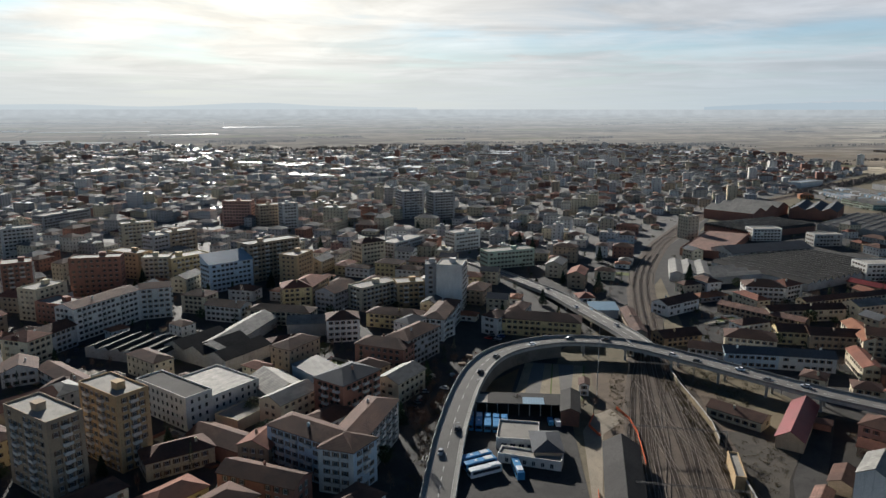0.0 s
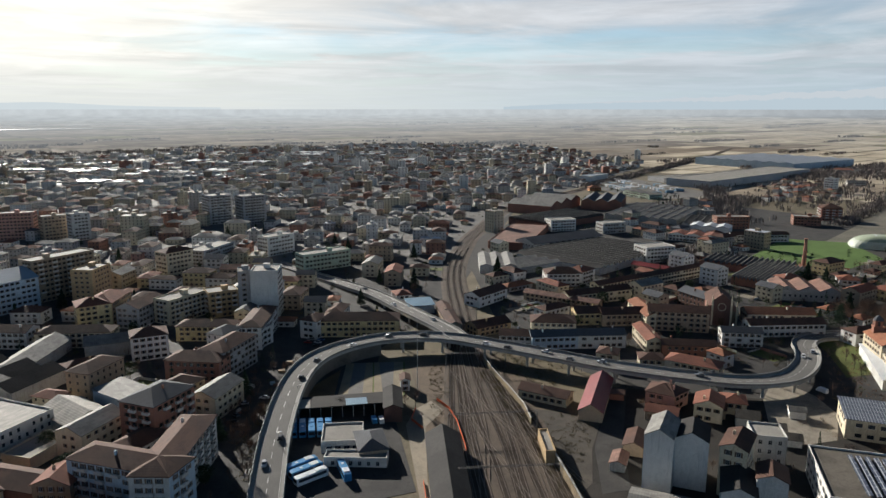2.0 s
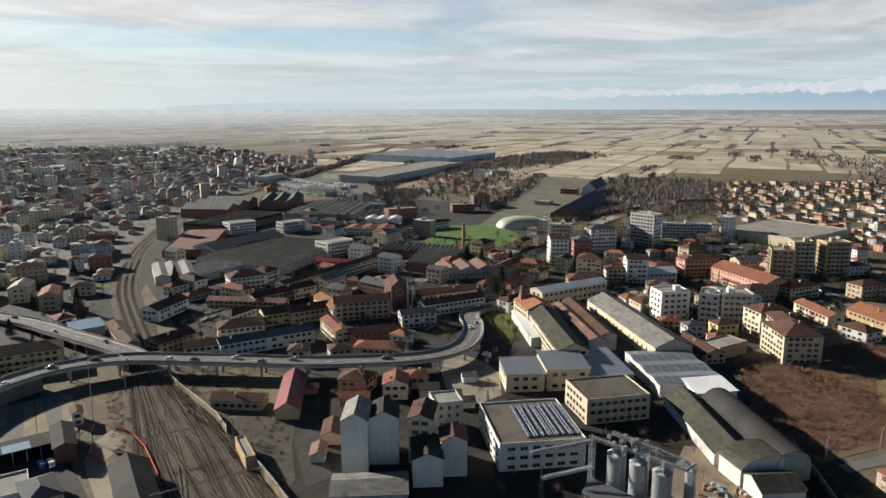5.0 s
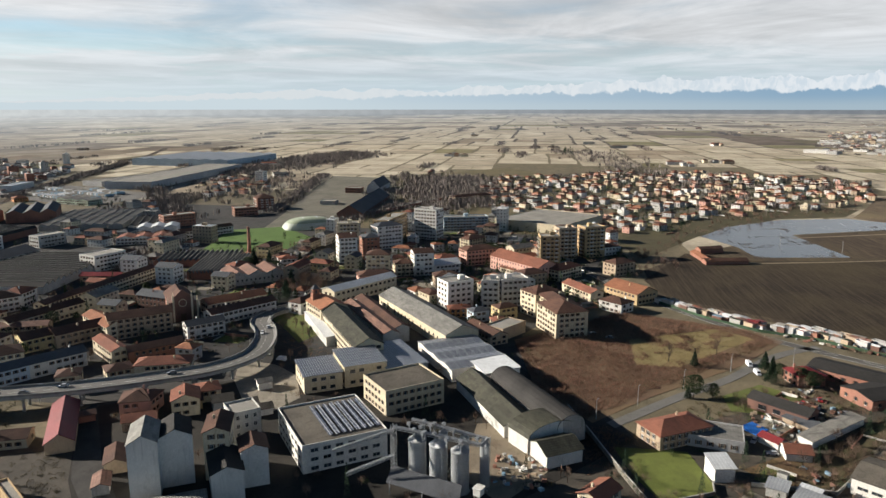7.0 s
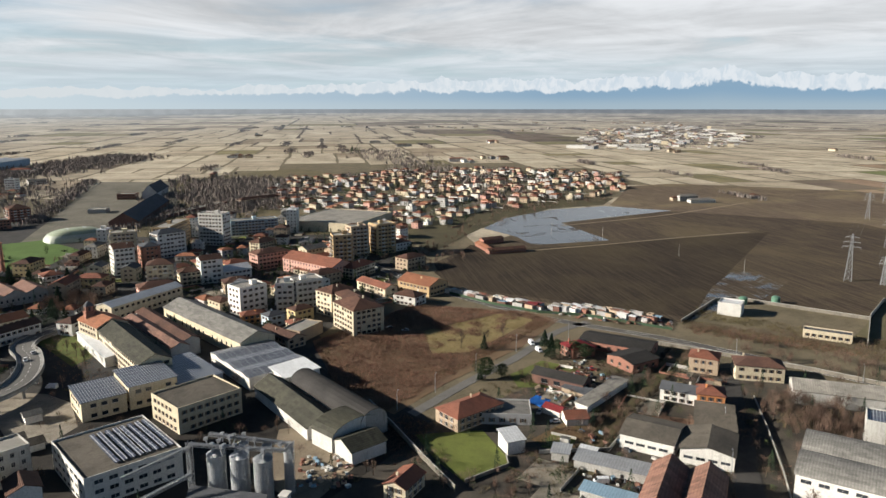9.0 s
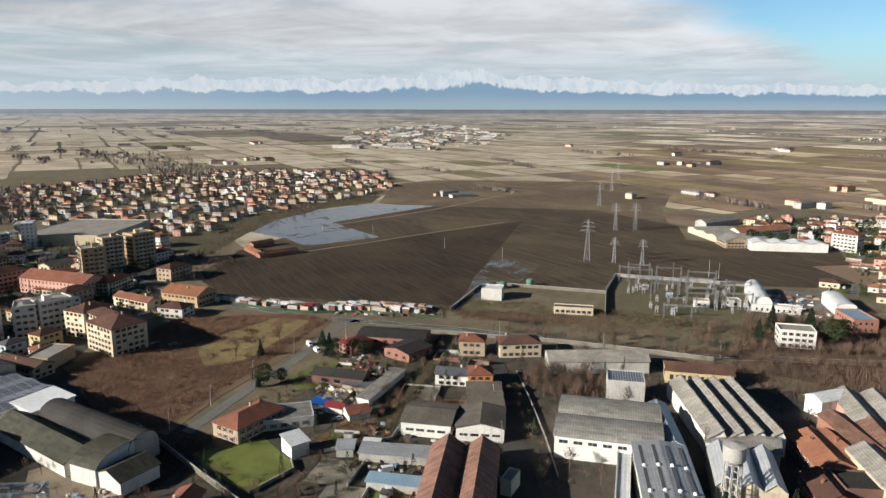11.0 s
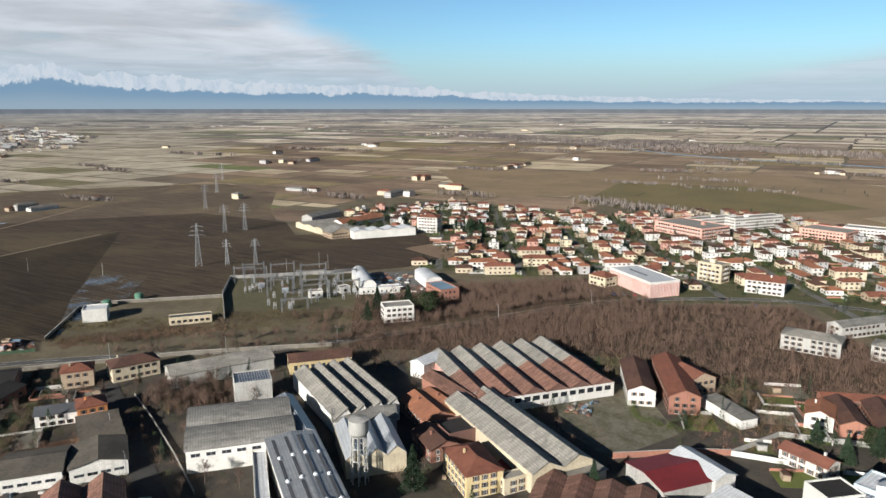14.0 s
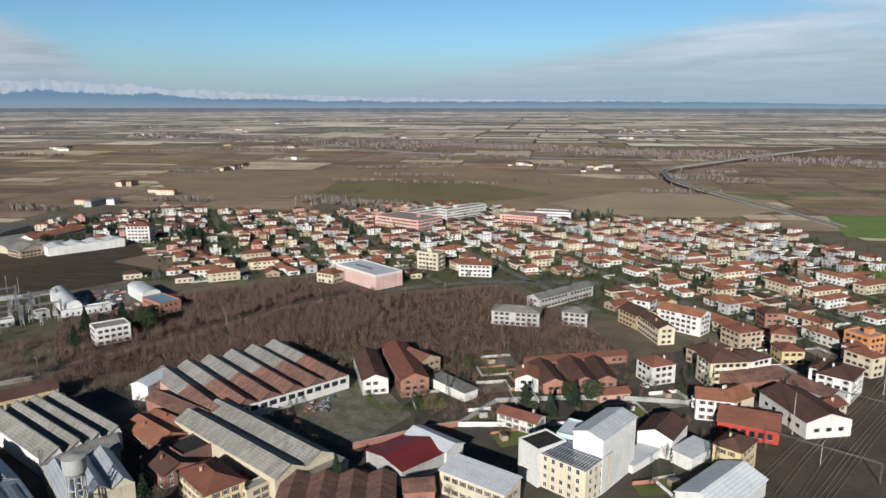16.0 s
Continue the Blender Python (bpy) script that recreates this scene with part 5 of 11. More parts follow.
house(268.7, 218.4, 67.6, 14.2, -125.5, 11.0, 'gable', wall='cream', tile='moss', kind='factory_hall', rise=3.5, sides=(0, 1, 2, 3), label='tall cream rice mill with a grey gabled roof')
house(292.2, 254.0, 22.1, 16.0, -116.1, 12.0, 'gable', wall='cream', tile='orange', kind='factory_hall', rise=3.5)
house(277.9, 246.5, 50.5, 6.3, -125.1, 5.0, 'shed', rise=0.6, wall='white', tile='white', kind='factory_hall', windows=False)
house(294.5, 225.4, 66.0, 8.7, -123.4, 8.0, 'gable', wall='concrete', tile='rust', kind='factory_hall', windows=False)
house(306.0, 226.7, 67.6, 8.4, -124.0, 8.0, 'gable', wall='concrete', tile='brown', kind='factory_hall', windows=False)
# grey tile paints the glancing sun's sheen onto this dark roof
house(319.1, 205.3, 88.0, 19.2, -121.1, 8.0, 'gable', rise=4, wall='cream', tile='fibre', kind='warehouse', spacing=5, shutters=False, floors=1, size=(1.2, 2.2), label='very long cream warehouse with a dark curved roof')
house(350.3, 275.3, 54.6, 12.0, -9.5, 9.0, 'gable', rise=2, wall='cream', tile='white', kind='warehouse', spacing=4, floors=2)
house(303.9, 282.3, 15.8, 10.0, -0.2, 7.0, 'hip', wall='white', tile='brown')
house(154.6, 339.3, 23.7, 14.0, -19.9, 8.0, 'hip', wall='cream', tile='brown')
house(128.9, 327.7, 17.0, 10.0, -23.3, 6.0, 'gable', wall='white', tile='brown')
house(145.8, 319.0, 23.8, 10.0, -9.8, 7.0, 'gable', wall='blue', tile='slate')
house(169.8, 314.4, 24.7, 10.0, -11.9, 7.0, 'gable', wall='white', tile='slate')
house(193.7, 267.3, 24.0, 11.0, -48.3, 6.0, 'hip', wall='cream', tile='red')
house(179.1, 280.4, 11.2, 10.0, -23.9, 5.0, 'hip', wall='cream', tile='brown')
house(161.3, 289.1, 9.7, 10.0, -37.3, 6.5, 'hip', wall='cream', tile='brown')
house(160.8, 240.7, 11.7, 12.0, -45.1, 6.5, 'hip', wall='pink', tile='brown', kind='villa', label='pink plastered villa with a brown hipped roof')
house(162.8, 240.1, 10.7, 12.0, 26.6, 6.5, 'hip', wall='pink', tile='brown')
house(171.3, 224.6, 10.6, 12.0, -39.0, 7.0, 'gable', ridge='y', wall='cream', tile='red')
house(184.7, 227.4, 9.3, 10.0, -32.4, 5.0, 'hip', wall='cream', tile='red')
house(152.4, 227.6, 12.2, 8.0, -40.5, 4.0, 'gable', wall='tan', tile='red', kind='shed')
house(134.1, 248.1, 37.9, 9.3, 55.7, 4.5, 'gable', ridge='x', rise=3, wall='tan', tile='claret', kind='warehouse', windows=False)
house(96.8, 213.6, 17.0, 3.4, -103.4, 4.5, 'flat', wall='ochre', tile='gravel', kind='warehouse', windows=False, label='small flat-roofed railway store with crumbling plaster')
house(115.4, 257.4, 21.3, 9.0, -45.3, 4.0, 'gable', wall='cream', tile='brown')
house(121.7, 351.6, 22.1, 12.0, 16.5, 5.0, 'gable', wall='ochre', tile='brown')
house(104.4, 371.9, 44.2, 7.1, -95.5, 6.0, 'gable', wall='tan', tile='brown', ridge='x')
house(94.4, 401.0, 15.6, 14.0, -2.6, 5.0, 'shed', rise=1, wall='white', tile='blue', kind='warehouse', windows=False)
house(87.9, 422.8, 9.9, 12.0, 5.1, 6.0, 'hip', wall='white', tile='red')
house(139.9, 409.4, 29.0, 12.0, 34.0, 7.0, 'gable', wall='white', tile='brown')
house(181.8, 353.0, 15.4, 12.0, -10.1, 7.0, 'gable', wall='yellow', tile='brown')
house(200.1, 346.3, 25.2, 12.0, -10.3, 7.0, 'gable', wall='tan', tile='brown')
house(225.1, 329.1, 32.1, 12.0, -25.9, 11.0, 'gable', wall='tan', tile='brown', spacing=3.4)
house(240.5, 295.7, 20.1, 9.0, -23.1, 8.0, 'gable', wall='white', tile='slate')
house(193.9, 308.3, 26.7, 8.0, -104.8, 7.0, 'gable', wall='cream', tile='red')
house(205.7, 290.5, 25.8, 9.0, -21.8, 6.0, 'gable', wall='brick', tile='brown')
house(214.9, 345.4, 33.6, 10.0, -102.3, 8.0, 'gable', wall='cream', tile='orange')
house(261.8, 360.4, 26.1, 12.0, -80.5, 9.0, 'gable', wall='dark', tile='slate')
house(208.2, 392.6, 46.5, 10.0, 6.4, 7.0, 'gable', wall='cream', tile='brown')
house(261.5, 419.6, 102.2, 8.2, 17.2, 8.0, 'gable', wall='cream', tile='brown', kind='factory_hall')
house(184.1, 391.5, 49.7, 8.0, -48.2, 5.0, 'gable', wall='tan', tile='rust', kind='warehouse')
house(286.0, 322.6, 37.6, 12.0, -18.0, 7.0, 'gable', wall='cream', tile='orange')
house(275.0, 304.9, 41.8, 10.0, -11.9, 7.0, 'gable', wall='white', tile='brown')
house(343.7, 367.6, 38.6, 26.0, -27.3, 7.0, 'multi', n=3, wall='concrete', tile='rust', kind='factory_hall', floors=1, shutters=False)
house(352.9, 391.2, 14.9, 12.0, -9.1, 7.0, 'hip', wall='white', tile='red')
house(382.1, 370.6, 12.7, 12.0, -32.4, 9.0, 'hip', wall='white', tile='red')
house(344.2, 791.8, 97.2, 54.4, 44.3, 10.0, 'multi', n=3, rise=5, wall='brick', tile='fibre', kind='factory_hall', windows=False, label='three-bay brick hall with grey roofs beside the railway')
house(424.2, 792.0, 47.4, 70.4, 145.7, 10.0, 'multi', n=3, rise=4, wall='brick', tile='slate', kind='factory_hall', windows=False)
house(314.1, 689.4, 51.0, 96.0, 115.7, 6.0, 'saw', n=12, rise=2.2, wall='dark', tile='felt', kind='factory_hall', windows=False)
house(239.7, 607.0, 36.3, 103.5, -32.5, 6.0, 'flat', wall='brick', tile='rust', kind='factory_hall', windows=False, label='wide flat factory roof of rusty brown sheet')
house(261.2, 565.4, 79.0, 26.0, 17.2, 8.0, 'gable', rise=4, wall='concrete', tile='slate', kind='factory_hall', floors=2, spacing=4, shutters=False, label='long grey hall with a slate roof')
house(267.8, 514.2, 102.2, 78.3, 29.8, 5.0, 'saw', n=15, rise=2.4, wall='concrete', tile='felt', kind='factory_hall', windows=False, label='black saw-tooth weaving shed behind pale walls')
house(179.7, 502.6, 27.4, 46.4, 163.8, 6.0, 'multi', n=3, rise=1.6, wall='concrete', tile='fibre', kind='factory_hall', windows=False)
house(206.4, 495.6, 31.9, 51.1, 107.9, 5.0, 'multi', n=3, rise=1.4, wall='concrete', tile='fibre', kind='factory_hall', windows=False)
house(205.8, 439.7, 24.1, 16.0, -11.6, 9.0, 'hip', wall='white', tile='brown')
house(221.1, 442.8, 16.4, 14.0, 30.0, 9.0, 'hip', wall='white', tile='red')
house(311.1, 493.0, 26.6, 18.0, 2.6, 12.0, 'flat', wall='white', tile='gravel', kind='factory_hall')
house(287.5, 458.1, 28.7, 9.0, -58.3, 4.0, 'gable', wall='tan', tile='claret', kind='warehouse')
house(364.5, 447.7, 62.3, 34.0, -51.4, 4.5, 'saw', n=16, rise=2.0, wall='brick', tile='slate', kind='factory_hall', windows=False, label='brick weaving shed with a saw-tooth slate roof')
house(354.6, 410.4, 36.0, 61.5, 125.5, 4.5, 'saw', n=14, rise=2.2, wall='brick', tile='slate', kind='factory_hall', windows=False, label='brick weaving shed with a saw-tooth slate roof')
house(443.2, 707.1, 78.4, 109.0, 132.1, 5.0, 'saw', n=8, rise=1.8, wall='concrete', tile='fibre', kind='factory_hall', windows=False)
house(454.3, 634.8, 30.5, 60.7, 137.6, 5.0, 'saw', n=4, rise=1.5, wall='concrete', tile='felt', kind='factory_hall', windows=False)
house(340.5, 619.6, 25.4, 14.0, 2.6, 10.0, 'flat', wall='concrete', tile='gravel', kind='factory_hall')
house(297.6, 645.0, 26.9, 16.0, 0.4, 11.0, 'flat', wall='white', tile='gravel', kind='factory_hall')
house(395.0, 559.2, 44.7, 20.0, -45.2, 6.0, 'multi', n=3, rise=2, wall='white', tile='red', kind='warehouse')
house(438.7, 597.5, 37.7, 22.0, -44.2, 6.0, 'multi', n=3, rise=2, wall='white', tile='white', kind='warehouse', windows=False)
house(471.9, 611.2, 32.9, 14.0, -17.1, 12.0, 'flat', wall='brick', tile='gravel', kind='apartment_block')
house(612.9, 629.5, 20.6, 20.0, -32.5, 14.0, 'hip', wall='brick', tile='brown', balconies=2, kind='apartment_block')
house(562.2, 608.6, 26.1, 18.0, -32.5, 9.0, 'flat', wall='brick', tile='gravel', kind='apartment_block')
house(815.6, 841.7, 13.4, 14.0, 18.0, 20.0, 'flat', wall='white', tile='gravel', kind='apartment_block')
house(922.0, 903.3, 26.1, 12.0, -32.6, 6.0, 'gable', wall='white', tile='fibre', kind='warehouse')
house(686.2, 588.8, 19.4, 18.0, -64.5, 4.0, 'flat', wall='concrete', tile='gravel', kind='warehouse', windows=False)
house(800.9, 638.9, 23.0, 18.0, -67.4, 7.0, 'flat', wall='brick', tile='gravel', kind='warehouse')
house(813.0, 1030.9, 74.7, 352.7, -64.7, 11.0, 'flat', wall='grey', tile='pale', kind='warehouse', windows=False, label='very large pale distribution warehouse')
house(758.5, 1055.8, 42.2, 216.4, -82.6, 7.0, 'flat', wall='grey', tile='pale', kind='warehouse', windows=False)
house(1089.4, 1289.9, 225.1, 228.9, -71.2, 14.0, 'multi', n=7, rise=2.5, wall='blue', tile='metal', kind='factory_hall', windows=False, label='long blue-grey factory with a ridged metal roof')
house(936.8, 1103.5, 28.8, 93.6, -58.4, 7.0, 'gable', rise=1, wall='white', tile='metal', kind='warehouse', windows=False)
house(687.1, 530.7, 173.7, 29.2, 25.5, 5.0, 'gable', ridge='x', rise=9, wall='dark', tile='slate', kind='grandstand', windows=False, label='long dark hall with a steep slate roof')
house(847.7, 630.2, 80.1, 19.4, 25.2, 8.0, 'gable', ridge='x', rise=10, wall='grey', tile='slate', kind='warehouse', windows=False)
house(715.2, 492.2, 16.7, 146.3, -91.3, 2.5, 'flat', wall='dark', tile='gravel', kind='warehouse', windows=False)
house(565.9, 1099.1, 64.6, 20.0, 34.7, 8.0, 'flat', wall='white', tile='metal', kind='warehouse', windows=False)
house(520.8, 864.3, 55.7, 22.0, -82.2, 6.0, 'multi', n=3, rise=2, wall='green', tile='pale', kind='warehouse')
house(491.4, 950.2, 17.0, 14.0, -14.6, 5.0, 'hip', wall='orange', tile='orange')
house(448.3, 540.3, 53.0, 10.0, -13.3, 7.0, 'gable', wall='white', tile='brown')
house(36.4, 230.6, 10.1, 15.7, -1.7, 4.5, 'hip', rise=2.0, wall='tan', tile='slate', kind='depot_office', label='depot wing with a hipped slate roof', floors=1)
house(30.2, 223.7, 21.7, 6.0, -17.5, 3.0, 'flat', wall='white', tile='gravel', kind='depot_office', label='low white annexe of the bus depot', floors=1, shutters=False)
house(116.6, 166.4, 23.8, 13.5, -37.1, 3.5, 'gable', rise=1.6, wall='concrete', tile='fibre', kind='shed', windows=False, label='low sheds with ribbed grey roofs before the grain stores')
house(277.1, 156.4, 42.0, 29.4, -125.5, 6.0, 'multi', n=3, rise=0.9, wall='white', tile='solar', kind='factory_hall', windows=False, label='long hall with solar panels on its saw-tooth roof')
house(265.8, 132.8, 16.3, 16.3, -128.7, 7.0, 'shed', rise=1, wall='white', tile='white', kind='factory_hall', windows=False)
house(241.5, 102.8, 52.9, 12.3, -125.5, 6.0, 'barrel', n=1, rise=5, wall='concrete', tile='felt', kind='factory_hall', windows=False)
house(237.3, 118.7, 49.6, 13.6, -128.8, 5.0, 'gable', rise=4, wall='white', tile='moss', kind='factory_hall', windows=False)
house(221.4, 90.8, 11.5, 21.6, -117.8, 6.0, 'barrel', n=1, rise=4, wall='white', tile='moss', kind='factory_hall', windows=False)
house(212.6, 81.8, 12.6, 14.3, -125.4, 5.0, 'gable', rise=2.5, wall='white', tile='moss', kind='factory_hall', windows=False)
house(191.7, 58.5, 8.0, 12.0, -103.4, 5.0, 'gable', wall='cream', tile='red')
house(361.9, 210.4, 17.9, 14.0, -29.9, 16.7, 'flat', wall='white', tile='gravel', balconies=1, spacing=3.8, kind='apartment_block')
house(373.8, 191.5, 10.6, 14.0, -66.1, 17.0, 'flat', wall='white', tile='gravel', balconies=2, kind='apartment_block')
house(384.1, 182.8, 17.6, 14.0, -44.2, 17.0, 'flat', wall='white', tile='gravel', balconies=1, kind='apartment_block')
house(375.3, 159.1, 15.0, 18.9, -118.7, 14.0, 'hip', wall='cream', tile='brown', balconies=1, kind='apartment_block')
house(348.4, 134.7, 24.3, 18.7, -130.8, 14.0, 'hip', wall='cream', tile='brown', balconies=1, kind='apartment_block')
house(360.4, 141.5, 30.7, 12.7, -133.9, 14.0, 'hip', wall='cream', tile='brown', balconies=1, kind='apartment_block')
house(345.2, 197.6, 13.8, 8.0, -48.6, 5.0, 'hip', wall='orange', tile='red')
house(342.0, 183.4, 10.4, 8.0, -32.3, 6.5, 'hip', wall='blue', tile='slate')
house(355.5, 173.3, 12.5, 9.0, -30.3, 7.0, 'hip', wall='yellow', tile='brown')
house(316.1, 164.6, 25.6, 10.9, -118.8, 5.0, 'gable', wall='tan', tile='brown')
house(335.8, 166.7, 7.9, 9.0, -43.1, 5.0, 'hip', wall='cream', tile='red')
house(326.9, 158.2, 20.2, 12.0, -10.7, 6.0, 'flat', wall='tan', tile='gravel', windows=False)
house(464.3, 212.0, 54.0, 19.8, -114.2, 10.0, 'gable', wall='pink', tile='red', kind='school', shutters=False, label='long red-roofed brick school')
house(456.4, 210.0, 36.3, 9.0, -111.7, 4.0, 'gable', wall='cream', tile='red', kind='school')
house(674.7, 280.6, 76.6, 90.4, 84.4, 9.0, 'flat', wall='cream', tile='pale', kind='supermarket', windows=False, label='large cream supermarket with a pale flat roof')
house(491.3, 203.4, 14.9, 14.0, -58.4, 25.0, 'flat', wall='ochre', tile='gravel', balconies=2, kind='apartment_block')
house(532.3, 206.7, 15.3, 14.0, -48.2, 25.0, 'flat', wall='tan', tile='gravel', balconies=2, kind='apartment_block')
house(549.7, 191.0, 18.6, 14.0, -41.1, 25.0, 'flat', wall='ochre', tile='gravel', balconies=3, kind='apartment_block')
house(473.9, 385.4, 18.9, 14.0, -49.2, 22.0, 'flat', wall='cream', tile='gravel', balconies=2, kind='apartment_block')
house(429.3, 351.2, 14.5, 14.0, -38.5, 20.0, 'gable', wall='white', tile='brown', kind='apartment_block')
house(447.6, 342.0, 12.8, 14.0, -35.3, 18.0, 'hip', wall='brick', tile='slate', kind='apartment_block')
house(396.5, 294.6, 16.8, 14.0, -58.4, 18.0, 'hip', wall='cream', tile='brown', balconies=2, kind='apartment_block')
house(547.8, 348.7, 23.5, 14.0, -86.7, 28.0, 'flat', wall='white', tile='gravel', kind='apartment_block')
house(492.2, 357.2, 24.0, 14.0, -28.4, 20.0, 'hip', wall='white', tile='slate', kind='apartment_block')
house(520.2, 373.3, 50.2, 14.0, 14.0, 22.0, 'flat', wall='ochre', tile='gravel', kind='apartment_block')
house(604.8, 342.6, 45.2, 14.0, -49.0, 14.0, 'flat', wall='blue', tile='gravel', balconies=2, kind='apartment_block')
house(422.5, 274.4, 14.9, 12.0, -42.5, 17.0, 'gable', wall='white', tile='brown', kind='apartment_block')
house(385.6, 289.4, 25.5, 14.0, -43.1, 6.0, 'hip', wall='pink', tile='brown')
house(415.4, 286.0, 14.7, 12.0, -43.5, 9.0, 'hip', wall='cream', tile='brown')
house(437.7, 264.6, 20.4, 14.0, -36.3, 7.0, 'gable', wall='white', tile='white', kind='warehouse')
house(402.3, 241.4, 17.7, 12.0, -47.7, 8.0, 'hip', wall='tan', tile='brown')
house(476.5, 257.1, 26.8, 14.0, -33.9, 12.0, 'hip', wall='pink', tile='brown')
house(534.2, 293.8, 20.7, 12.0, -17.1, 8.0, 'hip', wall='cream', tile='brown')
house(434.9, 122.6, 28.3, 18.0, -116.9, 7.0, 'gable', wall='ochre', tile='orange')
house(424.8, 151.3, 32.0, 10.0, -124.7, 6.0, 'gable', wall='cream', tile='red')
house(404.5, 122.2, 16.5, 12.0, -108.2, 6.0, 'hip', wall='white', tile='brown')
house(466.6, 181.7, 26.6, 14.0, -15.4, 8.0, 'hip', wall='cream', tile='red')
house(555.0, 200.9, 15.9, 12.0, -40.7, 6.0, 'hip', wall='white', tile='brown')
house(576.3, 89.9, 34.1, 8.0, -55.0, 3.0, 'gable', wall='brick', tile='brown', kind='farmstead', label='ruined brick farmstead standing alone in the field', windows=False)
house(583.3, 108.7, 37.8, 6.6, -149.4, 3.0, 'gable', wall='brick', tile='orange', kind='farmstead', label='ruined brick farm wing', windows=False)
house(615.0, 109.6, 21.4, 8.0, -45.3, 4.0, 'gable', wall='brick', tile='brown', kind='farmstead', label='roof of a ruined farm barn', windows=False)
house(813.4, 452.1, 58.6, 12.0, -27.0, 6.0, 'hip', wall='tan', tile='brown')
house(193.7, -24.9, 23.0, 41.2, -101.7, 8.0, 'multi', n=2, rise=4.0, wall='brick', tile='rust', kind='factory_hall', windows=False)
house(246.5, -19.1, 18.9, 18.8, -105.7, 5.5, 'gable', rise=2, wall='white', tile='tar', kind='warehouse', shutters=False, size=(3, 1), spacing=4, floors=1)
house(241.5, -37.9, 17.6, 18.8, -100.1, 5.5, 'gable', rise=2, wall='white', tile='tar', kind='warehouse', shutters=False, size=(3, 1), spacing=4, floors=1)
house(265.0, -42.3, 27.9, 14.1, -5.1, 4.5, 'multi', n=3, rise=2, wall='concrete', tile='tar', kind='factory_hall', windows=False)
house(287.1, -43.1, 10.6, 11.0, -94.0, 6.5, 'hip', wall='orange', tile='red', label='two-storey orange house with a red hipped roof')
house(290.7, -31.7, 14.9, 9.0, -104.4, 5.0, 'gable', wall='white', tile='slate')
house(328.7, -44.8, 12.8, 11.0, -101.6, 7.5, 'hip', wall='tan', tile='red')
house(325.7, -67.3, 20.5, 12.0, -89.2, 7.0, 'hip', wall='cream', tile='brown', label='cream two-family house with balconies')
house(335.6, 14.0, 11.6, 13.0, -141.4, 5.0, 'hip', wall='brick', tile='claret')
house(348.9, -5.7, 35.5, 16.0, -105.8, 4.5, 'gable', rise=1.5, wall='brick', tile='felt', kind='warehouse', spacing=5, floors=1)
house(326.9, -12.5, 16.5, 17.0, -133.7, 4.5, 'gable', rise=1.5, wall='brick', tile='felt', kind='warehouse', spacing=5, floors=1)
house(293.4, 18.2, 24.2, 9.0, -109.9, 4.5, 'gable', wall='dark', tile='felt', kind='warehouse', spacing=6, size=(3, 1.8), floors=1, shutters=False)
house(249.7, 50.0, 13.3, 23.5, -126.3, 5.6, 'hip', wall='tan', tile='red', kind='villa', label='brick villa with a red hipped roof')
house(254.9, 38.1, 22.7, 14.6, -78.9, 3.8, 'flat', wall='grey', tile='fibre', kind='warehouse', spacing=4, floors=1, label='low grey workshop beside the villa')
house(284.0, 0.1, 36.1, 5.5, -25.3, 3.0, 'shed', rise=0.4, wall='white', tile='pale', kind='shed', windows=False)
house(257.6, 9.8, 8.6, 8.0, -68.9, 3.0, 'gable', wall='white', tile='red', kind='shed', windows=False)
house(262.9, 18.0, 8.0, 5.0, -118.2, 2.8, 'gable', wall='white', tile='claret', kind='shed', windows=False)
house(284.2, 9.6, 14.1, 6.0, -120.4, 2.6, 'shed', rise=0.6, wall='tan', tile='slate', kind='shed', windows=False)
house(229.1, 30.1, 6.8, 8.0, -55.4, 5.0, 'shed', rise=1.2, wall='white', tile='white', kind='shed', windows=False, label='white sheet-metal garage on a lawn')
house(227.1, 12.2, 5.9, 6.0, -94.0, 3.2, 'shed', rise=0.5, wall='concrete', tile='metal', kind='shed', windows=False)
house(221.3, -6.9, 27.7, 7.0, -102.4, 3.2, 'shed', rise=0.6, wall='concrete', tile='metal', kind='shed', windows=False)
house(229.6, 3.3, 5.8, 5.0, -102.6, 2.6, 'shed', rise=0.3, wall='white', tile='white', kind='shed', windows=False)
house(202.2, -4.7, 17.1, 5.0, -105.6, 3.0, 'shed', rise=0.5, wall='concrete', tile='blue', kind='shed', windows=False)
house(198.7, -41.8, 3.8, 8.0, -120.8, 5.0, 'flat', wall='green', tile='gravel', kind='shed', windows=False)
house(328.5, -212.5, 17.3, 12.0, -109.4, 9.0, 'flat', wall='white', tile='gravel', kind='villa', label='white two-storey substation office with tall windows')
house(410.9, -236.2, 43.4, 10.0, 160.1, 5.0, 'barrel', n=1, rise=4, wall='white', tile='white', kind='hangar', windows=False, label='white round-roofed storage hangar in the works yard')
house(387.1, -234.8, 27.0, 7.0, -115.0, 4.0, 'flat', wall='white', tile='white', kind='warehouse', spacing=3, floors=1, shutters=False)
house(355.1, -263.7, 22.0, 13.1, 171.8, 7.0, 'flat', wall='brick', tile='blue', kind='warehouse', spacing=3, floors=2, shutters=False)
house(389.3, -275.8, 29.2, 11.2, 162.6, 6.0, 'barrel', n=1, rise=2, wall='white', tile='white', kind='warehouse', windows=False)
house(401.9, -216.0, 7.0, 6.0, -93.9, 4.0, 'flat', wall='white', tile='gravel', kind='switch_house', label='small white switch house in the substation')
house(401.9, -195.4, 9.2, 6.0, -110.2, 4.0, 'flat', wall='white', tile='gravel', kind='switch_house', label='small white switch house in the substation')
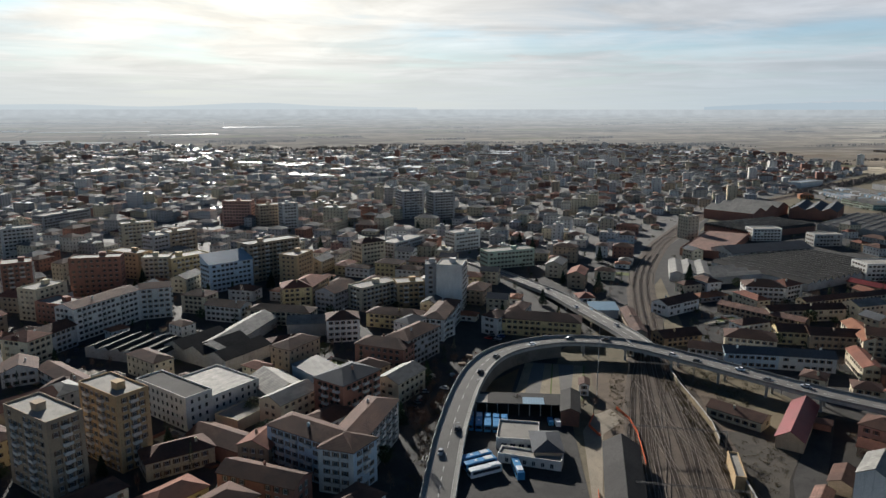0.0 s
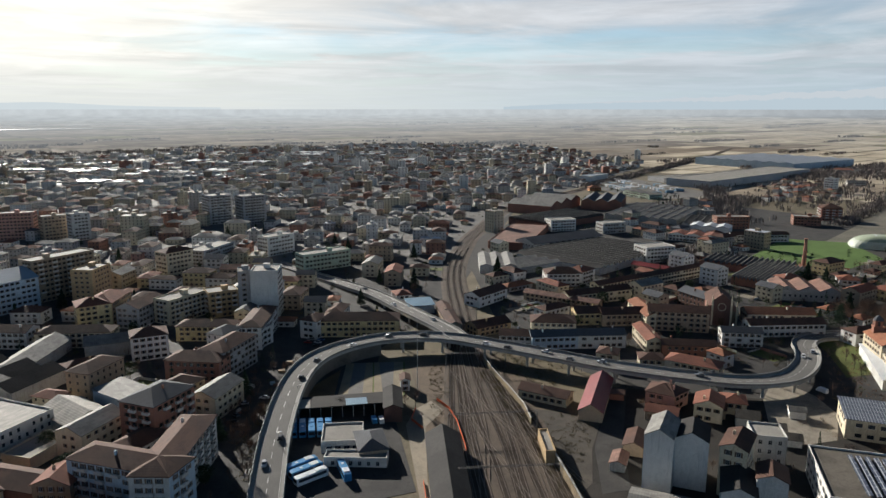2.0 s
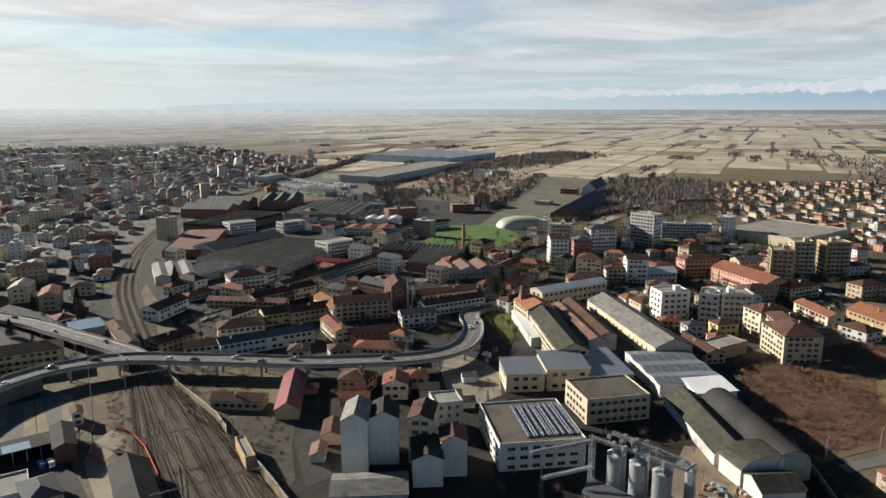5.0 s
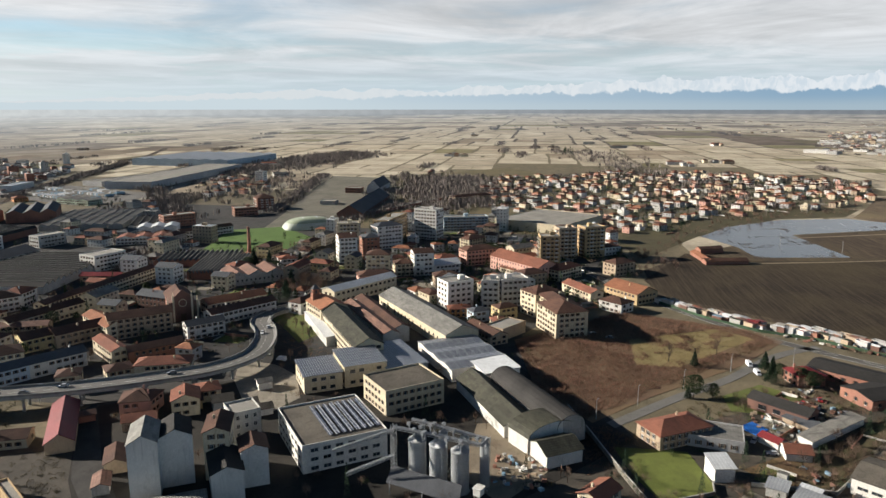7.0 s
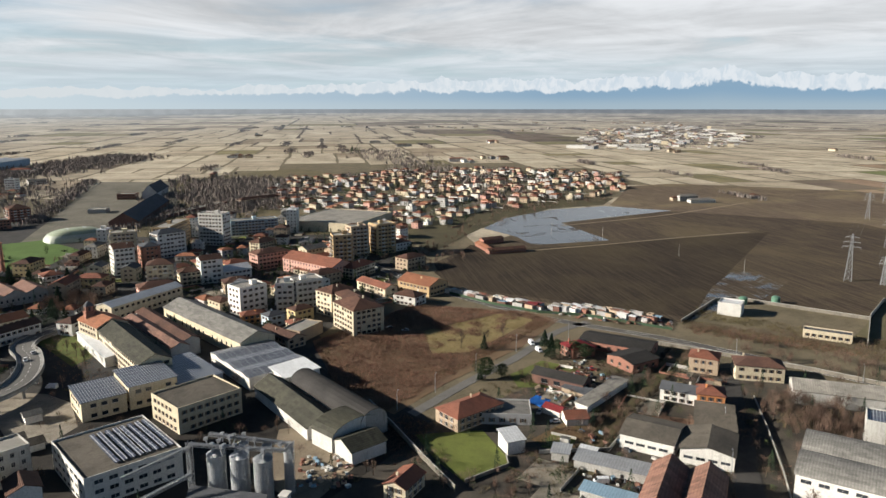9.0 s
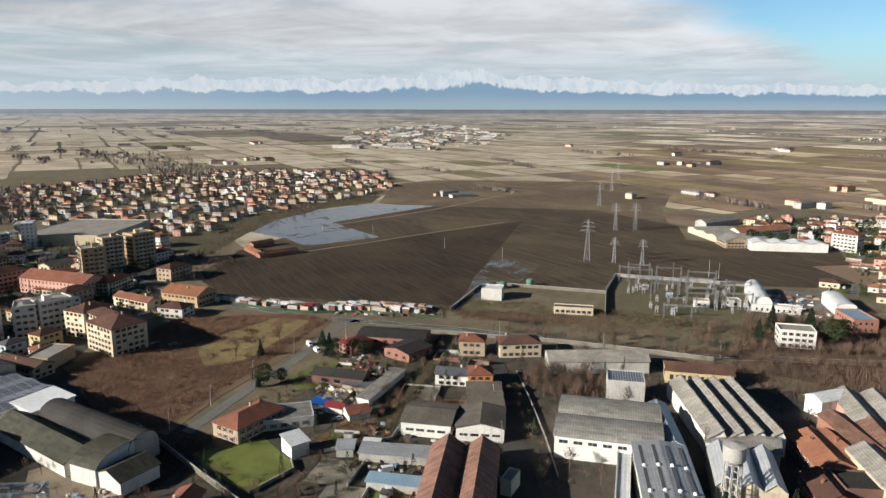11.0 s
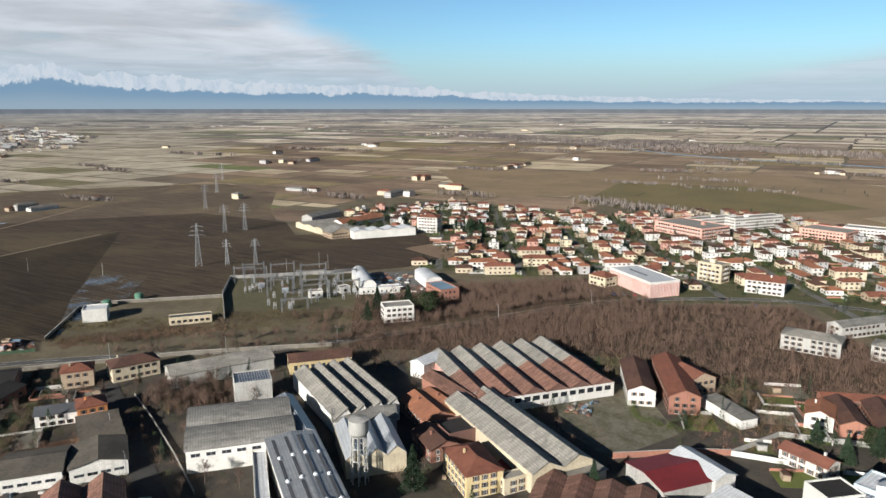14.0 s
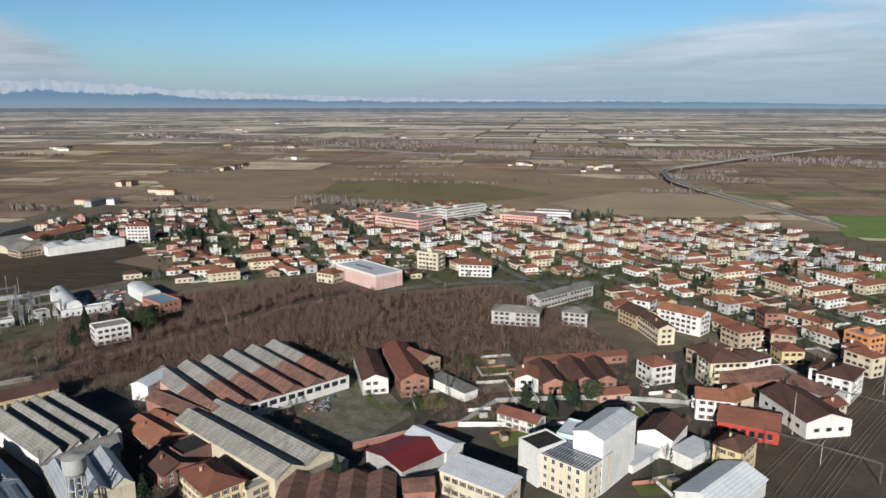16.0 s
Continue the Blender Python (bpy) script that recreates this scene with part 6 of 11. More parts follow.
house(430.7, -69.6, 13.0, 12.0, -106.5, 7.0, 'flat', wall='white', tile='white', kind='warehouse', windows=False)
house(393.1, -112.8, 23.1, 7.0, -105.9, 4.0, 'flat', wall='cream', tile='slate', kind='warehouse', floors=1)
house(569.0, -345.7, 62.2, 16.0, -103.2, 7.0, 'multi', n=4, rise=2, wall='white', tile='white', kind='factory_hall', windows=False)
house(590.2, -308.1, 21.3, 22.0, -93.7, 6.0, 'gable', wall='tan', tile='fibre', kind='factory_hall', ridge='y')
house(625.1, -319.9, 78.8, 39.7, -177.5, 5.0, 'multi', n=4, rise=2, wall='cream', tile='pale', kind='factory_hall', windows=False)
house(698.1, -345.0, 52.6, 14.0, -64.0, 6.0, 'gable', wall='concrete', tile='fibre', kind='factory_hall', windows=False)
house(640.2, -359.2, 63.0, 16.0, -73.1, 6.0, 'gable', wall='white', tile='orange', kind='warehouse')
house(562.9, -396.5, 20.9, 14.0, -145.7, 15.2, 'hip', wall='white', tile='red', kind='apartment_block')
house(302.8, -100.2, 46.1, 14.0, -94.0, 6.0, 'gable', wall='concrete', tile='pale', kind='factory_hall', windows=False)
house(284.1, -141.3, 28.8, 11.0, -107.6, 6.0, 'gable', wall='yellow', tile='brown', kind='factory_hall', spacing=2.6, floors=1, shutters=False, size=(1.6, 2.4))
house(264.1, -101.0, 14.9, 13.0, -105.6, 11.0, 'flat', wall='concrete', tile='solar', kind='factory_hall', windows=False, label='square concrete mill tower with a dark roof')
house(229.9, -83.5, 36.2, 35.3, -108.6, 8.0, 'barrel', n=2, rise=3.0, wall='white', tile='fibre', kind='factory_hall', floors=1, spacing=5, shutters=False, size=(3, 1.2), sides=(0,), foot=5, label='white factory hall under two grey barrel vaults')
house(227.0, -103.5, 34.7, 6.1, -10.5, 8.0, 'gable', ridge='x', wall='concrete', tile='solar', kind='factory_hall', windows=False)
house(184.3, -87.9, 17.1, 50.0, 76.4, 9.0, 'gable', ridge='y', rise=1.2, wall='white', tile='metal', kind='factory_hall', windows=False, label='modern hall with a pale metal roof and strips of rooflights')
house(189.2, -75.4, 4.5, 42.0, 70.6, 6.0, 'flat', wall='white', tile='white', kind='factory_hall', windows=False)
house(240.5, -131.2, 27.2, 51.7, -96.7, 6.5, 'saw', n=4, rise=3.2, wall='white', tile='pale', kind='factory_hall', windows=False)
house(216.4, -127.4, 24.0, 13.7, -115.5, 6.0, 'gable', rise=2.0, wall='concrete', tile='fibre', kind='factory_hall', windows=False)
house(193.9, -116.9, 20.7, 26.1, 70.9, 7.0, 'multi', n=3, rise=3, wall='cream', tile='metal', kind='factory_hall', windows=False)
# its gables are open; dark sheets stand for the shade inside them
house(203.3, -202.1, 65.1, 29.0, -106.5, 6.2, 'multi', n=6, rise=3.0, wall='white', tile='rust', kind='factory_hall', floors=1, spacing=4.2, size=(2.9, 2.0), shutters=False, sides=(0,), foot=2.2, gable_shade='dark', label='great ruined factory hall of six gables, rust-brown sheet roofs')
house(231.0, -210.3, 65.1, 29.0, -106.5, 6.2, 'multi', n=6, rise=3.0, wall='pink', tile='pale', kind='factory_hall', windows=False)
house(248.4, -179.8, 8.2, 16.4, -164.7, 7.0, 'gable', wall='white', tile='white', kind='factory_hall', windows=False)
house(216.1, -169.8, 34.3, 10.0, 176.2, 6.0, 'gable', wall='brick', tile='rust', kind='factory_hall', windows=False)
house(171.4, -163.8, 23.8, 63.5, 80.1, 7.0, 'multi', n=2, rise=3.0, wall='cream', tile='pale', kind='factory_hall', windows=False, label='pale corrugated twin-gabled hall with cream walls')
house(159.9, -136.5, 12.8, 20.2, -104.7, 8.0, 'hip', wall='yellow', tile='red', kind='villa', label='yellow house with a red tiled roof and terrace')
house(208.0, -151.4, 13.4, 23.5, -98.5, 5.0, 'gable', wall='brick', tile='orange', kind='house')
house(210.5, -160.4, 9.2, 20.1, -93.0, 5.0, 'gable', wall='brick', tile='orange')
house(184.5, -138.9, 11.5, 16.7, -99.2, 5.0, 'gable', wall='brick', tile='brown')
house(185.9, -149.5, 12.5, 12.0, -99.3, 6.0, 'flat', wall='dark', tile='felt', kind='factory_hall', windows=False)
house(155.2, -151.2, 10.8, 6.3, -162.6, 3.0, 'shed', rise=0.5, wall='yellow', tile='claret', kind='shed', windows=False)
house(148.0, -144.3, 10.0, 4.7, -100.3, 5.0, 'flat', wall='cream', tile='gravel', kind='warehouse')
house(139.5, -160.6, 23.7, 8.0, 77.5, 4.5, 'shed', rise=0.5, wall='concrete', tile='pale', kind='warehouse', windows=False)
house(178.7, -242.4, 35.6, 11.1, -44.6, 7.0, 'gable', ridge='x', wall='white', tile='brown', kind='ruin', label='roofless-ended white ruin with a brown tiled roof')
house(167.1, -252.8, 45.5, 12.2, -43.2, 8.0, 'gable', ridge='x', wall='brick', tile='red', kind='factory_hall', label='old brick factory with a red tiled roof')
house(165.5, -262.9, 13.8, 14.0, -105.3, 7.0, 'gable', ridge='y', wall='tan', tile='red', kind='ruin', label='derelict house with a red tiled roof')
house(139.5, -250.3, 7.8, 23.2, -106.7, 4.0, 'shed', rise=0.5, wall='white', tile='pale', kind='shed', windows=False)
house(292.6, -387.9, 48.4, 22.8, 163.4, 10.0, 'flat', wall='white', tile='white', kind='sports_hall', windows=False, label='new white sports hall with red fins and a flat roof')
house(315.8, -373.5, 14.8, 12.0, -179.8, 7.0, 'hip', wall='cream', tile='red')
house(160.4, -356.2, 27.3, 14.0, -162.1, 8.0, 'hip', rise=2, wall='concrete', tile='pale', kind='ruin', label='abandoned pale villa with a collapsed roof')
house(130.8, -372.1, 14.2, 12.0, -166.1, 8.0, 'hip', rise=2, wall='concrete', tile='pale', kind='ruin', label='abandoned pale house in the woods')
house(156.5, -412.0, 52.9, 10.0, -107.1, 7.0, 'gable', wall='concrete', tile='fibre', kind='ruin', label='abandoned long wing with dark openings')
house(404.5, -599.4, 59.0, 38.7, 173.5, 10.0, 'flat', wall='pink', tile='gravel', balconies=2, kind='apartment_block')
house(421.1, -650.9, 60.9, 14.0, -102.7, 9.0, 'flat', wall='white', tile='gravel', kind='apartment_block')
house(386.8, -679.2, 64.1, 14.0, -103.3, 12.0, 'flat', wall='white', tile='gravel', kind='apartment_block')
house(312.6, -682.5, 41.4, 30.0, -175.9, 9.0, 'flat', wall='pink', tile='gravel', kind='school')
house(293.3, -718.7, 40.0, 20.0, -165.9, 9.0, 'flat', wall='white', tile='gravel', kind='school')
house(277.7, -446.6, 18.1, 12.0, -175.5, 13.0, 'flat', wall='cream', tile='gravel', balconies=2, kind='apartment_block')
house(237.9, -446.1, 24.0, 14.0, -156.8, 9.0, 'gable', wall='white', tile='red')
house(119.2, -186.0, 19.4, 20.1, 165.0, 6.0, 'gable', rise=1.5, wall='concrete', tile='claret', kind='warehouse', windows=False, label='open shed under a dark red sheet roof')
house(115.5, -197.8, 19.9, 8.8, 169.1, 6.5, 'gable', rise=1.5, wall='white', tile='white', kind='warehouse', windows=False)
house(103.8, -170.1, 9.6, 9.3, -140.2, 6.0, 'gable', wall='brick', tile='rust', kind='warehouse', windows=False)
house(123.9, -154.8, 36.8, 18.6, -145.6, 5.0, 'multi', n=4, rise=2, wall='concrete', tile='rust', kind='factory_hall', windows=False)
house(88.0, -181.3, 24.5, 9.3, 175.0, 8.0, 'shed', rise=1.5, wall='cream', tile='white', kind='warehouse', floors=2)
house(65.4, -204.0, 18.1, 14.6, 167.5, 12.0, 'shed', rise=1.0, wall='cream', tile='solar', kind='mill', floors=4, shutters=False, label='white four-storey mill with solar panels on its roof')
house(77.1, -204.7, 9.9, 12.2, 155.7, 13.0, 'flat', wall='white', tile='felt', kind='mill', windows=False)
house(59.5, -215.8, 10.8, 22.8, 170.9, 19.0, 'gable', rise=1.6, wall='white', tile='white', kind='mill', windows=False, label='tall windowless white mill block')
house(71.6, -216.3, 5.9, 12.6, -177.1, 14.0, 'flat', wall='blue', tile='white', kind='mill', windows=False)
house(48.4, -247.3, 12.6, 17.1, 176.0, 8.0, 'gable', rise=2.4, wall='white', tile='brown', kind='warehouse', windows=False)
house(36.4, -241.7, 8.4, 12.8, 157.8, 5.0, 'shed', rise=1.0, wall='white', tile='white', kind='warehouse', windows=False)
house(52.1, -232.4, 6.8, 19.0, 163.7, 3.0, 'shed', rise=0.5, wall='white', tile='white', kind='shed', windows=False)
house(23.3, -244.3, 9.6, 13.1, 167.1, 10.0, 'hip', wall='yellow', tile='brown', kind='house', label='tall yellow house with a brown hipped roof')
house(22.7, -219.6, 15.7, 28.1, 164.1, 6.0, 'gable', rise=3, wall='white', tile='white', kind='warehouse', windows=False, label='white warehouse with a pale sheet roof')
house(23.8, -278.8, 21.3, 18.6, -174.3, 5.5, 'gable', rise=3, wall='red', tile='red', kind='warehouse', spacing=3, floors=1, shutters=False, size=(1.8, 2.2), label='red-painted workshop with large windows')
house(38.4, -285.3, 14.2, 12.0, -163.5, 9.0, 'gable', wall='white', tile='orange', balconies=2, kind='apartment_block')
house(32.6, -289.8, 12.5, 12.0, -116.1, 9.0, 'gable', wall='cream', tile='orange')
house(7.0, -298.7, 30.0, 18.6, 130.2, 7.0, 'gable', rise=3, wall='white', tile='brown', kind='warehouse', spacing=5, floors=1)
house(5.0, -323.2, 20.0, 11.2, 147.6, 6.0, 'gable', wall='grey', tile='rust', kind='warehouse', windows=False)
house(30.4, -323.9, 27.7, 14.0, -131.9, 6.0, 'gable', wall='brick', tile='rust', kind='warehouse', windows=False)
house(1.8, -306.4, 21.8, 9.0, -119.0, 5.0, 'gable', wall='cream', tile='red')
house(68.5, -310.9, 12.1, 12.3, 140.9, 9.0, 'hip', wall='white', tile='red')
house(109.2, -281.5, 25.7, 9.9, -50.6, 5.0, 'gable', ridge='x', wall='brick', tile='brown', kind='warehouse', floors=1)
house(98.3, -290.6, 26.6, 11.2, -53.1, 5.0, 'gable', ridge='x', wall='brick', tile='brown', kind='warehouse', floors=1)
house(90.2, -298.5, 25.4, 8.1, -56.2, 5.0, 'gable', ridge='x', wall='brick', tile='brown', kind='warehouse', floors=1)
house(115.0, -273.4, 10.0, 14.0, -155.4, 6.0, 'gable', ridge='y', wall='white', tile='orange')
house(106.6, -310.2, 50.7, 7.0, -134.8, 4.0, 'gable', wall='brick', tile='red', kind='warehouse', floors=1)
house(78.5, -279.8, 13.7, 7.0, -135.4, 3.5, 'gable', wall='pink', tile='red', kind='warehouse', floors=1)
house(99.4, -235.3, 17.0, 8.0, 175.9, 5.0, 'gable', wall='white', tile='red', kind='villa')
house(42.0, -323.7, 18.8, 13.0, -141.6, 12.0, 'hip', wall='cream', tile='brown', balconies=3, kind='apartment_block')
house(32.8, -333.4, 12.9, 13.0, -121.7, 12.0, 'hip', wall='white', tile='brown', kind='apartment_block')
house(76.2, -393.6, 25.7, 12.0, 166.2, 11.0, 'gable', wall='white', tile='orange', balconies=2, kind='apartment_block')
house(85.7, -372.3, 26.7, 9.0, 130.6, 9.0, 'gable', wall='cream', tile='brown')
house(100.4, -389.5, 17.9, 13.8, 142.4, 8.0, 'gable', wall='ochre', tile='brown')
house(103.6, -413.9, 10.4, 12.0, 175.5, 9.0, 'hip', wall='white', tile='red')
house(53.2, -345.9, 13.6, 14.0, 151.0, 7.0, 'hip', wall='tan', tile='brown')
house(-3.3, -335.2, 13.6, 18.8, 168.1, 11.0, 'hip', wall='white', tile='brown', balconies=2, kind='apartment_block')
house(5.0, -339.8, 5.1, 14.0, 171.3, 11.0, 'hip', wall='white', tile='brown', kind='apartment_block')
house(44.2, -383.8, 14.3, 14.0, -129.1, 9.0, 'hip', wall='tan', tile='red')
house(25.3, -390.0, 11.6, 14.0, -170.7, 9.0, 'hip', wall='tan', tile='red')
house(20.7, -369.7, 10.9, 12.0, -147.9, 7.0, 'hip', wall='yellow', tile='red')
house(36.0, -426.7, 11.0, 12.0, -147.9, 9.0, 'hip', wall='brick', tile='brown')
house(-8.4, -392.0, 10.4, 12.0, 159.6, 7.0, 'hip', wall='white', tile='red')
house(-11.5, -371.1, 9.0, 14.0, -123.7, 10.0, 'hip', wall='cream', tile='red')
house(-10.5, -396.7, 11.2, 14.0, -125.4, 12.0, 'flat', wall='orange', tile='gravel', kind='apartment_block')

house(129, 208, 7, 13, -37, 4, 'gable', wall='tan', tile='brown', kind='shed', windows=False, label='small brown-roofed shed among the grain stores')
house(117, 198, 5, 9, -37, 3.2, 'gable', wall='concrete', tile='rust', kind='shed', windows=False, label='small rusty-roofed shed among the grain stores')
house(180, 213, 8, 8, -35, 5, 'gable', wall='concrete', tile='tar', kind='shed', windows=False, label='small grey-roofed shed among the grain stores')
house(175, 225, 7, 7, -35, 4, 'gable', wall='tan', tile='brown', kind='shed', windows=False, label='small brown-roofed shed among the grain stores')
house(154, 230, 9, 6, -30, 3.2, 'gable', wall='tan', tile='red', kind='shed', windows=False, label='small red-roofed shed among the grain stores')
house(144, 251, 5, 8, 60, 3, 'gable', wall='brick', tile='rust', kind='shed', windows=False, label='small rusty-roofed shed among the grain stores')
house(185, 197, 9, 6, -32, 3, 'gable', wall='white', tile='tar', kind='shed', windows=False, label='small grey-roofed shed among the grain stores')
house(205, 215, 6, 5, -32, 3.4, 'gable', wall='white', tile='pale', kind='shed', windows=False, label='small pale-roofed shed among the grain stores')

# ---- filling houses of the town and the suburbs ----
ROADLINES = [(p.x, p.y, 8.0) for p in VLINE[::2]] + [(p.x, p.y, 8.0) for p in BLINE[::2]] + [(p.x, p.y, 20.0 if p.y < 345 else 10.0) for p in smooth([(x, y, 0) for x, y in TRACKS], 24)]
ROADLINES += [(p.x, p.y, 9.0) for p in smooth([(x, y, 0) for x, y in [(500, 180), (440, 113), (395, 39), (371, -32), (341, -95), (318, -146), (306, -205), (300, -240), (292, -305), (275, -360), (224, -430), (150, -470)]], 8)]
GRID = {}


def claim(x, y, r):
    GRID.setdefault((int(x // 40), int(y // 40)), []).append((x, y, r))


for bx, by, bw, bl, br in BOXES:
    n = max(1, int(max(bw, bl) / min(bw, bl) + 0.5))
    q = radians(br) if bw >= bl else radians(br + 90)
    for i in range(n):
        u = ((i + 0.5) / n - 0.5) * max(bw, bl)
        claim(bx + u * math.cos(q), by + u * math.sin(q), min(bw, bl) * 0.62)
for rx, ry, rr in ROADLINES:
    claim(rx, ry, rr)


def clear(x, y, r):
    gx, gy = int(x // 40), int(y // 40)
    for i in (-1, 0, 1):
        for j in (-1, 0, 1):
            for ox, oy, orad in GRID.get((gx + i, gy + j), ()):
                if (ox - x) ** 2 + (oy - y) ** 2 < (r + orad) ** 2:
                    return False
    return True


KEEP_CLEAR = [[(446, 110), (607, 135), (870, -50), (820, -250), (573, -394), (454, -338), (436, -147), (403, -41), (428, 43)],       # ploughed field
              [(321, 150), (402, 118), (404, 47), (392, 28), (246, 80)],                                                            # wasteland
              [(300, -150), (395, -215), (374, -278), (331, -385), (263, -362), (207, -425), (116, -362), (86, -327), (143, -282), (209, -262), (262, -200)],   # woodland
              [(390, 480), (480, 552), (560, 512), (500, 435), (440, 415), (392, 440)], [(506, 522), (587, 574), (835, 742), (979, 829), (1004, 710), (812, 569), (723, 520), (601, 502)],
              [(205, 560), (320, 826), (480, 968), (600, 1110), (960, 1110), (640, 800), (430, 740), (340, 600), (345, 520), (240, 440), (190, 470)],
              [(10, 200), (60, 200), (75, 330), (30, 320)], [(190, -205), (187, -260), (130, -225), (143, -185)], [(240, 290), (312, 300), (262, 214), (205, 205)]]
WALL_PICK = ["cream"] * 4 + ["white"] * 5 + ["yellow"] * 2 + ["ochre", "tan", "grey", "pink", "orange", "brick", "concrete"]


def joined_house(s, w, l, h, rise, m, flat, wall_i, roof_i):
    """Adds a simple house to a joined mesh: walls, roof with eaves and rows of windows."""
    a = Shape()
    a.box(-w / 2, -l / 2, -0.2, w / 2, l / 2, h, wall_i)
    if flat:
        a.box(-w / 2 + 0.4, -l / 2 + 0.4, h, w / 2 - 0.4, l / 2 - 0.4, h + 0.15, roof_i)
        a.box(-2, -1.6, h, 2, 1.6, h + 2.4, wall_i)
    else:
        b = Shape()
        hip_roof(b, w, l, h, rise, 0.5)
        k = len(a.v)
        a.v += b.v
        a.f += [tuple(k + i for i in f) for f in b.f]
        a.m += [roof_i] * len(b.f)
    floors = max(1, round(h / 3.1))
    gap = 3.2 if math.hypot(m[0][3], m[1][3]) < 1000 else 4.8
    for f in range(floors):
        v = h / floors * f + 0.9
        for sx in range(max(1, int(w / gap))):
            u = (sx + 0.5) / max(1, int(w / gap)) * w - w / 2
            for y in (-l / 2 - 0.03, l / 2 + 0.03):
                a.face([(u - 0.5, y, v), (u + 0.5, y, v), (u + 0.5, y, v + 1.3), (u - 0.5, y, v + 1.3)], 0)
        for sy in range(max(1, int(l / gap))):
            u = (sy + 0.5) / max(1, int(l / gap)) * l - l / 2
            for x in (-w / 2 - 0.03, w / 2 + 0.03):
                a.face([(x, u - 0.5, v), (x, u + 0.5, v), (x, u + 0.5, v + 1.3), (x, u - 0.5, v + 1.3)], 0)
    n = len(s.v)
    for p in a.v:
        q = m @ Vector(p)
        s.v.append(drawn_in(q.x, q.y, q.z))
    s.f += [tuple(n + i for i in f) for f in a.f]
    s.m += a.m


FAR_WALLS = ["cream", "white", "yellow", "tan", "grey", "concrete", "brick", "pink"]
FAR_ROOFS = ["brown", "red", "orange", "fibre", "gravel", "white", "slate"]
FAR_MATS = [GLASS] + [WALL[k] for k in FAR_WALLS] + [ROOF[k] for k in FAR_ROOFS]
TEMPLATES = {}


def template(style, i):
    """A filling house, built once and then copied."""
    k = (style, i)
    if k in TEMPLATES:
        return TEMPLATES[k]
    rnd = random.Random(hash_of(style) + i * 7)
    wall = rnd.choice(WALL_PICK)
    if style == "suburb":
        w, l, h, tile = rnd.choice((8.5, 9.5, 11, 12.5, 14, 17, 22)), rnd.uniform(7.5, 10), rnd.choice((3.4, 3.8, 5.8, 6.2, 6.4)), rnd.choice(("red", "orange", "red", "brown", "brown", "orange"))
        wall = rnd.choice(("cream", "white", "cream", "tan", "grey", "white", "white", "pink", "cream"))
    elif style == "old":
        w, l, h, tile = rnd.uniform(12, 22), rnd.uniform(9, 13), rnd.choice((6.4, 7, 9.3, 9.6, 12)), rnd.choice(("brown", "brown", "red", "slate", "fibre"))
    else:
        w, l, h, tile = rnd.uniform(16, 30), rnd.uniform(12, 15), rnd.choice((12.5, 15.5, 18.5, 21)), "gravel"
    roof = "flat" if style == "block" else rnd.choice(("hip", "hip", "gable"))
    ob = house(0, 0, round(w, 1), round(l, 1), 0, h, roof, wall=wall, tile=tile, windows=False, kind="apartment_block" if style == "block" else "house", chimneys=0)
    BOXES.pop()
    row = Shape()
    me = far_window_for(0.9, 1.3, True)
    floors = max(1, round(h / 3.1))
    for f in range(floors):
        for side in range(4):
            length = w if side in (0, 2) else l
            c = max(1, int((length - 1.2) / 3.5))
            for q in range(c):
                join_at(row, me, side_matrix(side, (q - (c - 1) / 2) * 3.5, f * h / floors + 0.9, w, l))
    tagged(part("glazing", row, (GLASS, FRAME, SHUT), ob), kind="stuff")
    TEMPLATES[k] = [ob, w, l, False]
    return TEMPLATES[k]


def hash_of(text):
    return sum(ord(c) * (i + 1) for i, c in enumerate(text))


FILLED = [0]
FAR_TOWN, FAR_VILLAGE = Shape(), Shape()
TREE_SPOTS = []


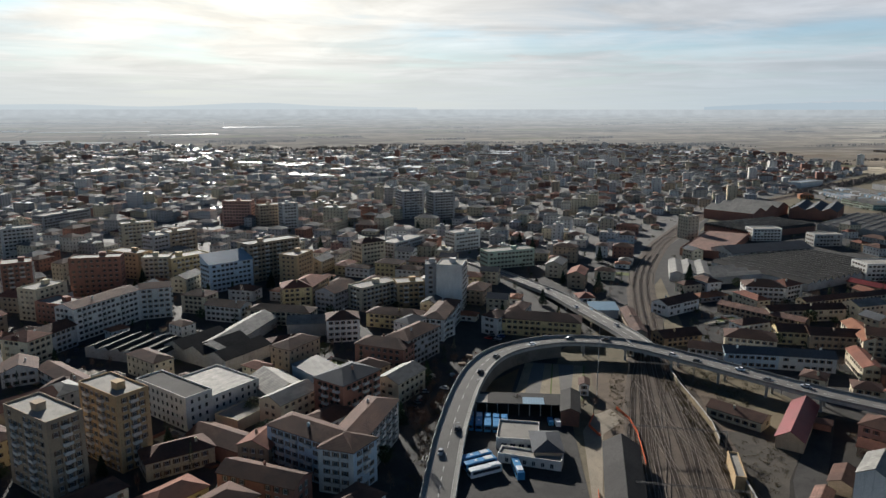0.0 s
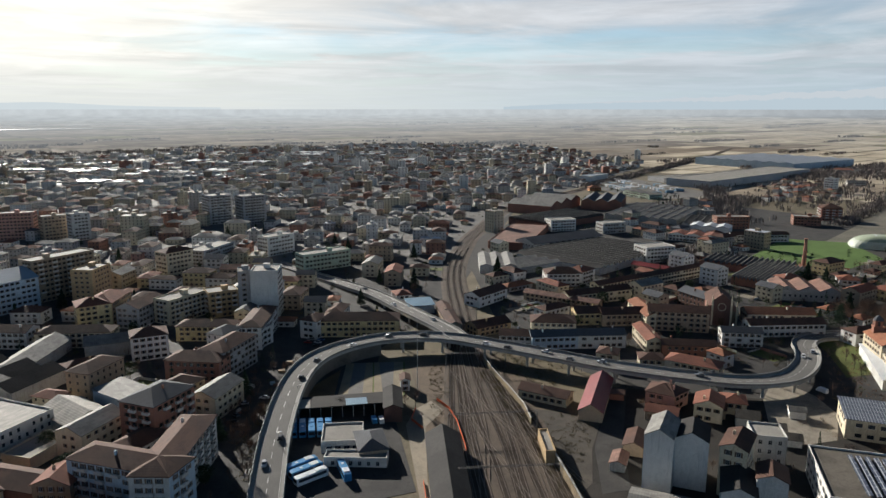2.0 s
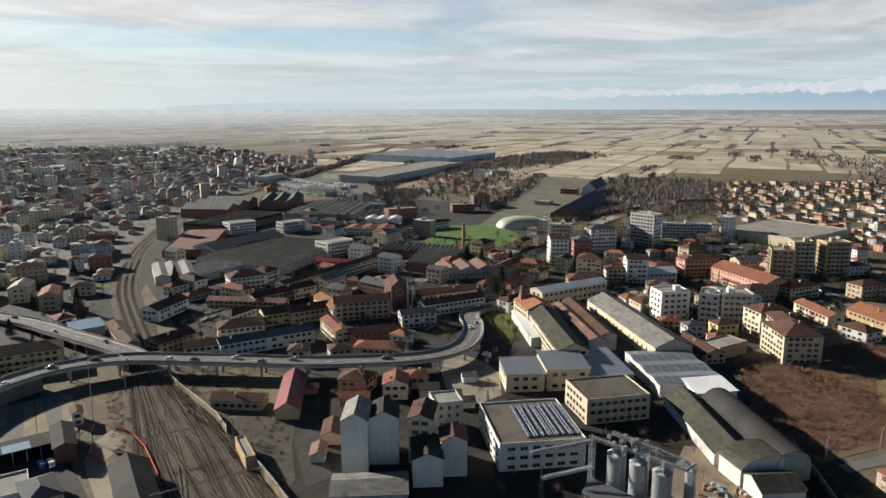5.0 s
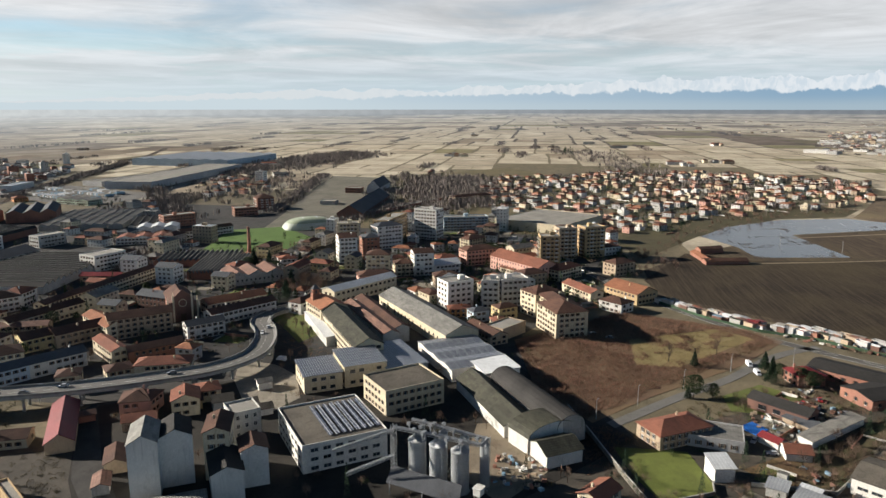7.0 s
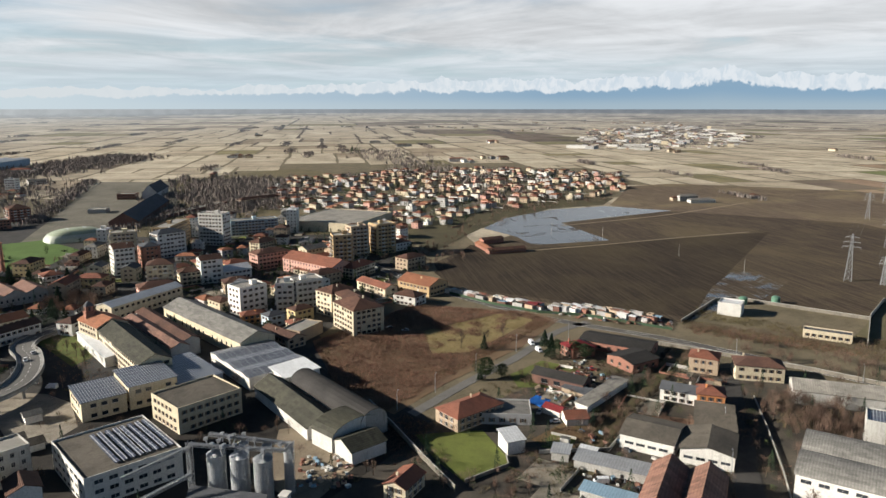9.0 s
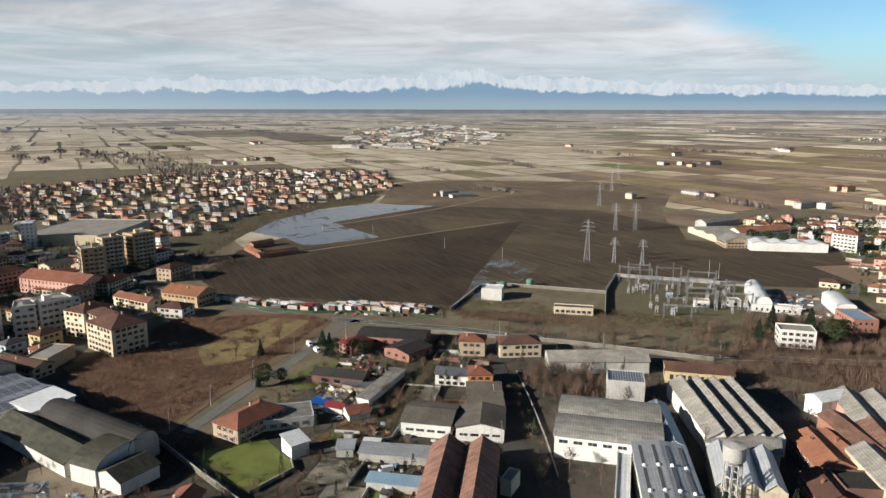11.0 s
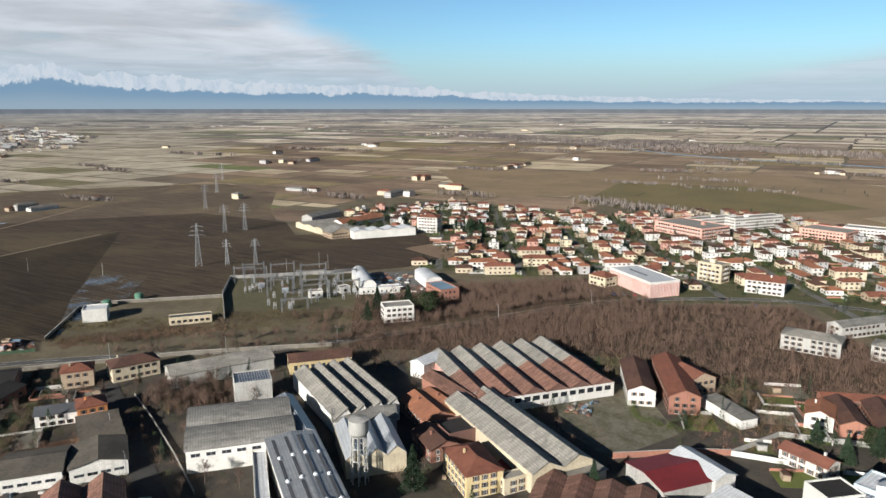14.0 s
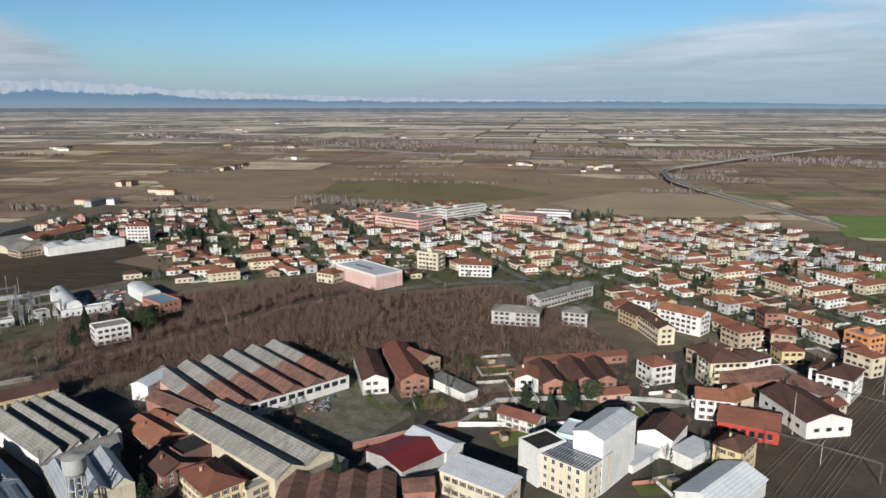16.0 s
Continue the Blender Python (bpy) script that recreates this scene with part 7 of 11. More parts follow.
def fill(poly, step, turn, styles, seed, near=800, most=120, joined=FAR_TOWN, chance=0.85, jitter=0.2, tall=0.0):
    """Houses on a loose street grid inside a polygon; the near ones are things of their own."""
    rnd = random.Random(seed)
    xs, ys = [p[0] for p in poly], [p[1] for p in poly]
    cx, cy = sum(xs) / len(xs), sum(ys) / len(ys)
    R = max(max(xs) - min(xs), max(ys) - min(ys))
    q = radians(turn)
    made = 0
    n = int(R / step) + 1
    spots = [(i, j) for i in range(-n, n + 1) for j in range(-n, n + 1)]
    spots.sort(key=lambda p: (cx + (p[0] * math.cos(q) - p[1] * math.sin(q)) * step) ** 2 + (cy + (p[0] * math.sin(q) + p[1] * math.cos(q)) * step) ** 2)
    for i, j in spots:
        u, v = (i + rnd.uniform(-jitter, jitter)) * step, (j + rnd.uniform(-jitter, jitter)) * step
        x, y = cx + u * math.cos(q) - v * math.sin(q), cy + u * math.sin(q) + v * math.cos(q)
        if not inside((x, y), poly) or any(inside((x, y), k) for k in KEEP_CLEAR):
            continue
        if j % 4 == 0 or rnd.random() > chance:         # streets and gaps
            if rnd.random() < 0.5:
                TREE_SPOTS.append((x, y))
            continue
        d = math.hypot(x, y)
        style = rnd.choice(styles)
        rot = turn + rnd.choice((0, 90)) + rnd.uniform(-4, 4)
        if d < near and made < most:
            ob, w, l, used = t = template(style, rnd.randrange(10))
            if not clear(x, y, max(w, l) * 0.5):
                TREE_SPOTS.append((x, y))
                continue
            claim(x, y, min(w, l) * 0.6)
            if not used:
                ob.matrix_basis = pose(x, y, 0, 0, 0, rot)
                t[3] = True
            else:
                copy_thing(ob, pose(x, y, 0, 0, 0, rot))
            made += 1
        else:
            big = rnd.random() < tall
            if style == "hall":
                w, l, h = rnd.uniform(26, 80), rnd.uniform(18, 42), rnd.uniform(5, 9)
                joined_house(joined, w, l, h, 1.0, pose(x, y, 0, 0, 0, rot), True, 1 + rnd.choice((1, 1, 4, 5)), 1 + len(FAR_WALLS) + rnd.choice((3, 4, 5, 5)))
                continue
            w, l = (rnd.uniform(10, 22), rnd.uniform(9, 13)) if style != "suburb" else (rnd.uniform(7.5, 13), rnd.uniform(7, 9.5))
            h = rnd.uniform(15, 24) if big else rnd.choice((3.5, 6.3, 6.6, 7, 9.4, 9.6, 12.4)) if style != "suburb" else rnd.choice((3.4, 5.8, 6.2))
            if not clear(x, y, max(w, l) * 0.45):
                continue
            if d < 2300:
                claim(x, y, min(w, l) * 0.6)
            flat = big or rnd.random() < 0.12
            # town walls and roofs lean white and grey, partly standing in for haze
            wall = 1 + (rnd.choice((0, 0, 3, 3, 4, 4, 5, 7, 1)) if joined is FAR_VILLAGE and y > -100 else rnd.choice((0, 0, 1, 1, 1, 3, 4, 4, 7)) if style == "suburb" else rnd.choice((0, 1, 1, 1, 1, 4, 4, 5, 5, 3, 0, 6)))
            roof = 1 + len(FAR_WALLS) + (rnd.choice((3, 4, 4, 5, 6)) if flat else rnd.choice((0, 0, 0, 1, 3, 3, 3, 6) if style != "suburb" else (0, 0, 1, 1, 2)))
            joined_house(joined, w, l, h, min(w, l) * 0.2, pose(x, y, 0, 0, 0, rot), flat, wall, roof)
    FILLED[0] += made


def street_patch(name, pts, material, label, z=0.03):
    s = Shape()
    s.slab([(x, y, z) for x, y in pts], 0.03)
    lone(name, s, material, label, "ground", kind="structure")


TOWN_WEST = [(-330, 330), (-215, 330), (-120, 380), (100, 345), (108, 400), (128, 480), (160, 560), (205, 660), (310, 810), (500, 1040), (780, 1310), (853, 1960), (416, 2280), (-56, 2090), (-415, 1836), (-929, 2280), (-1480, 2200), (-700, 1100)]
TOWN_NEAR = [(-260, 180), (-150, 150), (-20, 180), (-4, 260), (20, 330), (-100, 400), (-230, 340)]
TOWN_EAST = [(150, 470), (130, 390), (125, 330), (240, 255), (330, 300), (470, 330), (560, 260), (640, 215), (700, 300), (720, 420), (560, 430), (420, 560), (600, 820), (520, 960), (330, 790), (220, 640)]
INNER_EAST = [(395, 130), (440, 130), (520, 145), (640, 205), (560, 270), (470, 330), (390, 300), (350, 210)]
VILLAGE = [(875, 482), (1079, 551), (1250, 448), (1389, 271), (1330, 3), (1109, -9), (1000, 20), (930, 72), (858, 112), (790, 168), (700, 152), (645, 205), (735, 300), (760, 400)]
FAR_VILLAGE_PLAN = [(2147, 163), (3864, 185), (5304, -385), (3210, -552), (2455, -384), (2107, -106)]
SUBURB_HOUSES = [(548, -268), (512, -310), (430, -300), (375, -330), (335, -392), (262, -368), (205, -440), (150, -400), (60, -395), (-20, -395), (-60, -500), (-20, -640), (76, -795), (288, -735), (440, -770), (545, -610), (720, -540), (735, -400), (640, -330)]
street_patch("pavement_town", [(-700, 1000), (-330, 300), (-260, 150), (0, 120), (60, 340), (110, 400), (320, 820), (780, 1310), (800, 1900), (-56, 2000), (-900, 2200)], ASPHALT, "dark streets and yards of the old town")
# paler ground than the near town, to imitate haze over the distant streets
street_patch("pavement_far_town", [(-420, 560), (170, 560), (320, 820), (780, 1310), (850, 1950), (420, 2270), (-56, 2080), (-415, 1836), (-929, 2280), (-1480, 2200)], LIGHTROAD, "grey streets of the far town, lightened for haze", 0.06)
street_patch("pavement_works", [(125, 330), (240, 60), (330, 150), (520, 145), (640, 205), (700, 420), (560, 820), (330, 800), (170, 560)], ASPHALT, "dark streets and yards of the works quarter", 0.035)
street_patch("pavement_mills", [(104, 150), (240, 62), (300, 24), (336, -60), (318, -140), (262, -172), (226, -250), (100, -150), (40, -60)], mat("yard_dark", (0.10, 0.085, 0.066), (0.046, 0.042, 0.037), scale=0.7, fine=14, stains=0.55), "dark yards and lanes between the mills", 0.04)
street_patch("pavement_south", [(100, -150), (226, -250), (190, -262), (150, -290), (86, -330), (40, -400), (-70, -400), (-70, -110), (40, -60)], mat("yard_dark", (0.10, 0.085, 0.066)), "dark yards and lanes round the old works", 0.045)
street_patch("suburb_gardens", SUBURB_HOUSES, mat("garden_earth", (0.10, 0.095, 0.048), (0.055, 0.056, 0.028), scale=0.8, fine=10, stains=0.45), "gardens and lanes between the suburb houses")

fill(TOWN_NEAR, 21, -34, ("old", "old", "suburb"), 11, near=900, most=22, chance=0.9)
fill(TOWN_WEST, 19.5, -18, ("old", "old", "old", "old", "suburb", "block"), 12, near=620, most=62, chance=0.86, tall=0.03, jitter=0.34)
fill([(-1100, 1500), (-300, 1150), (250, 1350), (640, 1450), (853, 1960), (416, 2280), (-56, 2090), (-415, 1836), (-929, 2250)], 62, -18, ("hall",), 22, near=0, chance=0.6, jitter=0.4)
fill(TOWN_EAST, 21, 17, ("old", "suburb", "old"), 13, near=700, most=28, chance=0.75, tall=0.06)
fill(INNER_EAST, 20, -30, ("suburb", "old"), 14, most=24, chance=0.9)
fill([(645, 778), (768, 931), (872, 1003), (870, 874), (717, 722), (665, 722)], 21, 10, ("suburb",), 18, near=0, joined=FAR_VILLAGE, chance=0.7, jitter=0.3)
fill([(300, 860), (480, 1010), (700, 1230), (900, 1460), (860, 1900), (560, 1500)], 40, 30, ("old", "block"), 19, near=0, chance=0.6, jitter=0.35, tall=0.1)
fill(VILLAGE, 18.5, -20, ("suburb",), 15, near=0, joined=FAR_VILLAGE, chance=0.72, tall=0.0, jitter=0.42)
fill(FAR_VILLAGE_PLAN, 44, -12, ("suburb", "suburb", "old", "hall"), 17, near=0, joined=FAR_VILLAGE, chance=0.6, tall=0.01, jitter=0.4)
fill(SUBURB_HOUSES, 15.5, -36, ("suburb",), 16, near=640, most=125, joined=FAR_VILLAGE, chance=0.88, jitter=0.33)
for k, (ob, w, l, used) in list(TEMPLATES.items()):
    if not used:
        for o in (*ob.children, ob):
            bpy.data.objects.remove(o)


def scatter_farms():
    """Lone farmsteads and far villages of the plain."""
    rnd = random.Random(9)
    for _ in range(150):
        b, d = radians(rnd.uniform(-170, 45)), 900 * math.exp(rnd.uniform(0, 2.7))
        x, y = -d * math.sin(b), d * math.cos(b)
        if inside((x, y), TOWN) or inside((x, y), SUBURB) or inside((x, y), NEARBY) or (d < 1300 and b > radians(-60)) or (d > 2600 and b > radians(-52)) or d > 7000:
            continue
        for k in range(rnd.choice((1, 2, 3, 3, 5, 14 if d > 3000 else 4))):
            s = 14 + (d * 0.02 if d > 3000 else 0)
            joined_house(FAR_VILLAGE, rnd.uniform(10, 38), rnd.uniform(8, 12), rnd.choice((4, 6, 7)), 2.2, pose(x + rnd.uniform(-2, 2) * s, y + rnd.uniform(-2, 2) * s, 0, 0, 0, rnd.choice((24, 114))),
                         False, 1 + rnd.choice((0, 1, 1, 4, 3, 5)), 1 + len(FAR_WALLS) + rnd.choice((0, 0, 1, 3, 3)))
        TREE_SPOTS.append((x + 20, y + 10))


scatter_farms()
lone("town_houses", FAR_TOWN, FAR_MATS, "close-set far houses and blocks of the town", "houses", kind="stuff")
lone("village_houses", FAR_VILLAGE, FAR_MATS, "far village houses with terracotta roofs", "houses", kind="stuff")

# ---- trees and scrub ----


def twig_tree(rnd, height, spread, twigs, base=0.3):
    """Trunk and limbs, and a crown of fine bare twigs."""
    wood, crown = Shape(), Shape()
    top = Vector((rnd.uniform(-0.4, 0.4), rnd.uniform(-0.4, 0.4), height * 0.72))
    wood.bar((0, 0, -0.2), top, height * 0.035, sides=6, w2=height * 0.012)
    tips = []
    for i in range(11):
        f = rnd.uniform(base, 0.95)
        p = top * f
        q = rnd.uniform(0, 2 * math.pi)
        r = spread * rnd.uniform(0.45, 1.0) * (1.15 - 0.5 * f)
        e = p + Vector((math.cos(q) * r, math.sin(q) * r, height * rnd.uniform(0.12, 0.3)))
        wood.bar(p, e, height * 0.014, sides=4, w2=height * 0.005)
        tips += [(p, e)] * 2
        for _ in range(2):
            g = p.lerp(e, rnd.uniform(0.4, 0.9))
            e2 = g + Vector((rnd.uniform(-1, 1), rnd.uniform(-1, 1), rnd.uniform(0.3, 1.1))) * spread * 0.4
            wood.bar(g, e2, height * 0.006, sides=3, w2=height * 0.002)
            tips.append((g, e2))
    for _ in range(twigs):
        a, b = rnd.choice(tips)
        p = a.lerp(b, rnd.uniform(0.35, 1.05))
        d = Vector((rnd.uniform(-1, 1), rnd.uniform(-1, 1), rnd.uniform(0.2, 1.5))).normalized() * rnd.uniform(0.5, 1.5) * (height / 9)
        s = d.cross(Vector((rnd.uniform(-1, 1), rnd.uniform(-1, 1), rnd.uniform(-1, 1)))).normalized() * 0.05
        crown.face([tuple(p - s), tuple(p + s), tuple(p + d)])
    return wood, crown


def leaf_tree(rnd, height, spread, leaves, cone):
    wood, crown = Shape(), Shape()
    wood.bar((0, 0, -0.2), (0, 0, height * 0.85), height * 0.04, sides=6, w2=0.05)
    lobes = [(rnd.uniform(0, 6.28), rnd.uniform(0.2, 1.0), rnd.uniform(0.7, 1.25)) for _ in range(9)]
    for i in range(10):
        f = rnd.uniform(0.25, 0.85)
        q = rnd.uniform(0, 6.28)
        r = spread * (1 - f if cone else 0.6)
        wood.bar((0, 0, height * f), (math.cos(q) * r, math.sin(q) * r, height * f + 0.1 * height * (0.2 if cone else 1)), height * 0.012, sides=3, w2=0.03)
    for _ in range(leaves):
        f = rnd.random() ** (1.25 if cone else 1.0)
        q = rnd.uniform(0, 6.28)
        lobe = 1 + 0.22 * math.sin(3 * q + lobes[0][0]) + 0.18 * math.sin(7 * f * 3 + q + lobes[1][0])
        prof = (1.02 - f) if cone else math.sqrt(max(0.02, 1 - (2 * f - 1) ** 2))
        r = spread * prof * lobe * (rnd.random() ** 0.35)
        z = height * (0.1 + 0.9 * f) if cone else height * (0.25 + 0.75 * f)
        p = Vector((math.cos(q) * r, math.sin(q) * r, z))
        s = rnd.uniform(0.22, 0.5) * (height / 10) ** 0.5
        a = Vector((rnd.uniform(-1, 1), rnd.uniform(-1, 1), rnd.uniform(-0.6, 0.6))).normalized() * s
        b = Vector((rnd.uniform(-1, 1), rnd.uniform(-1, 1), rnd.uniform(-0.9, 0.5))).normalized() * s
        crown.face([tuple(p - a), tuple(p + b), tuple(p + a)])
    return wood, crown


def make_tree(kind, seed, height, spread, count):
    rnd = random.Random(seed)
    if kind == "bare":
        w, c = twig_tree(rnd, height, spread, count)
        m, lab, cat = TWIG, "leafless winter tree with fine brown twigs", "bare_tree"
    elif kind == "conifer":
        w, c = leaf_tree(rnd, height, spread, count, True)
        m, lab, cat = NEEDLE, "dark green conifer", "conifer"
        lab = "dark green conifer with dense hanging needles"
    else:
        w, c = leaf_tree(rnd, height, spread, count, False)
        m, lab, cat = LEAF, "rounded dark evergreen tree with small leaves", "evergreen_tree"
    ob = thing(cat, 0, 0, 0, 0, lab, "tree")
    part("trunk", w, BARK, ob)
    part("crown", c, m, ob)
    return [ob, False]


TREES = {"bare": [make_tree("bare", 5 + i, 8 + i * 1.1, 3.4 + 0.3 * i, 420) for i in range(3)],
         "conifer": [make_tree("conifer", 21 + i, 13 + 2 * i, 3.6 + 0.5 * i, 2600) for i in range(2)],
         "evergreen": [make_tree("evergreen", 31 + i, 8 + i, 3.6 + 0.4 * i, 1800) for i in range(2)]}


def tree(kind, x, y, size=1.0, rnd=random.Random(77)):
    t = rnd.choice(TREES[kind])
    m = pose(x, y, 0, 0, 0, rnd.uniform(0, 360))
    ob = t[0]
    if t[1]:
        ob = copy_thing(ob, m)
    else:
        ob.matrix_basis = m
        t[1] = True
    ob.scale = (size, size, size * rnd.uniform(0.92, 1.1))


for x, y, s in ((290, 54, 0.4), (326, 26, 0.9), (334, -196, 0.95), (343, 31, 0.75), (166, -117, 1.0),  (352, -213, 1.0), (347, -232, 1.15), (107, -255, 0.7), (93, -248, 0.85), (88, -262, 0.8), (131, -163, 0.8), (378, 402, 1.0), (373, 380, 1.1), (385, 360, 1.0), (166, 462, 1.3), (330, 60, 0.5)):
    tree("conifer", x, y, s)
for x, y, s in ((292, 52, 1.25), (337, 24, 0.8), (325, -231, 1.75), (331, 15, 0.9), (330, -240, 1.3), (328, 10, 0.9), (92, -266, 1.1), (84, -270, 1.2), (295, 45, 0.8), (-62, 232, 1.2), (-20, 222, 0.9), (370, 370, 1.0), (365, 395, 1.0), (430, 300, 0.9), (440, 285, 0.8), (330, 180, 0.8), (355, -225, 0.8), (600, -345, 1.3), (590, -355, 1.4), (610, -335, 1.2), (-75, 262, 1.0), (318, -170, 0.7)):
    tree("evergreen", x, y, s)


def scatter_trees():
    rnd = random.Random(3)
    n = 0
    for x, y in TREE_SPOTS:
        d = math.hypot(x, y)
        if d > 700 or n > 130 or not clear(x, y, 3.0) or any(inside((x, y), k) for k in KEEP_CLEAR[:2]):
            continue
        claim(x, y, 3)
        tree(rnd.choice(("bare", "bare", "bare", "evergreen", "conifer")), x, y, rnd.uniform(0.55, 0.95), rnd)
        n += 1
    for x, y in ((266, 270), (275, 262), (282, 274), (292, 280), (270, 252), (262, 240), (296, 262), (288, 252), (-8, 232), (-10, 246), (-14, 262), (-6, 220), (-16, 280), (30, 268), (282, -84), (276, -90), (270, -96), (262, -92), (266, -104), (290, -80),
                 (258, -100), (240, -170), (236, -164), (244, -176), (300, 8), (275, -2), (262, -12), (330, -110), (340, -120), (320, -100), (210, -64), (200, -72), (300, -20), (308, -82), (300, -88), (296, -96), (304, -100), (290, -92), (284, -98), (278, -80), (296, -78), (288, -70), (302, -72), (310, -94), (345, 62), (352, 54), (330, 72), (60, 262), (57, 268), (100, 300)):
        tree("bare", x, y, rnd.uniform(0.7, 1.0), rnd)


scatter_trees()


def spray(s, p, rnd, height, blades, width, lean=0.5):
    """A clump of upright bare stems."""
    for _ in range(blades):
        a = p + Vector((rnd.uniform(-1, 1), rnd.uniform(-1, 1), 0)) * width
        d = Vector((rnd.uniform(-lean, lean), rnd.uniform(-lean, lean), 1)) * height * rnd.uniform(0.45, 1.0)
        side = Vector((rnd.uniform(-1, 1), rnd.uniform(-1, 1), 0)).normalized() * rnd.uniform(0.035, 0.085)
        s.face([tuple(a - side), tuple(a + side), tuple(a + d)])
        b = a + d * rnd.uniform(0.3, 0.6)
        e = b + Vector((rnd.uniform(-1, 1), rnd.uniform(-1, 1), rnd.uniform(0.4, 1.2))) * height * 0.28
        s.face([tuple(b - side * 0.6), tuple(b + side * 0.6), tuple(e)])


def area(poly, n, seed):
    rnd = random.Random(seed)
    xs, ys = [p[0] for p in poly], [p[1] for p in poly]
    out = []
    while len(out) < n:
        p = (rnd.uniform(min(xs), max(xs)), rnd.uniform(min(ys), max(ys)))
        if inside(p, poly):
            out.append(p)
    return out


def build_woods():
    rnd = random.Random(8)
    wood, thicket, scrub, straw, far, belts = (Shape() for _ in range(6))
    copse = [(300, -165), (392, -220), (374, -278), (331, -380), (263, -358), (207, -425), (116, -362), (86, -330), (143, -286), (209, -270), (262, -212)]
    for x, y in area(copse, 9000, 1):
        if not clear(x, y, 0.3):
            continue
        tall = 6.5 if (x - 300) ** 2 + (y + 280) ** 2 < 75 ** 2 else rnd.choice((2.5, 3, 4, 5))
        spray(wood, Vector((x, y, 0)), rnd, tall * rnd.uniform(0.7, 1.1), 9, 1.6, 0.38)
    for poly, n, h in (([(391, 39), (392, -40), (374, -130), (349, -200), (317, -255), (335, -267), (364, -208), (397, -137), (402, -40)], 620, 3.5),
                       ([(262, -172), (300, -150), (318, -160), (306, -215), (262, -205), (226, -262), (215, -255)], 420, 6),
                       ([(240, -84), (290, -74), (280, -108), (236, -100)], 260, 7), ([(290, 20), (300, 30), (250, -30), (240, -22)], 120, 3)):
        for x, y in area(poly, n, n):
            if clear(x, y, 0.2):
                spray(thicket, Vector((x, y, 0)), rnd, h * rnd.uniform(0.5, 1.1), 8, 1.3, 0.4)
    for x, y in area([(318, 148), (400, 118), (402, 50), (388, 32), (282, 72), (248, 84), (262, 110)], 6400, 2):
        k = noise.noise((x * 0.03, y * 0.03, 0))
        if inside((x, y), [(352, 98), (396, 62), (388, 42), (325, 66), (318, 84)]) and noise.noise((x * 0.08, y * 0.08, 4)) > -0.15:
            spray(straw, Vector((x, y, 0.1)), rnd, rnd.uniform(0.4, 1.0), 12, 1.2, 0.9)
        elif k > -0.55:
            spray(scrub, Vector((x, y, 0.1)), rnd, rnd.uniform(0.7, 1.8) + max(0, k) * 2.4, 12, 1.2, 0.9)
    for poly, n in (([(206, 66), (236, 60), (246, 72), (232, 86), (222, 84)], 160), ([(90, 215), (98, 290), (106, 285), (100, 215)], 150), ([(262, 214), (238, 230), (284, 292), (312, 296)], 200)):
        for x, y in area(poly, n, n):
            if clear(x, y, 0.2):
                spray(scrub, Vector((x, y, 0)), rnd, rnd.uniform(0.6, 1.6), 8, 1.0, 0.8)
    lone("woodland", wood, TWIG, "dense leafless brown woodland and brush", "woodland", kind="stuff")
    lone("hedge_thicket", thicket, TWIG, "tangled bare thicket along the road", "thicket", kind="stuff")
    lone("dry_grass_tufts", straw, STRAW, "pale tufts of dry grass in the wasteland", "grass", kind="stuff")
    lone("scrub", scrub, SCRUB, "reddish-brown dry scrub on rough ground", "scrub", kind="stuff")
    # belts of trees across the plain
    def belt(x0, y0, x1, y1, n, h, wide):
        for _ in range(n):
            f = rnd.random()
            x, y = x0 + (x1 - x0) * f + rnd.gauss(0, wide), y0 + (y1 - y0) * f + rnd.gauss(0, wide)
            if inside((x, y), KEEP_CLEAR[0]):
                continue
            d = math.hypot(x, y)
            k = max(1.0, d / 900)
            for _ in range(7):
                a = Vector((x + rnd.uniform(-4, 4) * k, y + rnd.uniform(-4, 4) * k, 0))
                t = a + Vector((rnd.uniform(-1, 1) * k, rnd.uniform(-1, 1) * k, h * rnd.uniform(0.6, 1.1)))
                s = Vector((rnd.uniform(-1, 1), rnd.uniform(-1, 1), 0)).normalized() * rnd.uniform(0.35, 0.8) * k
                (belts if d > 2300 else far).face([drawn_in(*a), drawn_in(*(a.lerp(t, 0.55) + s)), drawn_in(*t), drawn_in(*(a.lerp(t, 0.6) - s))])
    for a, b, d in EDGES:
        if d < 6500 and rnd.random() < (0.09 if a[1] < 0 else 0.13):
            belt(*a, *b, int(18 + 8 * rnd.random()), rnd.uniform(5, 11), 2 + d * 0.002)
    for x0, y0, x1, y1, n, h, w in ((1700, -2050, -300, -1700, 900, 11, 60), (2600, -2000, 1200, -1750, 700, 11, 70), (900, 130, 1900, 700, 260, 9, 40), (930, 1030, 1500, 1190, 1500, 8, 42), (800, 480, 1030, 610, 1500, 8, 42), (587, 590, 975, 850, 340, 6, 5), (560, 470, 720, 500, 120, 6, 8), (700, 450, 860, 430, 260, 7, 22), (660, 700, 900, 930, 260, 7, 40), (430, 700, 640, 800, 320, 7, 22), (320, 480, 400, 520, 120, 6, 12), (500, 990, 960, 1410, 420, 6, 5),
                                   (-600, 2000, 900, 2300, 500, 10, 60), (500, 620, 700, 980, 160, 9, 10), (460, -690, 640, -700, 160, 7, 18)):
        belt(x0, y0, x1, y1, n, h, w)
    for x, y in TREE_SPOTS:
        d = math.hypot(x, y)
        if d > 1150 and clear(x, y, 1.5):
            belt(x, y, x, y, 3, 7, 2.5)
    # small garden trees and hedges between the houses
    green = Shape()
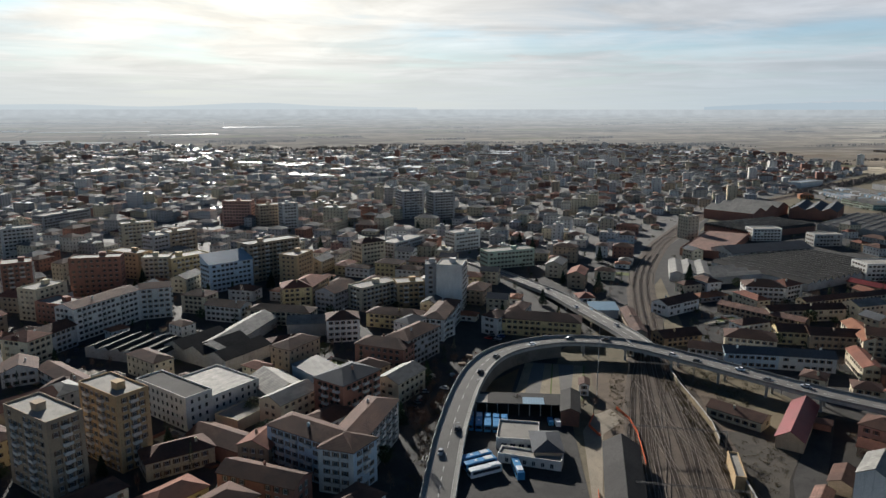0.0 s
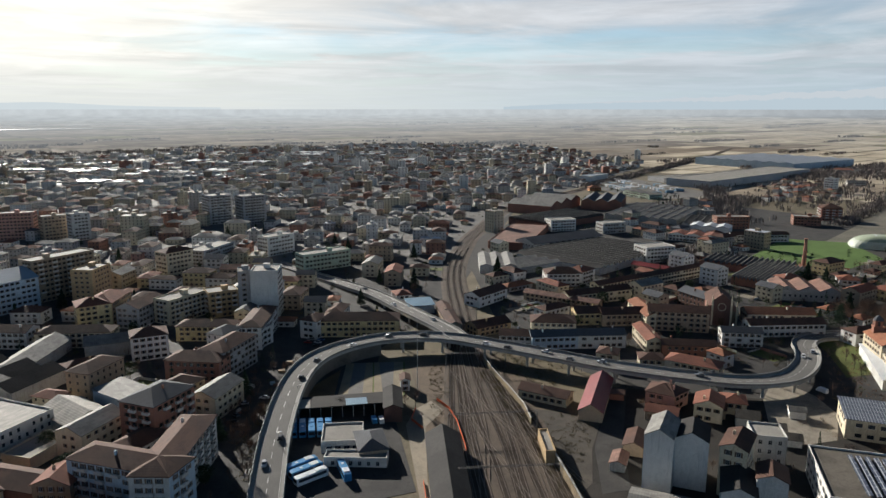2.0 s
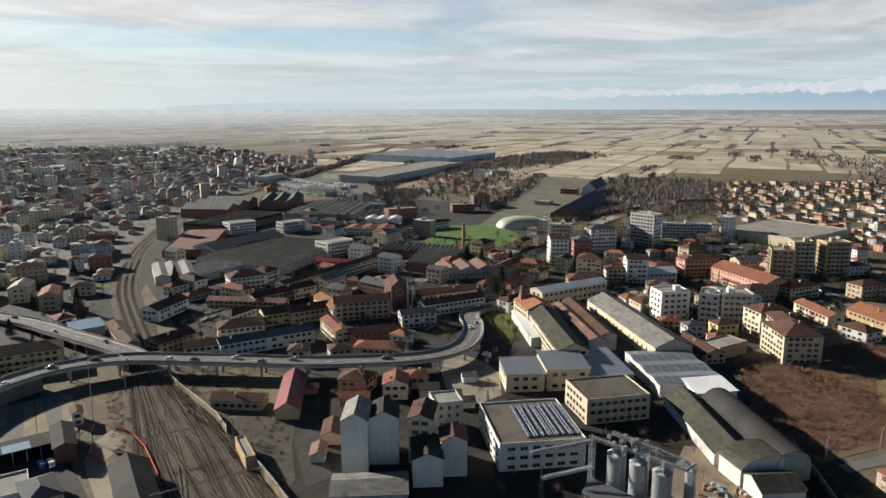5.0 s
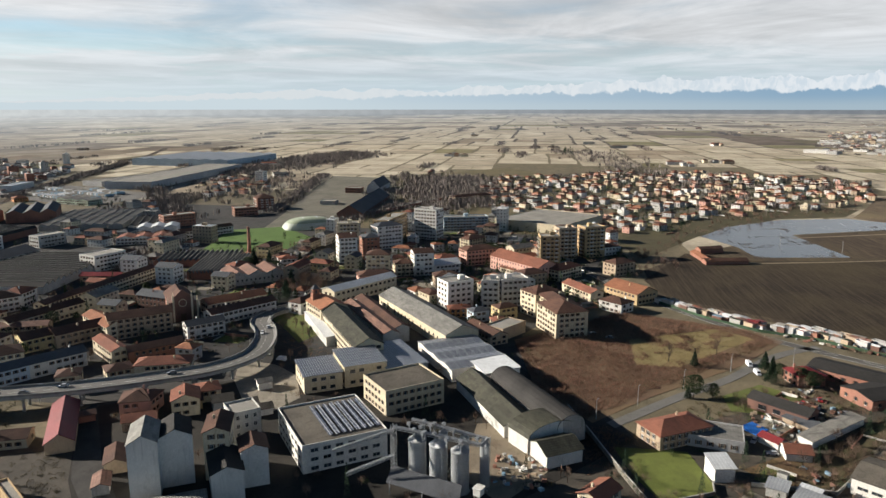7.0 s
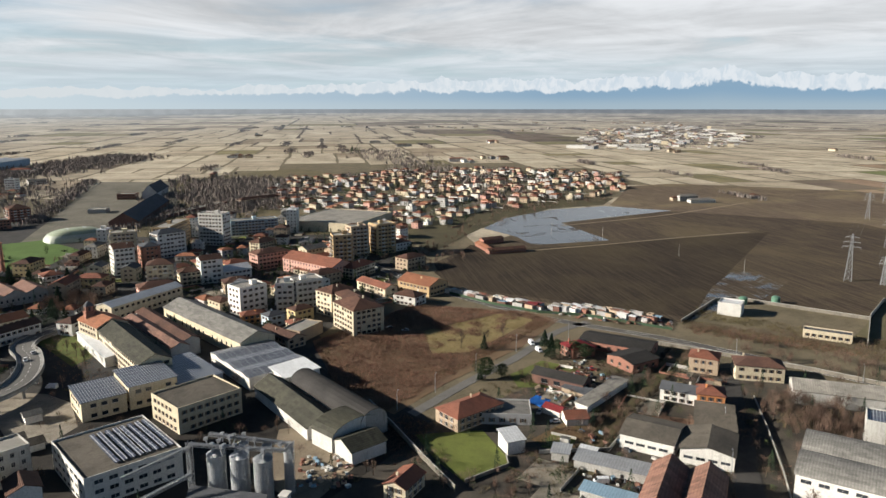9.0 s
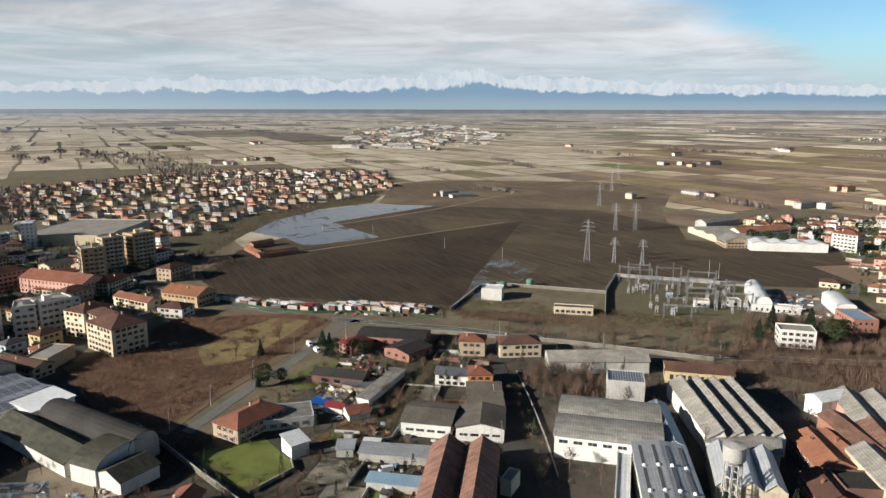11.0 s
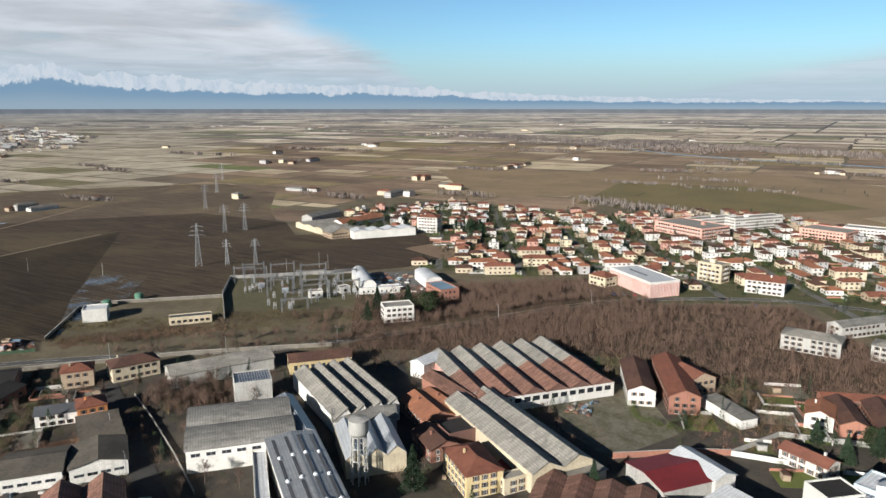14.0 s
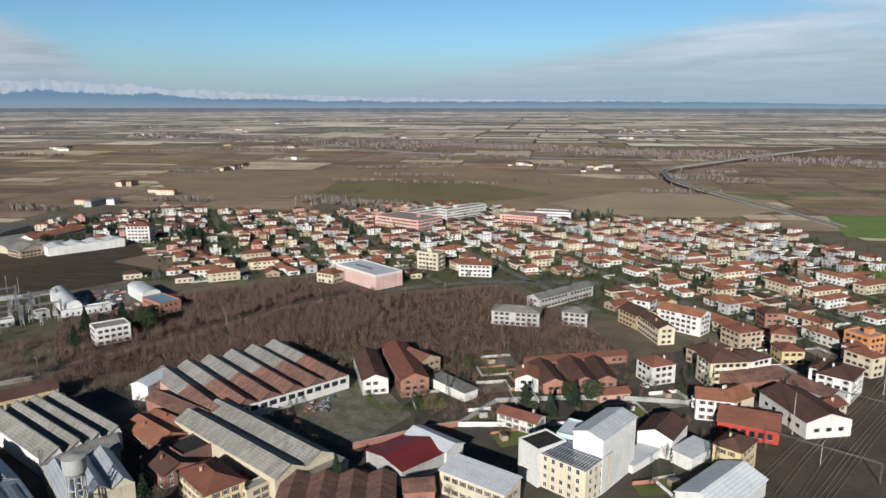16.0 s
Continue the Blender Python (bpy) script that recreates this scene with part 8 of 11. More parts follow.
    spots = area(SUBURB_HOUSES, 1900, 5) + area(TOWN_EAST, 420, 6) + area(INNER_EAST, 460, 7) + area(TOWN_WEST, 1500, 8) + area(VILLAGE, 700, 10) + [(x, y) for x, y in TREE_SPOTS if math.hypot(x, y) < 900]
    for x, y in spots:
        if not clear(x, y, 0.8) or any(inside((x, y), k) for k in KEEP_CLEAR[:1]):
            continue
        d = math.hypot(x, y)
        h, r = rnd.uniform(1.5, 7), rnd.uniform(1.0, 2.6)
        for _ in range(90 if d < 700 else 34 if d < 1100 else 16):
            a = Vector((rnd.gauss(0, 0.45), rnd.gauss(0, 0.45), 0)) * r
            c = Vector((x, y, h * (0.15 + 0.85 * rnd.random()))) + a
            e = rnd.uniform(0.25, 0.6) * (1 if d < 700 else 1.6 if d < 1100 else 2.6)
            f = Vector((rnd.uniform(-1, 1), rnd.uniform(-1, 1), rnd.uniform(-1, 1))).normalized() * e
            k = Vector((rnd.uniform(-1, 1), rnd.uniform(-1, 1), rnd.uniform(-1, 1))).normalized() * e
            green.face([tuple(c - f), tuple(c + k), tuple(c + f)])
    lone("garden_shrubs", green, LEAF, "dark green shrubs and small garden trees", "shrubs", kind="stuff")
    lone("far_belts", belts, hazed_plain([(0.0, (0.145, 0.116, 0.098)), (0.5, (0.10, 0.084, 0.074))]), "distant tree belts fading into haze", "woods", kind="stuff")
    # bare-tree colour lightened and greyed to imitate the haze over distance
    lone("far_woods", far, mat("hazed_tree_tops", (0.19, 0.16, 0.142), (0.122, 0.104, 0.095), island=0.35), "far belts and clumps of leafless trees", "woods", kind="stuff")


def twig_crown(s, x, y, h, r, n, rnd, thick=0.05):
    """A leafless crown over a stem: fine slivers that rise and spread from the limbs."""
    s.bar((x, y, -0.1), (x, y, h * 0.5), 0.03 * h, sides=3, w2=0.012 * h)
    for _ in range(n):
        q, f = rnd.uniform(0, 6.283), rnd.random() ** 0.5
        e = Vector((x + math.cos(q) * r * f, y + math.sin(q) * r * f, h * rnd.uniform(0.35, 1.0) * (1.0 - 0.3 * f * f)))
        b = Vector((x, y, h * 0.3)).lerp(e, rnd.uniform(0.35, 0.75)) - Vector((0, 0, 0.05 * h))
        k = Vector((rnd.uniform(-1, 1), rnd.uniform(-1, 1), 0)).normalized() * thick
        s.face([tuple(b - k), tuple(b + k), tuple(e)])


def leaf_clump(s, x, y, h, r, n, rnd, size=0.3, cone=False):
    """A shrub or small evergreen of loose leaves, denser outside, with an uneven outline."""
    u = rnd.uniform(0, 6.283)
    for _ in range(n):
        q, f = rnd.uniform(0, 6.283), rnd.random()
        prof = (1.05 - f) if cone else math.sqrt(max(0.05, 1 - (1.7 * f - 0.7) ** 2))
        d = r * prof * rnd.uniform(0.45, 1.05) * (1 + 0.25 * math.sin(3 * q + u))
        c = Vector((x + math.cos(q) * d, y + math.sin(q) * d, 0.05 + h * f))
        a = Vector((rnd.uniform(-1, 1), rnd.uniform(-1, 1), rnd.uniform(-1, 1))).normalized() * size
        b = Vector((rnd.uniform(-1, 1), rnd.uniform(-1, 1), rnd.uniform(-1, 1))).normalized() * size
        s.face([tuple(c - a), tuple(c + b), tuple(c + a)])


LANES = [[(322, -53), (321, -59), (193, -51), (194, -41)], [(270, -171), (270, -179), (187, -136), (188, -129)], [(103, 183), (115, 212), (146, 259), (157, 263), (128, 215), (113, 183)], [(191, -205), (187, -250), (141, -221), (143, -185), (170, -188)],
         [(207, 45), (221, 27), (234, 35), (232, 67)], [(52, 170), (100, 170), (122, 240), (112, 320), (70, 322), (62, 262)], [(4, 196), (46, 200), (52, 280), (13, 283)], [(44, 180), (71, 258), (68, 268), (53, 248)], [(271, 31), (280, 27), (275, 20), (267, 24)]]


def free(x, y, r):
    return clear(x, y, r) and not any(inside((x, y), k) for k in LANES) and not any(inside((x, y), k) for k in KEEP_CLEAR[:1])


def build_gardens():
    """Small trees, shrubs, lawns, low walls and lumber between the houses and in the yards."""
    rnd = random.Random(88)
    bare, brush, green, tall = Shape(), Shape(), Shape(), Shape()
    works_north = [(200, 62), (300, 36), (345, 20), (335, -60), (200, -60), (186, 0)]
    works_south = [(120, -120), (200, -60), (330, -62), (318, -150), (262, -172), (226, -255), (140, -262), (92, -170)]
    old_works = [(150, -225), (190, -262), (150, -290), (86, -328), (30, -400), (-40, -400), (-20, -280), (40, -215), (100, -222)]
    mills = [(104, 160), (150, 90), (200, 66), (262, 110), (345, 155), (340, 300), (240, 300), (150, 262), (120, 240)]
    inner = [(125, 330), (240, 262), (330, 300), (470, 330), (640, 215), (700, 420), (560, 430), (430, 440), (330, 480), (170, 470)]
    for poly, n, share in ((works_north, 620, 0.6), (works_south, 420, 0.7), (old_works, 620, 0.6), (mills, 260, 0.7), (TOWN_NEAR, 560, 0.55), (inner, 1150, 0.5), (INNER_EAST, 620, 0.5), (SUBURB_HOUSES, 3300, 0.34), (TOWN_WEST, 5200, 0.5), (VILLAGE, 1500, 0.5)):
        for x, y in area(poly, n, n + 1):
            d = math.hypot(x, y)
            if d > 1700 or not free(x, y, 1.0):
                continue
            k = 1.0 if d < 420 else 1.5 if d < 800 else 2.6
            thin = 1.0 if d < 420 else 0.55 if d < 800 else 0.22
            u = rnd.random()
            if u < share * 0.6:
                twig_crown(bare, x, y, rnd.uniform(3.0, 8.5), rnd.uniform(1.3, 3.2), int(150 * thin), rnd, 0.035 * k)
            elif u < share:
                spray(brush, Vector((x, y, 0)), rnd, rnd.uniform(0.8, 2.6), int(26 * thin) + 4, 1.2, 0.8)
            elif u < 0.93:
                leaf_clump(green, x, y, rnd.uniform(0.9, 3.6), rnd.uniform(0.7, 2.0), int(110 * thin), rnd, 0.2 * k)
            else:
                leaf_clump(tall, x, y, rnd.uniform(6, 13), rnd.uniform(1.2, 2.6), int(330 * thin), rnd, 0.26 * k, True)
    for x0, y0, x1, y1, n in ((372, -60, 341, -120, 60), (341, -120, 306, -205, 110), (306, -205, 292, -305, 120), (292, -305, 275, -360, 60)):
        for _ in range(n):
            f, side = rnd.random(), rnd.choice((-1, -1, 1)) * rnd.uniform(6, 13)
            x, y = x0 + (x1 - x0) * f + side, y0 + (y1 - y0) * f
            if clear(x, y, 0) or abs(side) > 7:
                twig_crown(bare, x, y, rnd.uniform(4.5, 9), rnd.uniform(1.6, 3.2), 130, rnd, 0.04)
    for x, y in area([(380, -215), (300, -180), (262, -212), (209, -275), (150, -290), (116, -355), (207, -420), (263, -355), (331, -375), (374, -278)], 420, 71):
        if clear(x, y, 0.5):
            twig_crown(bare, x, y, rnd.uniform(5, 10), rnd.uniform(1.2, 2.6), 110, rnd, 0.04)
    for x, y in area([(311, -65), (300, -83), (286, -99), (267, -95), (267, -73), (277, -60)], 60, 73):
        if clear(x, y, 0.3):
            twig_crown(bare, x, y, rnd.uniform(5, 9.5), rnd.uniform(1.4, 2.8), 190, rnd, 0.04)
    for gx, gy, n, h, r in ((337, 309, 26, 13, 16), (338, 332, 8, 11, 8), (359, 329, 10, 12, 10), (189, 316, 5, 7, 8), (273, -81, 16, 9, 12), (248, -178, 10, 8, 6), (288, -161, 10, 6, 14), (338, 125, 14, 5, 14), (569, 151, 16, 7, 16), (499, 146, 12, 7, 14), (544, 131, 12, 8, 14), (-10, 253, 10, 8, 8), (-5, 270, 8, 8, 8), (-15, 285, 8, 7, 7), (358, -223, 10, 7, 12), (349, -173, 14, 7, 16), (155, -380, 6, 8, 6), (84, -417, 8, 8, 8), (601, -476, 12, 10, 14), (246, -715, 14, 13, 12)):
        for _ in range(n):
            x, y = gx + rnd.gauss(0, 0.5) * r, gy + rnd.gauss(0, 0.5) * r
            if clear(x, y, 0.6):
                twig_crown(bare, x, y, h * rnd.uniform(0.6, 1.1), h * rnd.uniform(0.2, 0.34), 190, rnd, 0.045)
    for x, y in area([(200, -225), (218, -262), (150, -294), (112, -262), (132, -236), (150, -262), (186, -256)], 620, 77):
        if clear(x, y, 0.2):
            spray(brush, Vector((x, y, 0)), rnd, rnd.uniform(0.9, 3.2), 14, 1.1, 0.6)
    for x, y in area([(404, -40), (380, -120), (345, -200), (330, -205), (362, -128), (388, -45)], 520, 78):
        if clear(x, y, 0.2):
            spray(brush, Vector((x, y, 0)), rnd, rnd.uniform(0.5, 1.6), 16, 1.3, 0.8)
    for x, y in area([(496, 133), (680, 130), (847, 82), (941, 6), (1024, 8), (945, 109), (785, 158), (533, 156)], 260, 79):
        if clear(x, y, 0.5) and not inside((x, y), KEEP_CLEAR[0]):
            twig_crown(bare, x, y, rnd.uniform(3, 8), rnd.uniform(1.5, 3), 60, rnd, 0.09)
    for poly, n, h in (([(98, 186), (103, 225), (104, 262), (103, 300), (97, 300), (96, 240), (90, 180)], 420, 1.6), ([(56, 170), (62, 170), (76, 262), (90, 318), (80, 318), (66, 262)], 260, 0.9), ([(104, 200), (126, 232), (116, 243), (103, 236)], 120, 0.8),
                       ([(-4, 200), (-2, 250), (8, 300), (2, 300), (-10, 250), (-12, 205)], 160, 1.2), ([(118, 262), (150, 300), (112, 318), (106, 290)], 220, 1.5)):
        for x, y in area(poly, n, n + 9):
            spray(brush, Vector((x, y, 0.1)), rnd, h * rnd.uniform(0.5, 1.4), 12, 0.8, 0.8)
    lone("garden_trees", bare, TWIG, "small leafless trees in yards and gardens", "trees", kind="stuff")
    lone("brush", brush, mat("hedge_mix", (0.15, 0.125, 0.06), (0.09, 0.07, 0.04), island=0.5), "low olive and brown brush between buildings", "brush", kind="stuff")
    lone("shrubs", green, mat("shrub_green", (0.06, 0.075, 0.028), (0.036, 0.047, 0.02), island=0.5), "green shrubs and hedges in the gardens", "shrubs", kind="stuff")
    for gx, gy, n, h, r in ((535, -425, 14, 13, 16), (511, -423, 8, 12, 10), (254, -727, 18, 14, 22), (255, -713, 6, 12, 8), (419, -527, 3, 10, 5), (316, 312, 7, 13, 8), (1809, 710, 8, 18, 22), (537, -426, 12, 13, 16), (441, -544, 4, 9, 8), (95, -508, 6, 8, 14), (45, -580, 6, 8, 12)):
        for _ in range(n):
            x, y = gx + rnd.gauss(0, 0.5) * r, gy + rnd.gauss(0, 0.5) * r
            leaf_clump(tall, x, y, h * rnd.uniform(0.6, 1.1), h * rnd.uniform(0.17, 0.3), 420, rnd, 0.5, rnd.random() < 0.7)
    lone("garden_conifers", tall, NEEDLE, "slim dark cypresses and firs in the gardens", "conifers", kind="stuff")
    # lawns, paved yards, low walls and lumber
    lawn, paved, wall, lumber = Shape(), Shape(), Shape(), Shape()
    for poly, n, turn in ((SUBURB_HOUSES, 620, -36), (VILLAGE, 300, -20), (INNER_EAST, 60, -30), (inner, 110, 17), (works_north, 46, -15), (old_works, 60, -45), (TOWN_NEAR, 40, -34)):
        for x, y in area(poly, n, n + 5):
            d = math.hypot(x, y)
            if not free(x, y, 4.0):
                continue
            w, l = rnd.uniform(3, 9), rnd.uniform(3, 8)
            m = pose(x, y, 0, 0, 0, turn + rnd.choice((0, 90)) + rnd.uniform(-5, 5))
            q = [m @ Vector(p) for p in ((-w, -l, 0), (w, -l, 0), (w, l, 0), (-w, l, 0))]
            z = 0.12 + 0.02 * rnd.random()
            (lawn if rnd.random() < 0.6 else paved).slab([(p.x, p.y, z) for p in q], 0.1)
            if d < 1000:
                for i in range(rnd.choice((1, 2, 3))):
                    ribbon(wall, [Vector((q[i].x, q[i].y, 0)), Vector((q[i + 1].x, q[i + 1].y, 0))], 0.1, -0.1, rnd.uniform(0.9, 1.7), -0.1, rnd.randrange(3))
            if rnd.random() < 0.5 and d < 900:
                a = Shape()
                a.box(-1.6, -1.2, 0, 1.6, 1.2, 2.1, rnd.randrange(3))
                a.slab([(-1.8, -1.4, 2.15), (1.8, -1.4, 2.15), (1.8, 1.4, 2.6), (-1.8, 1.4, 2.6)], 0.12, rnd.choice((3, 4, 5)))
                c = m @ pose(rnd.uniform(-0.6, 0.6) * w, rnd.uniform(-0.6, 0.6) * l, 0)
                k = len(lumber.v)
                lumber.v += [tuple(c @ Vector(p)) for p in a.v]
                lumber.f += [tuple(k + i for i in f) for f in a.f]
                lumber.m += a.m
    lone("garden_lawns", lawn, GRASS, "small green lawns behind the houses", "lawns", kind="stuff")
    lone("paved_yards", paved, PAVING, "small paved yards and drives", "yards", kind="stuff")
    lone("garden_walls", wall, (WALL["concrete"], WALL["white"], WALL["brick"]), "low walls and fences round the gardens", "walls", kind="stuff")
    lone("garden_sheds", lumber, (WALL["white"], WALL["tan"], WALL["concrete"], ROOF["rust"], ROOF["fibre"], ROOF["red"]), "small lean-to sheds behind the houses", "sheds", kind="stuff")


def row_streets(name, poly, step, turn, half, material, label):
    """Streets along the open rows of a filled quarter."""
    s = Shape()
    cx, cy = sum(p[0] for p in poly) / len(poly), sum(p[1] for p in poly) / len(poly)
    q = radians(turn)
    c, k = math.cos(q), math.sin(q)
    for j in range(-60, 61, 4):
        run = []
        for i in range(-160, 161):
            u, v = i * 10.0, j * step
            x, y = cx + u * c - v * k, cy + u * k + v * c
            ok = inside((x, y), poly) and not any(inside((x, y), z) for z in KEEP_CLEAR)
            if ok:
                run.append(Vector((x, y, 0.0)))
            if not ok or i == 160:
                if len(run) > 4:
                    ribbon(s, run, half, -half, 0.10, 0.02)
                run = []
    lone(name, s, material, label, "road", kind="structure")


def hedge_line(s, pts, width, height, n, rnd, leaf=0.22):
    """A leafy hedge along a line."""
    for (x0, y0), (x1, y1) in zip(pts, pts[1:]):
        for _ in range(int(n * math.hypot(x1 - x0, y1 - y0))):
            f = rnd.random()
            leaf_clump(s, x0 + (x1 - x0) * f + rnd.uniform(-1, 1) * width, y0 + (y1 - y0) * f + rnd.uniform(-1, 1) * width, height * rnd.uniform(0.6, 1.1), width * 0.8, 60, rnd, leaf)


TRENCH = [(361, -38), (312, -23), (272, -8), (240, 1), (216, 4)]
YARD_HEDGE = [(174, -233), (160, -219), (148, -221), (140, -224)]
hedge_rnd = random.Random(93)
yard_hedge, trench_hedge = Shape(), Shape()
hedge_line(yard_hedge, YARD_HEDGE, 1.3, 2.6, 1.1, hedge_rnd)
for shift in (-5.0, 4.2):
    for p, q in zip(TRENCH, TRENCH[1:]):
        side = Vector((-(q[1] - p[1]), q[0] - p[0], 0)).normalized() * shift
        for _ in range(int(1.6 * math.hypot(q[0] - p[0], q[1] - p[1]))):
            f = hedge_rnd.random()
            spray(trench_hedge, Vector((p[0] + (q[0] - p[0]) * f, p[1] + (q[1] - p[1]) * f, 0)) + side * hedge_rnd.uniform(0.8, 1.2), hedge_rnd, hedge_rnd.uniform(1.2, 2.8), 16, 0.9, 0.7)
lone("yard_hedge", yard_hedge, mat("hedge_green", (0.085, 0.10, 0.03), (0.05, 0.062, 0.022), island=0.5), "overgrown olive-green hedge beside the ruined hall's yard", "hedge", kind="stuff")
lone("trench_brush", trench_hedge, mat("trench_brush", (0.075, 0.058, 0.04), (0.042, 0.034, 0.026), island=0.5), "dark brambles along an overgrown lane", "brush", kind="stuff")
road("lane_overgrown", TRENCH, 7.0, mat("lane_grass", (0.10, 0.085, 0.045), (0.058, 0.046, 0.028), scale=0.9, fine=10, stains=0.4), "overgrown grassy lane between walls", z=0.15, kerbs=False)
patch("wood_floor", [(300, -165), (392, -220), (374, -278), (331, -380), (263, -358), (207, -425), (116, -362), (86, -330), (143, -286), (209, -270), (262, -212)], 0.11, mat("leaf_litter", (0.085, 0.058, 0.04), (0.055, 0.044, 0.026), scale=0.4, fine=10, stains=0.3), "brown leaf litter under the bare wood", "ground")
patch("waste_meadow", [(352, 98), (396, 62), (388, 42), (325, 66), (318, 84)], 0.16, mat("waste_grass", (0.24, 0.19, 0.09), (0.145, 0.115, 0.056), scale=0.5, fine=9, stains=0.35), "pale dry grass in the middle of the wasteland", "meadow")
row_streets("street_suburb", SUBURB_HOUSES, 15.5, -36, 2.8, LIGHTROAD, "narrow grey streets of the suburb")
row_streets("street_village", VILLAGE, 18.5, -20, 2.8, LIGHTROAD, "narrow grey streets of the village")
build_gardens()
build_woods()
for kind in TREES.values():
    for t in kind:
        if not t[1]:
            for o in (*t[0].children, t[0]):
                bpy.data.objects.remove(o)

# ---- works, vehicles and street furniture ----


def silo(x, y, r, h):
    ob = thing("grain_silo", x, y, 20, 0, "tall round galvanised steel grain silo with a ribbed conical roof", "silo", "grain silos")
    s = Shape()
    rings = []
    k = int(h / 0.8)
    for i in range(k + 1):
        z = h * i / k
        rings += [(r, z), (r + 0.05, min(h, z + 0.4))]
    s.lathe([(r + 0.3, -0.2), (r + 0.3, 0.3)] + rings, 28)
    part("body", s, STEEL, ob)
    s = Shape()
    n, rings = 84, ((r + 0.15, h - 0.05), (r * 0.18, h + r * 0.55), (0.35, h + r * 0.6))
    for k, (rr, z) in enumerate(rings):
        for i in range(n):
            q = 2 * math.pi * i / n
            s.v.append((rr * math.cos(q), rr * math.sin(q), z + (0.14 if i % 3 == 0 else 0.0)))
    for k in range(2):
        for i in range(n):
            j = (i + 1) % n
            s.f.append((k * n + i, k * n + j, (k + 1) * n + j, (k + 1) * n + i))
    s.f.append(tuple(range(2 * n, 3 * n)))
    s.m = [0] * len(s.f)
    part("roof", s, STEEL, ob)
    s = Shape()
    for k in (-0.25, 0.25):
        s.bar((r + 0.25, k, 0), (r + 0.25, k, h + 0.6), 0.06)
    for i in range(int(h / 0.9)):
        s.bar((r + 0.25, -0.25, i * 0.9 + 0.3), (r + 0.25, 0.25, i * 0.9 + 0.3), 0.05)
    part("ladder", s, STEEL, ob)


for sx, sy in ((175.5, 115.0), (176.0, 107.2), (176.2, 99.2)):
    silo(sx, sy, 2.9, 14.2)
for sx, sy in ((183.5, 110.0), (184.0, 102.0), (183.0, 94.0)):
    silo(sx, sy, 1.5, 14.5)


def truss(s, a, b, w=0.9, n=10, t=0.12):
    """A square lattice girder from a to b."""
    a, b = Vector(a), Vector(b)
    d = (b - a).normalized()
    u = d.cross(Vector((0, 0, 1)) if abs(d.z) < 0.9 else Vector((1, 0, 0))).normalized() * w / 2
    v = d.cross(u).normalized() * w / 2
    c = [u + v, u - v, -u - v, -u + v]
    for k in c:
        s.bar(a + k, b + k, t)
    for i in range(n):
        p, q = a.lerp(b, i / n), a.lerp(b, (i + 1) / n)
        for j in range(4):
            m = (j + 1) % 4
            s.bar(p + c[j], q + c[m], t * 0.7)
            s.bar(p + c[j], p + c[m], t * 0.7)


def elevator_works():
    ob = thing("conveyor_gantry", 0, 0, 0, 0, "steel conveyor gantry and elevator legs above the silos", "conveyor")
    for a, b, w in (((172, 122, 0), (172, 122, 19), 1.4), ((181, 92, 0), (181, 92, 18.5), 1.4)):
        s = Shape()
        truss(s, a, b, w, 12)
        part("elevator_leg", s, STEEL, ob)
    for a, b in (((172, 122, 18), (178, 93, 16.8)), ((180, 120, 18), (183, 92, 16.5)), ((172, 122, 17), (158, 136, 12)), ((172, 122, 8), (157, 130, 6)), ((181, 92, 18), (178, 93, 16.5))):
        s = Shape()
        truss(s, a, b, 1.0, 14)
        p, q = Vector(a), Vector(b)
        s.bar(p + Vector((0, 0, 0.2)), q + Vector((0, 0, 0.2)), 0.55)
        part("conveyor", s, STEEL, ob)
    rnd = random.Random(6)
    for i in range(14):
        s = Shape()
        x, y = rnd.uniform(173, 183), rnd.uniform(92, 121)
        s.bar((x, y, 15.5), (x + rnd.uniform(-1, 1), y + rnd.uniform(-1, 1), 18.5), 0.35, sides=8)
        s.box(x - 0.5, y - 0.5, 17.6, x + 0.5, y + 0.5, 18.6)
        part("spout", s, STEEL, ob)
    s = Shape()
    s.slab([(162, 118, 4.4), (171, 122, 5.0), (172, 96, 5.0), (163, 92, 4.4)], 0.2)
    roof = lone("loading_canopy", s, ROOF["slate"], "dark lean-to canopy beside the silos", "canopy")
    for x, y in ((162.6, 117), (163.4, 93), (162.9, 105), (170, 121), (171, 97)):
        s = Shape()
        s.bar((x, y, -0.2), (x, y, 4.5), 0.25)
        part("post", s, STEEL, roof)
    s = Shape()
    s.box(-1.4, -1.2, 5, 1.4, 1.2, 7.2)
    s.slab([(-1.7, -1.5, 7.5), (1.7, -1.5, 7.5), (1.7, 1.5, 7.5), (-1.7, 1.5, 7.5)], 0.25)
    cab = lone("weigh_cabin", s, WALL["white"], "small white cabin raised on a steel post", "cabin", x=170, y=89)
    s = Shape()
    s.bar((0, 0, -0.2), (0, 0, 5), 0.6, sides=8)
    part("post", s, STEEL, cab)


elevator_works()


